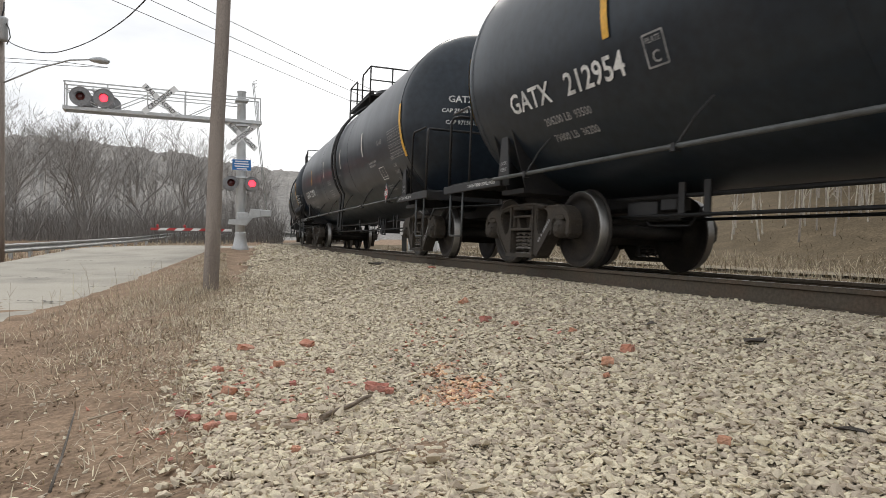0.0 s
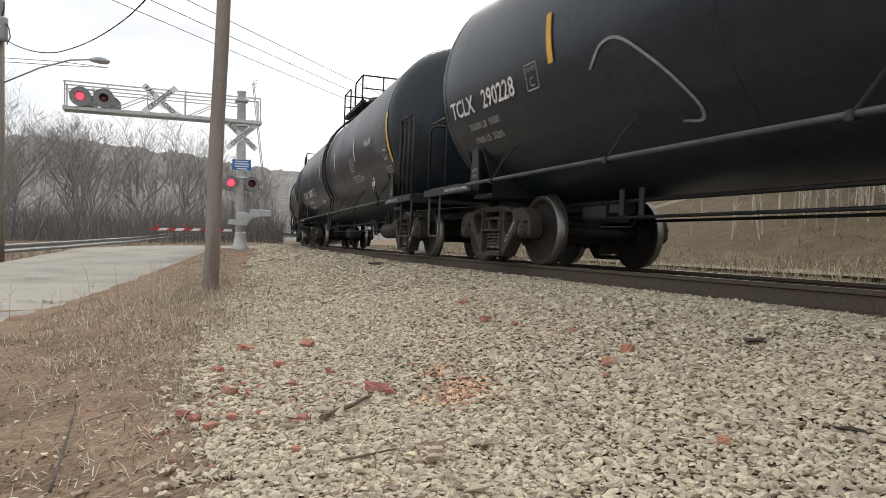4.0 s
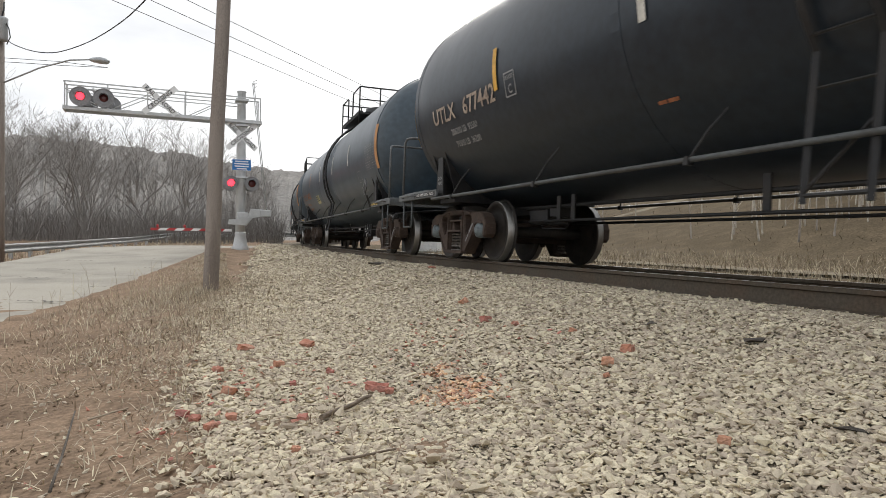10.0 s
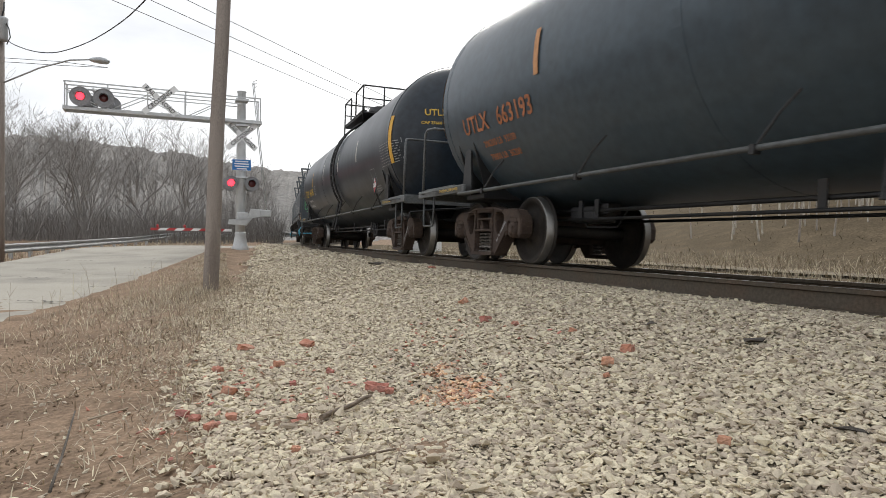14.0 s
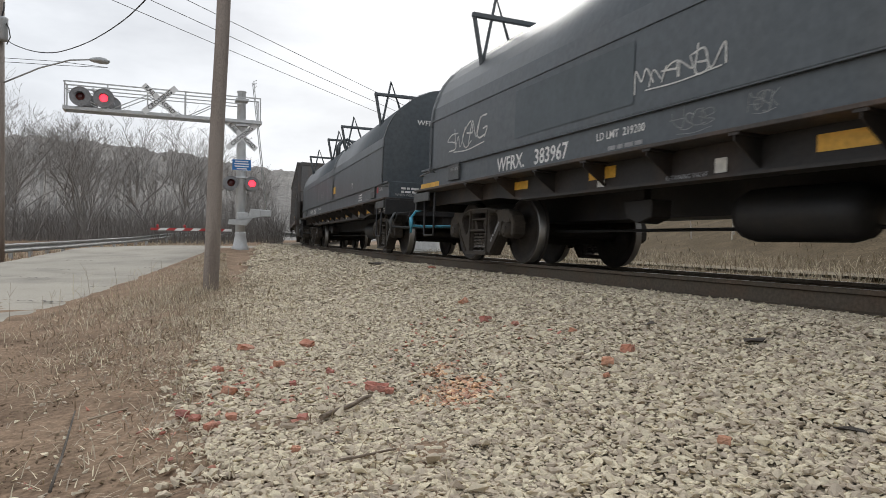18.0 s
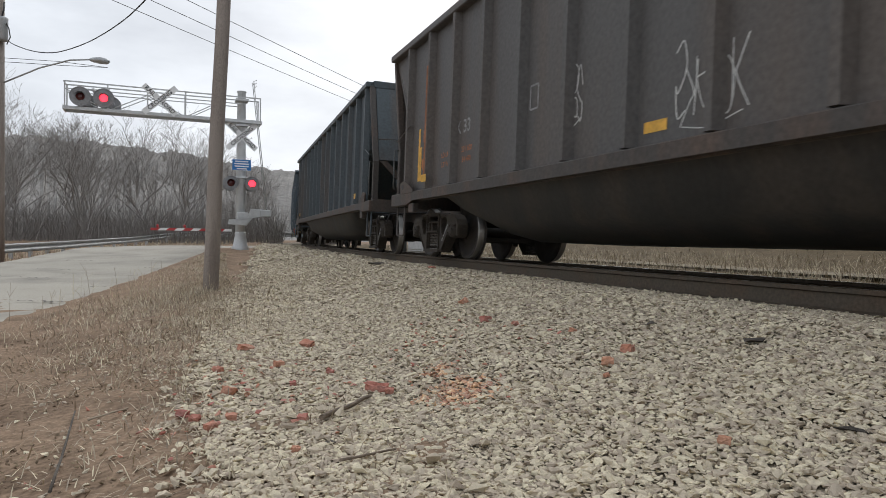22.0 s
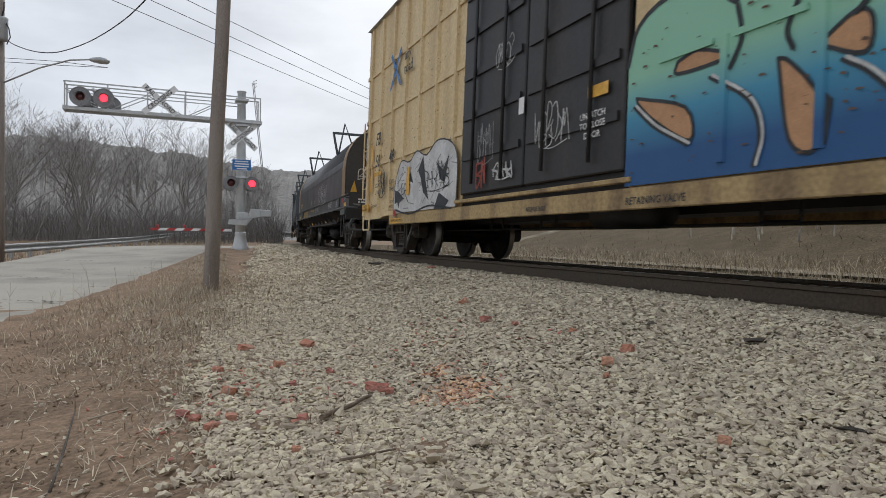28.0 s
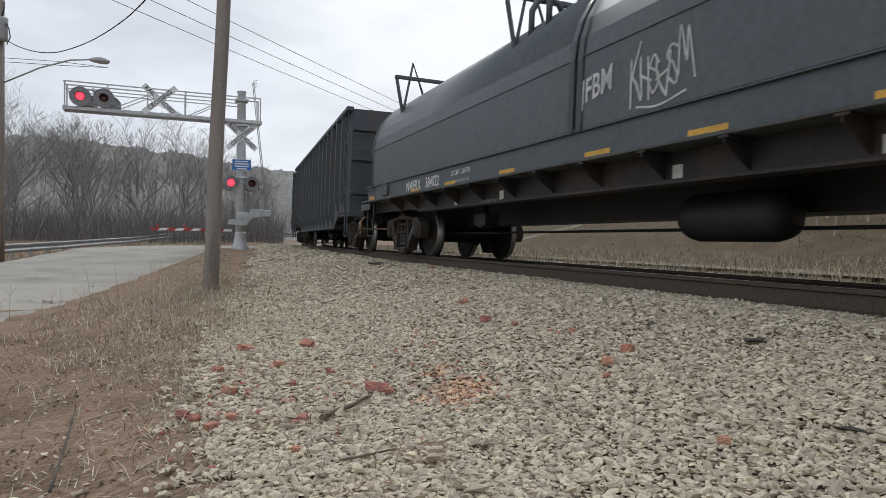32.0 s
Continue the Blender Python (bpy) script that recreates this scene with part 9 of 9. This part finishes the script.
    for s in glints:
        ribbon(BX, "paint_highlight", smooth_path(s, 5), 0.026, layer(4), white)
        ribbon(BX, "paint_outline", smooth_path([(a - 0.035, b - 0.01) for a, b in s], 5), 0.03, layer(3), dark)
    for s in ([(2.95, 2.05), (3.0, 1.8), (2.9, 1.6)], [(3.53, 2.0), (3.4, 1.75), (3.45, 1.6)], [(4.05, 2.0), (4.0, 1.8), (3.9, 1.7)], [(5.2, 1.8), (5.2, 1.6)], [(5.7, 1.8), (5.72, 1.65)]):
        ribbon(BX, "paint_outline", smooth_path(s, 5), 0.04, layer(3), dark)
    scrawl(BX, 6.85, 0.4, 0.08, on_plane(y0 - 0.016, 0.82), white, 41, 0.018, 3)
    # silver throw-up at the other end
    silver = mat("silver_spray_paint", (0.62, 0.62, 0.61), 0.5, 0.1, vary=0.12, scale=3, fine=20, bump=0.0, second=(0.45, 0.44, 0.43), amount=0.7)
    q = smooth_path([(-5.6, 0.80), (-5.55, 1.3), (-5.2, 1.75), (-4.7, 1.7), (-4.3, 1.85), (-3.8, 1.72), (-3.3, 1.9), (-2.7, 1.8), (-2.42, 1.5), (-2.42, 0.80)], 4)
    part("painted_ground", raw("painted_ground", [layer(0)(p.x, p.y) for p in q], [tuple(range(len(q)))], silver), silver, BX, "silver sprayed lettering with black outlines")
    ribbon(BX, "paint_outline", [(p.x, p.y) for p in q], 0.022, layer(1), dark)
    for poly in ([(-5.53, 1.24), (-5.3, 1.2), (-4.95, 1.05), (-5.2, 1.0), (-5.26, 0.88), (-5.36, 1.0), (-5.52, 0.98)], [(-4.2, 1.5), (-3.95, 1.72), (-3.8, 1.3), (-3.62, 0.95), (-3.9, 1.1), (-4.05, 1.35)], [(-4.85, 1.42), (-4.6, 1.5), (-4.45, 1.3), (-4.62, 1.34)],
                 [(-3.3, 1.55), (-3.0, 1.4), (-2.75, 1.62), (-2.9, 1.2), (-3.1, 1.25)], [(-3.35, 0.8), (-3.15, 1.05), (-2.7, 0.9), (-2.9, 0.78)]):
        part("dark_fill", raw("dark_fill", [layer(1)(a, b) for a, b in poly], [tuple(range(len(poly)))], dark), dark, BX)
    for s in ([(-5.35, 1.5), (-5.31, 1.22), (-5.16, 1.26)], [(-5.02, 1.34), (-5.12, 1.3), (-5.08, 1.22), (-5.12, 1.12), (-4.98, 1.14)], [(-5.1, 1.22), (-5.0, 1.24)], [(-4.93, 1.05), (-4.95, 1.3), (-4.84, 1.3), (-4.82, 1.2), (-4.93, 1.18), (-4.7, 0.98)]):
        ribbon(BX, "sprayed_tag", smooth_path(s, 4) if len(s) > 2 else s, 0.018, on_plane(y0 - 0.008, 0.0), dark)
    grime = mat("grey_paint_smear", (0.3, 0.29, 0.28), 0.6, vary=0.2, bump=0.0)
    rr = random.Random(77)
    for k in range(46):
        x, z = rr.uniform(-5.45, -2.6), rr.uniform(0.85, 1.55)
        ribbon(BX, "paint_smear", [(x, z), (x + rr.uniform(0.05, 0.3), z + rr.uniform(-0.05, 0.16))], rr.uniform(0.008, 0.03), on_plane(y0 - 0.0025, 0.0), grime)
    scrawl(BX, -3.3, 1.2, 0.3, on_plane(y0 - 0.008, 1.3), dark, 61, 0.025, 5)
    ribbon(BX, "paint_outline", smooth_path([(-5.5, 0.86), (-4.6, 0.76), (-3.6, 0.86), (-2.6, 0.78)], 6), 0.03, layer(1), dark)
    W = lambda z: on_plane(-1.476, z)
    words(BX, "any", -5.05, 0.2, W(3.75), dark, "slogan")
    words(BX, "road", -5.0, 0.2, W(3.5), dark, "slogan")
    for a, c in (((-6.1, 3.95), (-5.5, 3.3)), ((-6.1, 3.3), (-5.5, 3.95))):
        ribbon(BX, "painted_cross", [a, c], 0.09, W(0.0), M_BLUE)
    words(BX, "FB", -6.88, 0.27, W(2.4), dark, "reporting_mark", 0.9, 0, 0.22)
    words(BX, "50", -6.88, 0.27, W(1.93), dark, "car_number", 0.9, 0, 0.22)
    words(BX, "49", -5.88, 0.27, W(1.93), dark, "car_number", 0.9, 0, 0.22)
    words(BX, "LD LMT", -6.82, 0.085, W(1.425), dark, "load_limit")
    words(BX, "LT WT", -6.83, 0.085, W(1.28), dark, "load_limit")
    words(BX, "212600", -5.84, 0.085, W(1.435), dark, "load_limit")
    words(BX, "73400", -5.8, 0.085, W(1.28), dark, "load_limit")
    for k, w in enumerate(("EOC-8", "M-921B")):
        words(BX, w, -5.78, 0.055, W(1.04 - 0.1 * k), dark, "notice_lettering")
    words(BX, "JACK HERE", -7.05, 0.06, W(1.0), dark, "jack_lettering")
    for k, w in enumerate(("EXH 17-0", "EXW 10-8", "EW 9-7")):
        words(BX, w, 5.55, 0.07, on_plane(-1.485, 2.5 - 0.12 * k), dark, "notice_lettering")
    scrawl(BX, -6.5, 0.5, 0.5, W(1.5), dark, 45, 0.04, 4)
    scrawl(BX, -7.75, 0.3, 0.4, W(2.3), white, 46, 0.025, 3)
    patch(BX, "yellow_tape", -7.37, 0.1, 1.0, W(1.82), M_YREF, 1)
    patch(BX, "yellow_tape", -4.72, 0.17, 0.5, on_plane(-1.498, 1.36), M_YREF, 1)
    D_ = lambda z: on_plane(-1.502, z)
    patch(BX, "yellow_tape", 1.2, 0.35, 0.12, D_(1.78), M_YREF, 1)
    for k, w in enumerate(("UNLATCH", "TO CLOSE", "DOOR")):
        words(BX, w, 1.12, 0.07, D_(1.55 - 0.1 * k), M_WHITE, "notice_lettering")
    patch(BX, "white_sticker", -0.4, 0.13, 0.2, D_(1.92), M_SIGNW, 1)
    scrawl(BX, -0.9, 0.5, 0.3, D_(2.7), M_TAG, 47, 0.015, 5)
    scrawl(BX, 0.35, 0.7, 0.4, D_(1.6), M_TAG, 48, 0.02, 6)
    scrawl(BX, -0.85, 0.5, 0.18, D_(1.2), M_TAG, 49, 0.04, 4)
    scrawl(BX, -1.4, 0.5, 0.4, D_(1.6), M_DIMW, 50, 0.02, 5)
    scrawl(BX, -1.5, 0.3, 0.35, D_(1.2), M_REDORANGE, 51, 0.05, 2)
    lines_of_print(BX, -0.4, 0.5, 0.3, 4, D_(3.45), M_WHITE, 52)
    words(BX, "RETAINING VALVE", 2.07, 0.07, on_plane(-1.479, 0.66), dark, "valve_lettering")
    words(BX, "RELEASE ROD", 0.0, 0.055, on_plane(-1.479, 0.66), dark, "valve_lettering")
    bm = bmesh.new()
    slab(bm, [(7.26, 0.885), (7.86, 0.885), (7.86, 1.065), (7.26, 1.065)], -1.50, -1.512)
    sign = part("height_sign", bm, M_YREF, BX, "yellow warning plate")
    words(sign, "THIS CAR", 7.56, 0.052, on_plane(-1.516, 1.015), M_SIGNK, "sign_lettering")
    words(sign, "EXCESS HEIGHT", 7.56, 0.052, on_plane(-1.516, 0.935), M_SIGNK, "sign_lettering")
    bm = bmesh.new()
    slab(bm, [(-7.92, 0.9), (-7.4, 0.9), (-7.4, 1.06), (-7.92, 1.06)], -1.50, -1.512)
    sign = part("height_sign", bm, M_YREF, BX, "yellow warning plate")
    words(sign, "THIS CAR", -7.66, 0.046, on_plane(-1.516, 1.015), M_SIGNK, "sign_lettering")
    words(sign, "EXCESS HEIGHT", -7.66, 0.046, on_plane(-1.516, 0.945), M_SIGNK, "sign_lettering")
    patch(BX, "orange_tape", -7.68, 0.1, 0.8, on_plane(-1.427, 1.55), M_UTAPE, 1)
    bm = bmesh.new()
    slab(bm, [(6.47, 1.25), (6.93, 1.25), (6.93, 1.59), (6.47, 1.59)], -1.505, -1.511)
    panel = part("data_board", bm, M_SIGNK, BX)
    outline_box(panel, 6.7, 0.42, 0.3, on_plane(-1.515, 1.42), M_WHITE)
    patch(BX, "tread_notice", -5.46, 0.7, 0.1, on_plane(-1.479, 0.655), M_YREF, 1)
    words(BX, "2 INCH HF COMP. SHOES", -5.46, 0.045, on_plane(-1.483, 0.655), M_SIGNK, "tread_lettering")
    patch(BX, "yellow_tape", -6.87, 0.5, 0.08, W(1.67), M_YREF, 1)
    patch(BX, "red_label", -5.47, 0.16, 0.11, on_plane(-1.5, 0.8), M_RED, 1)


mural()


motions()
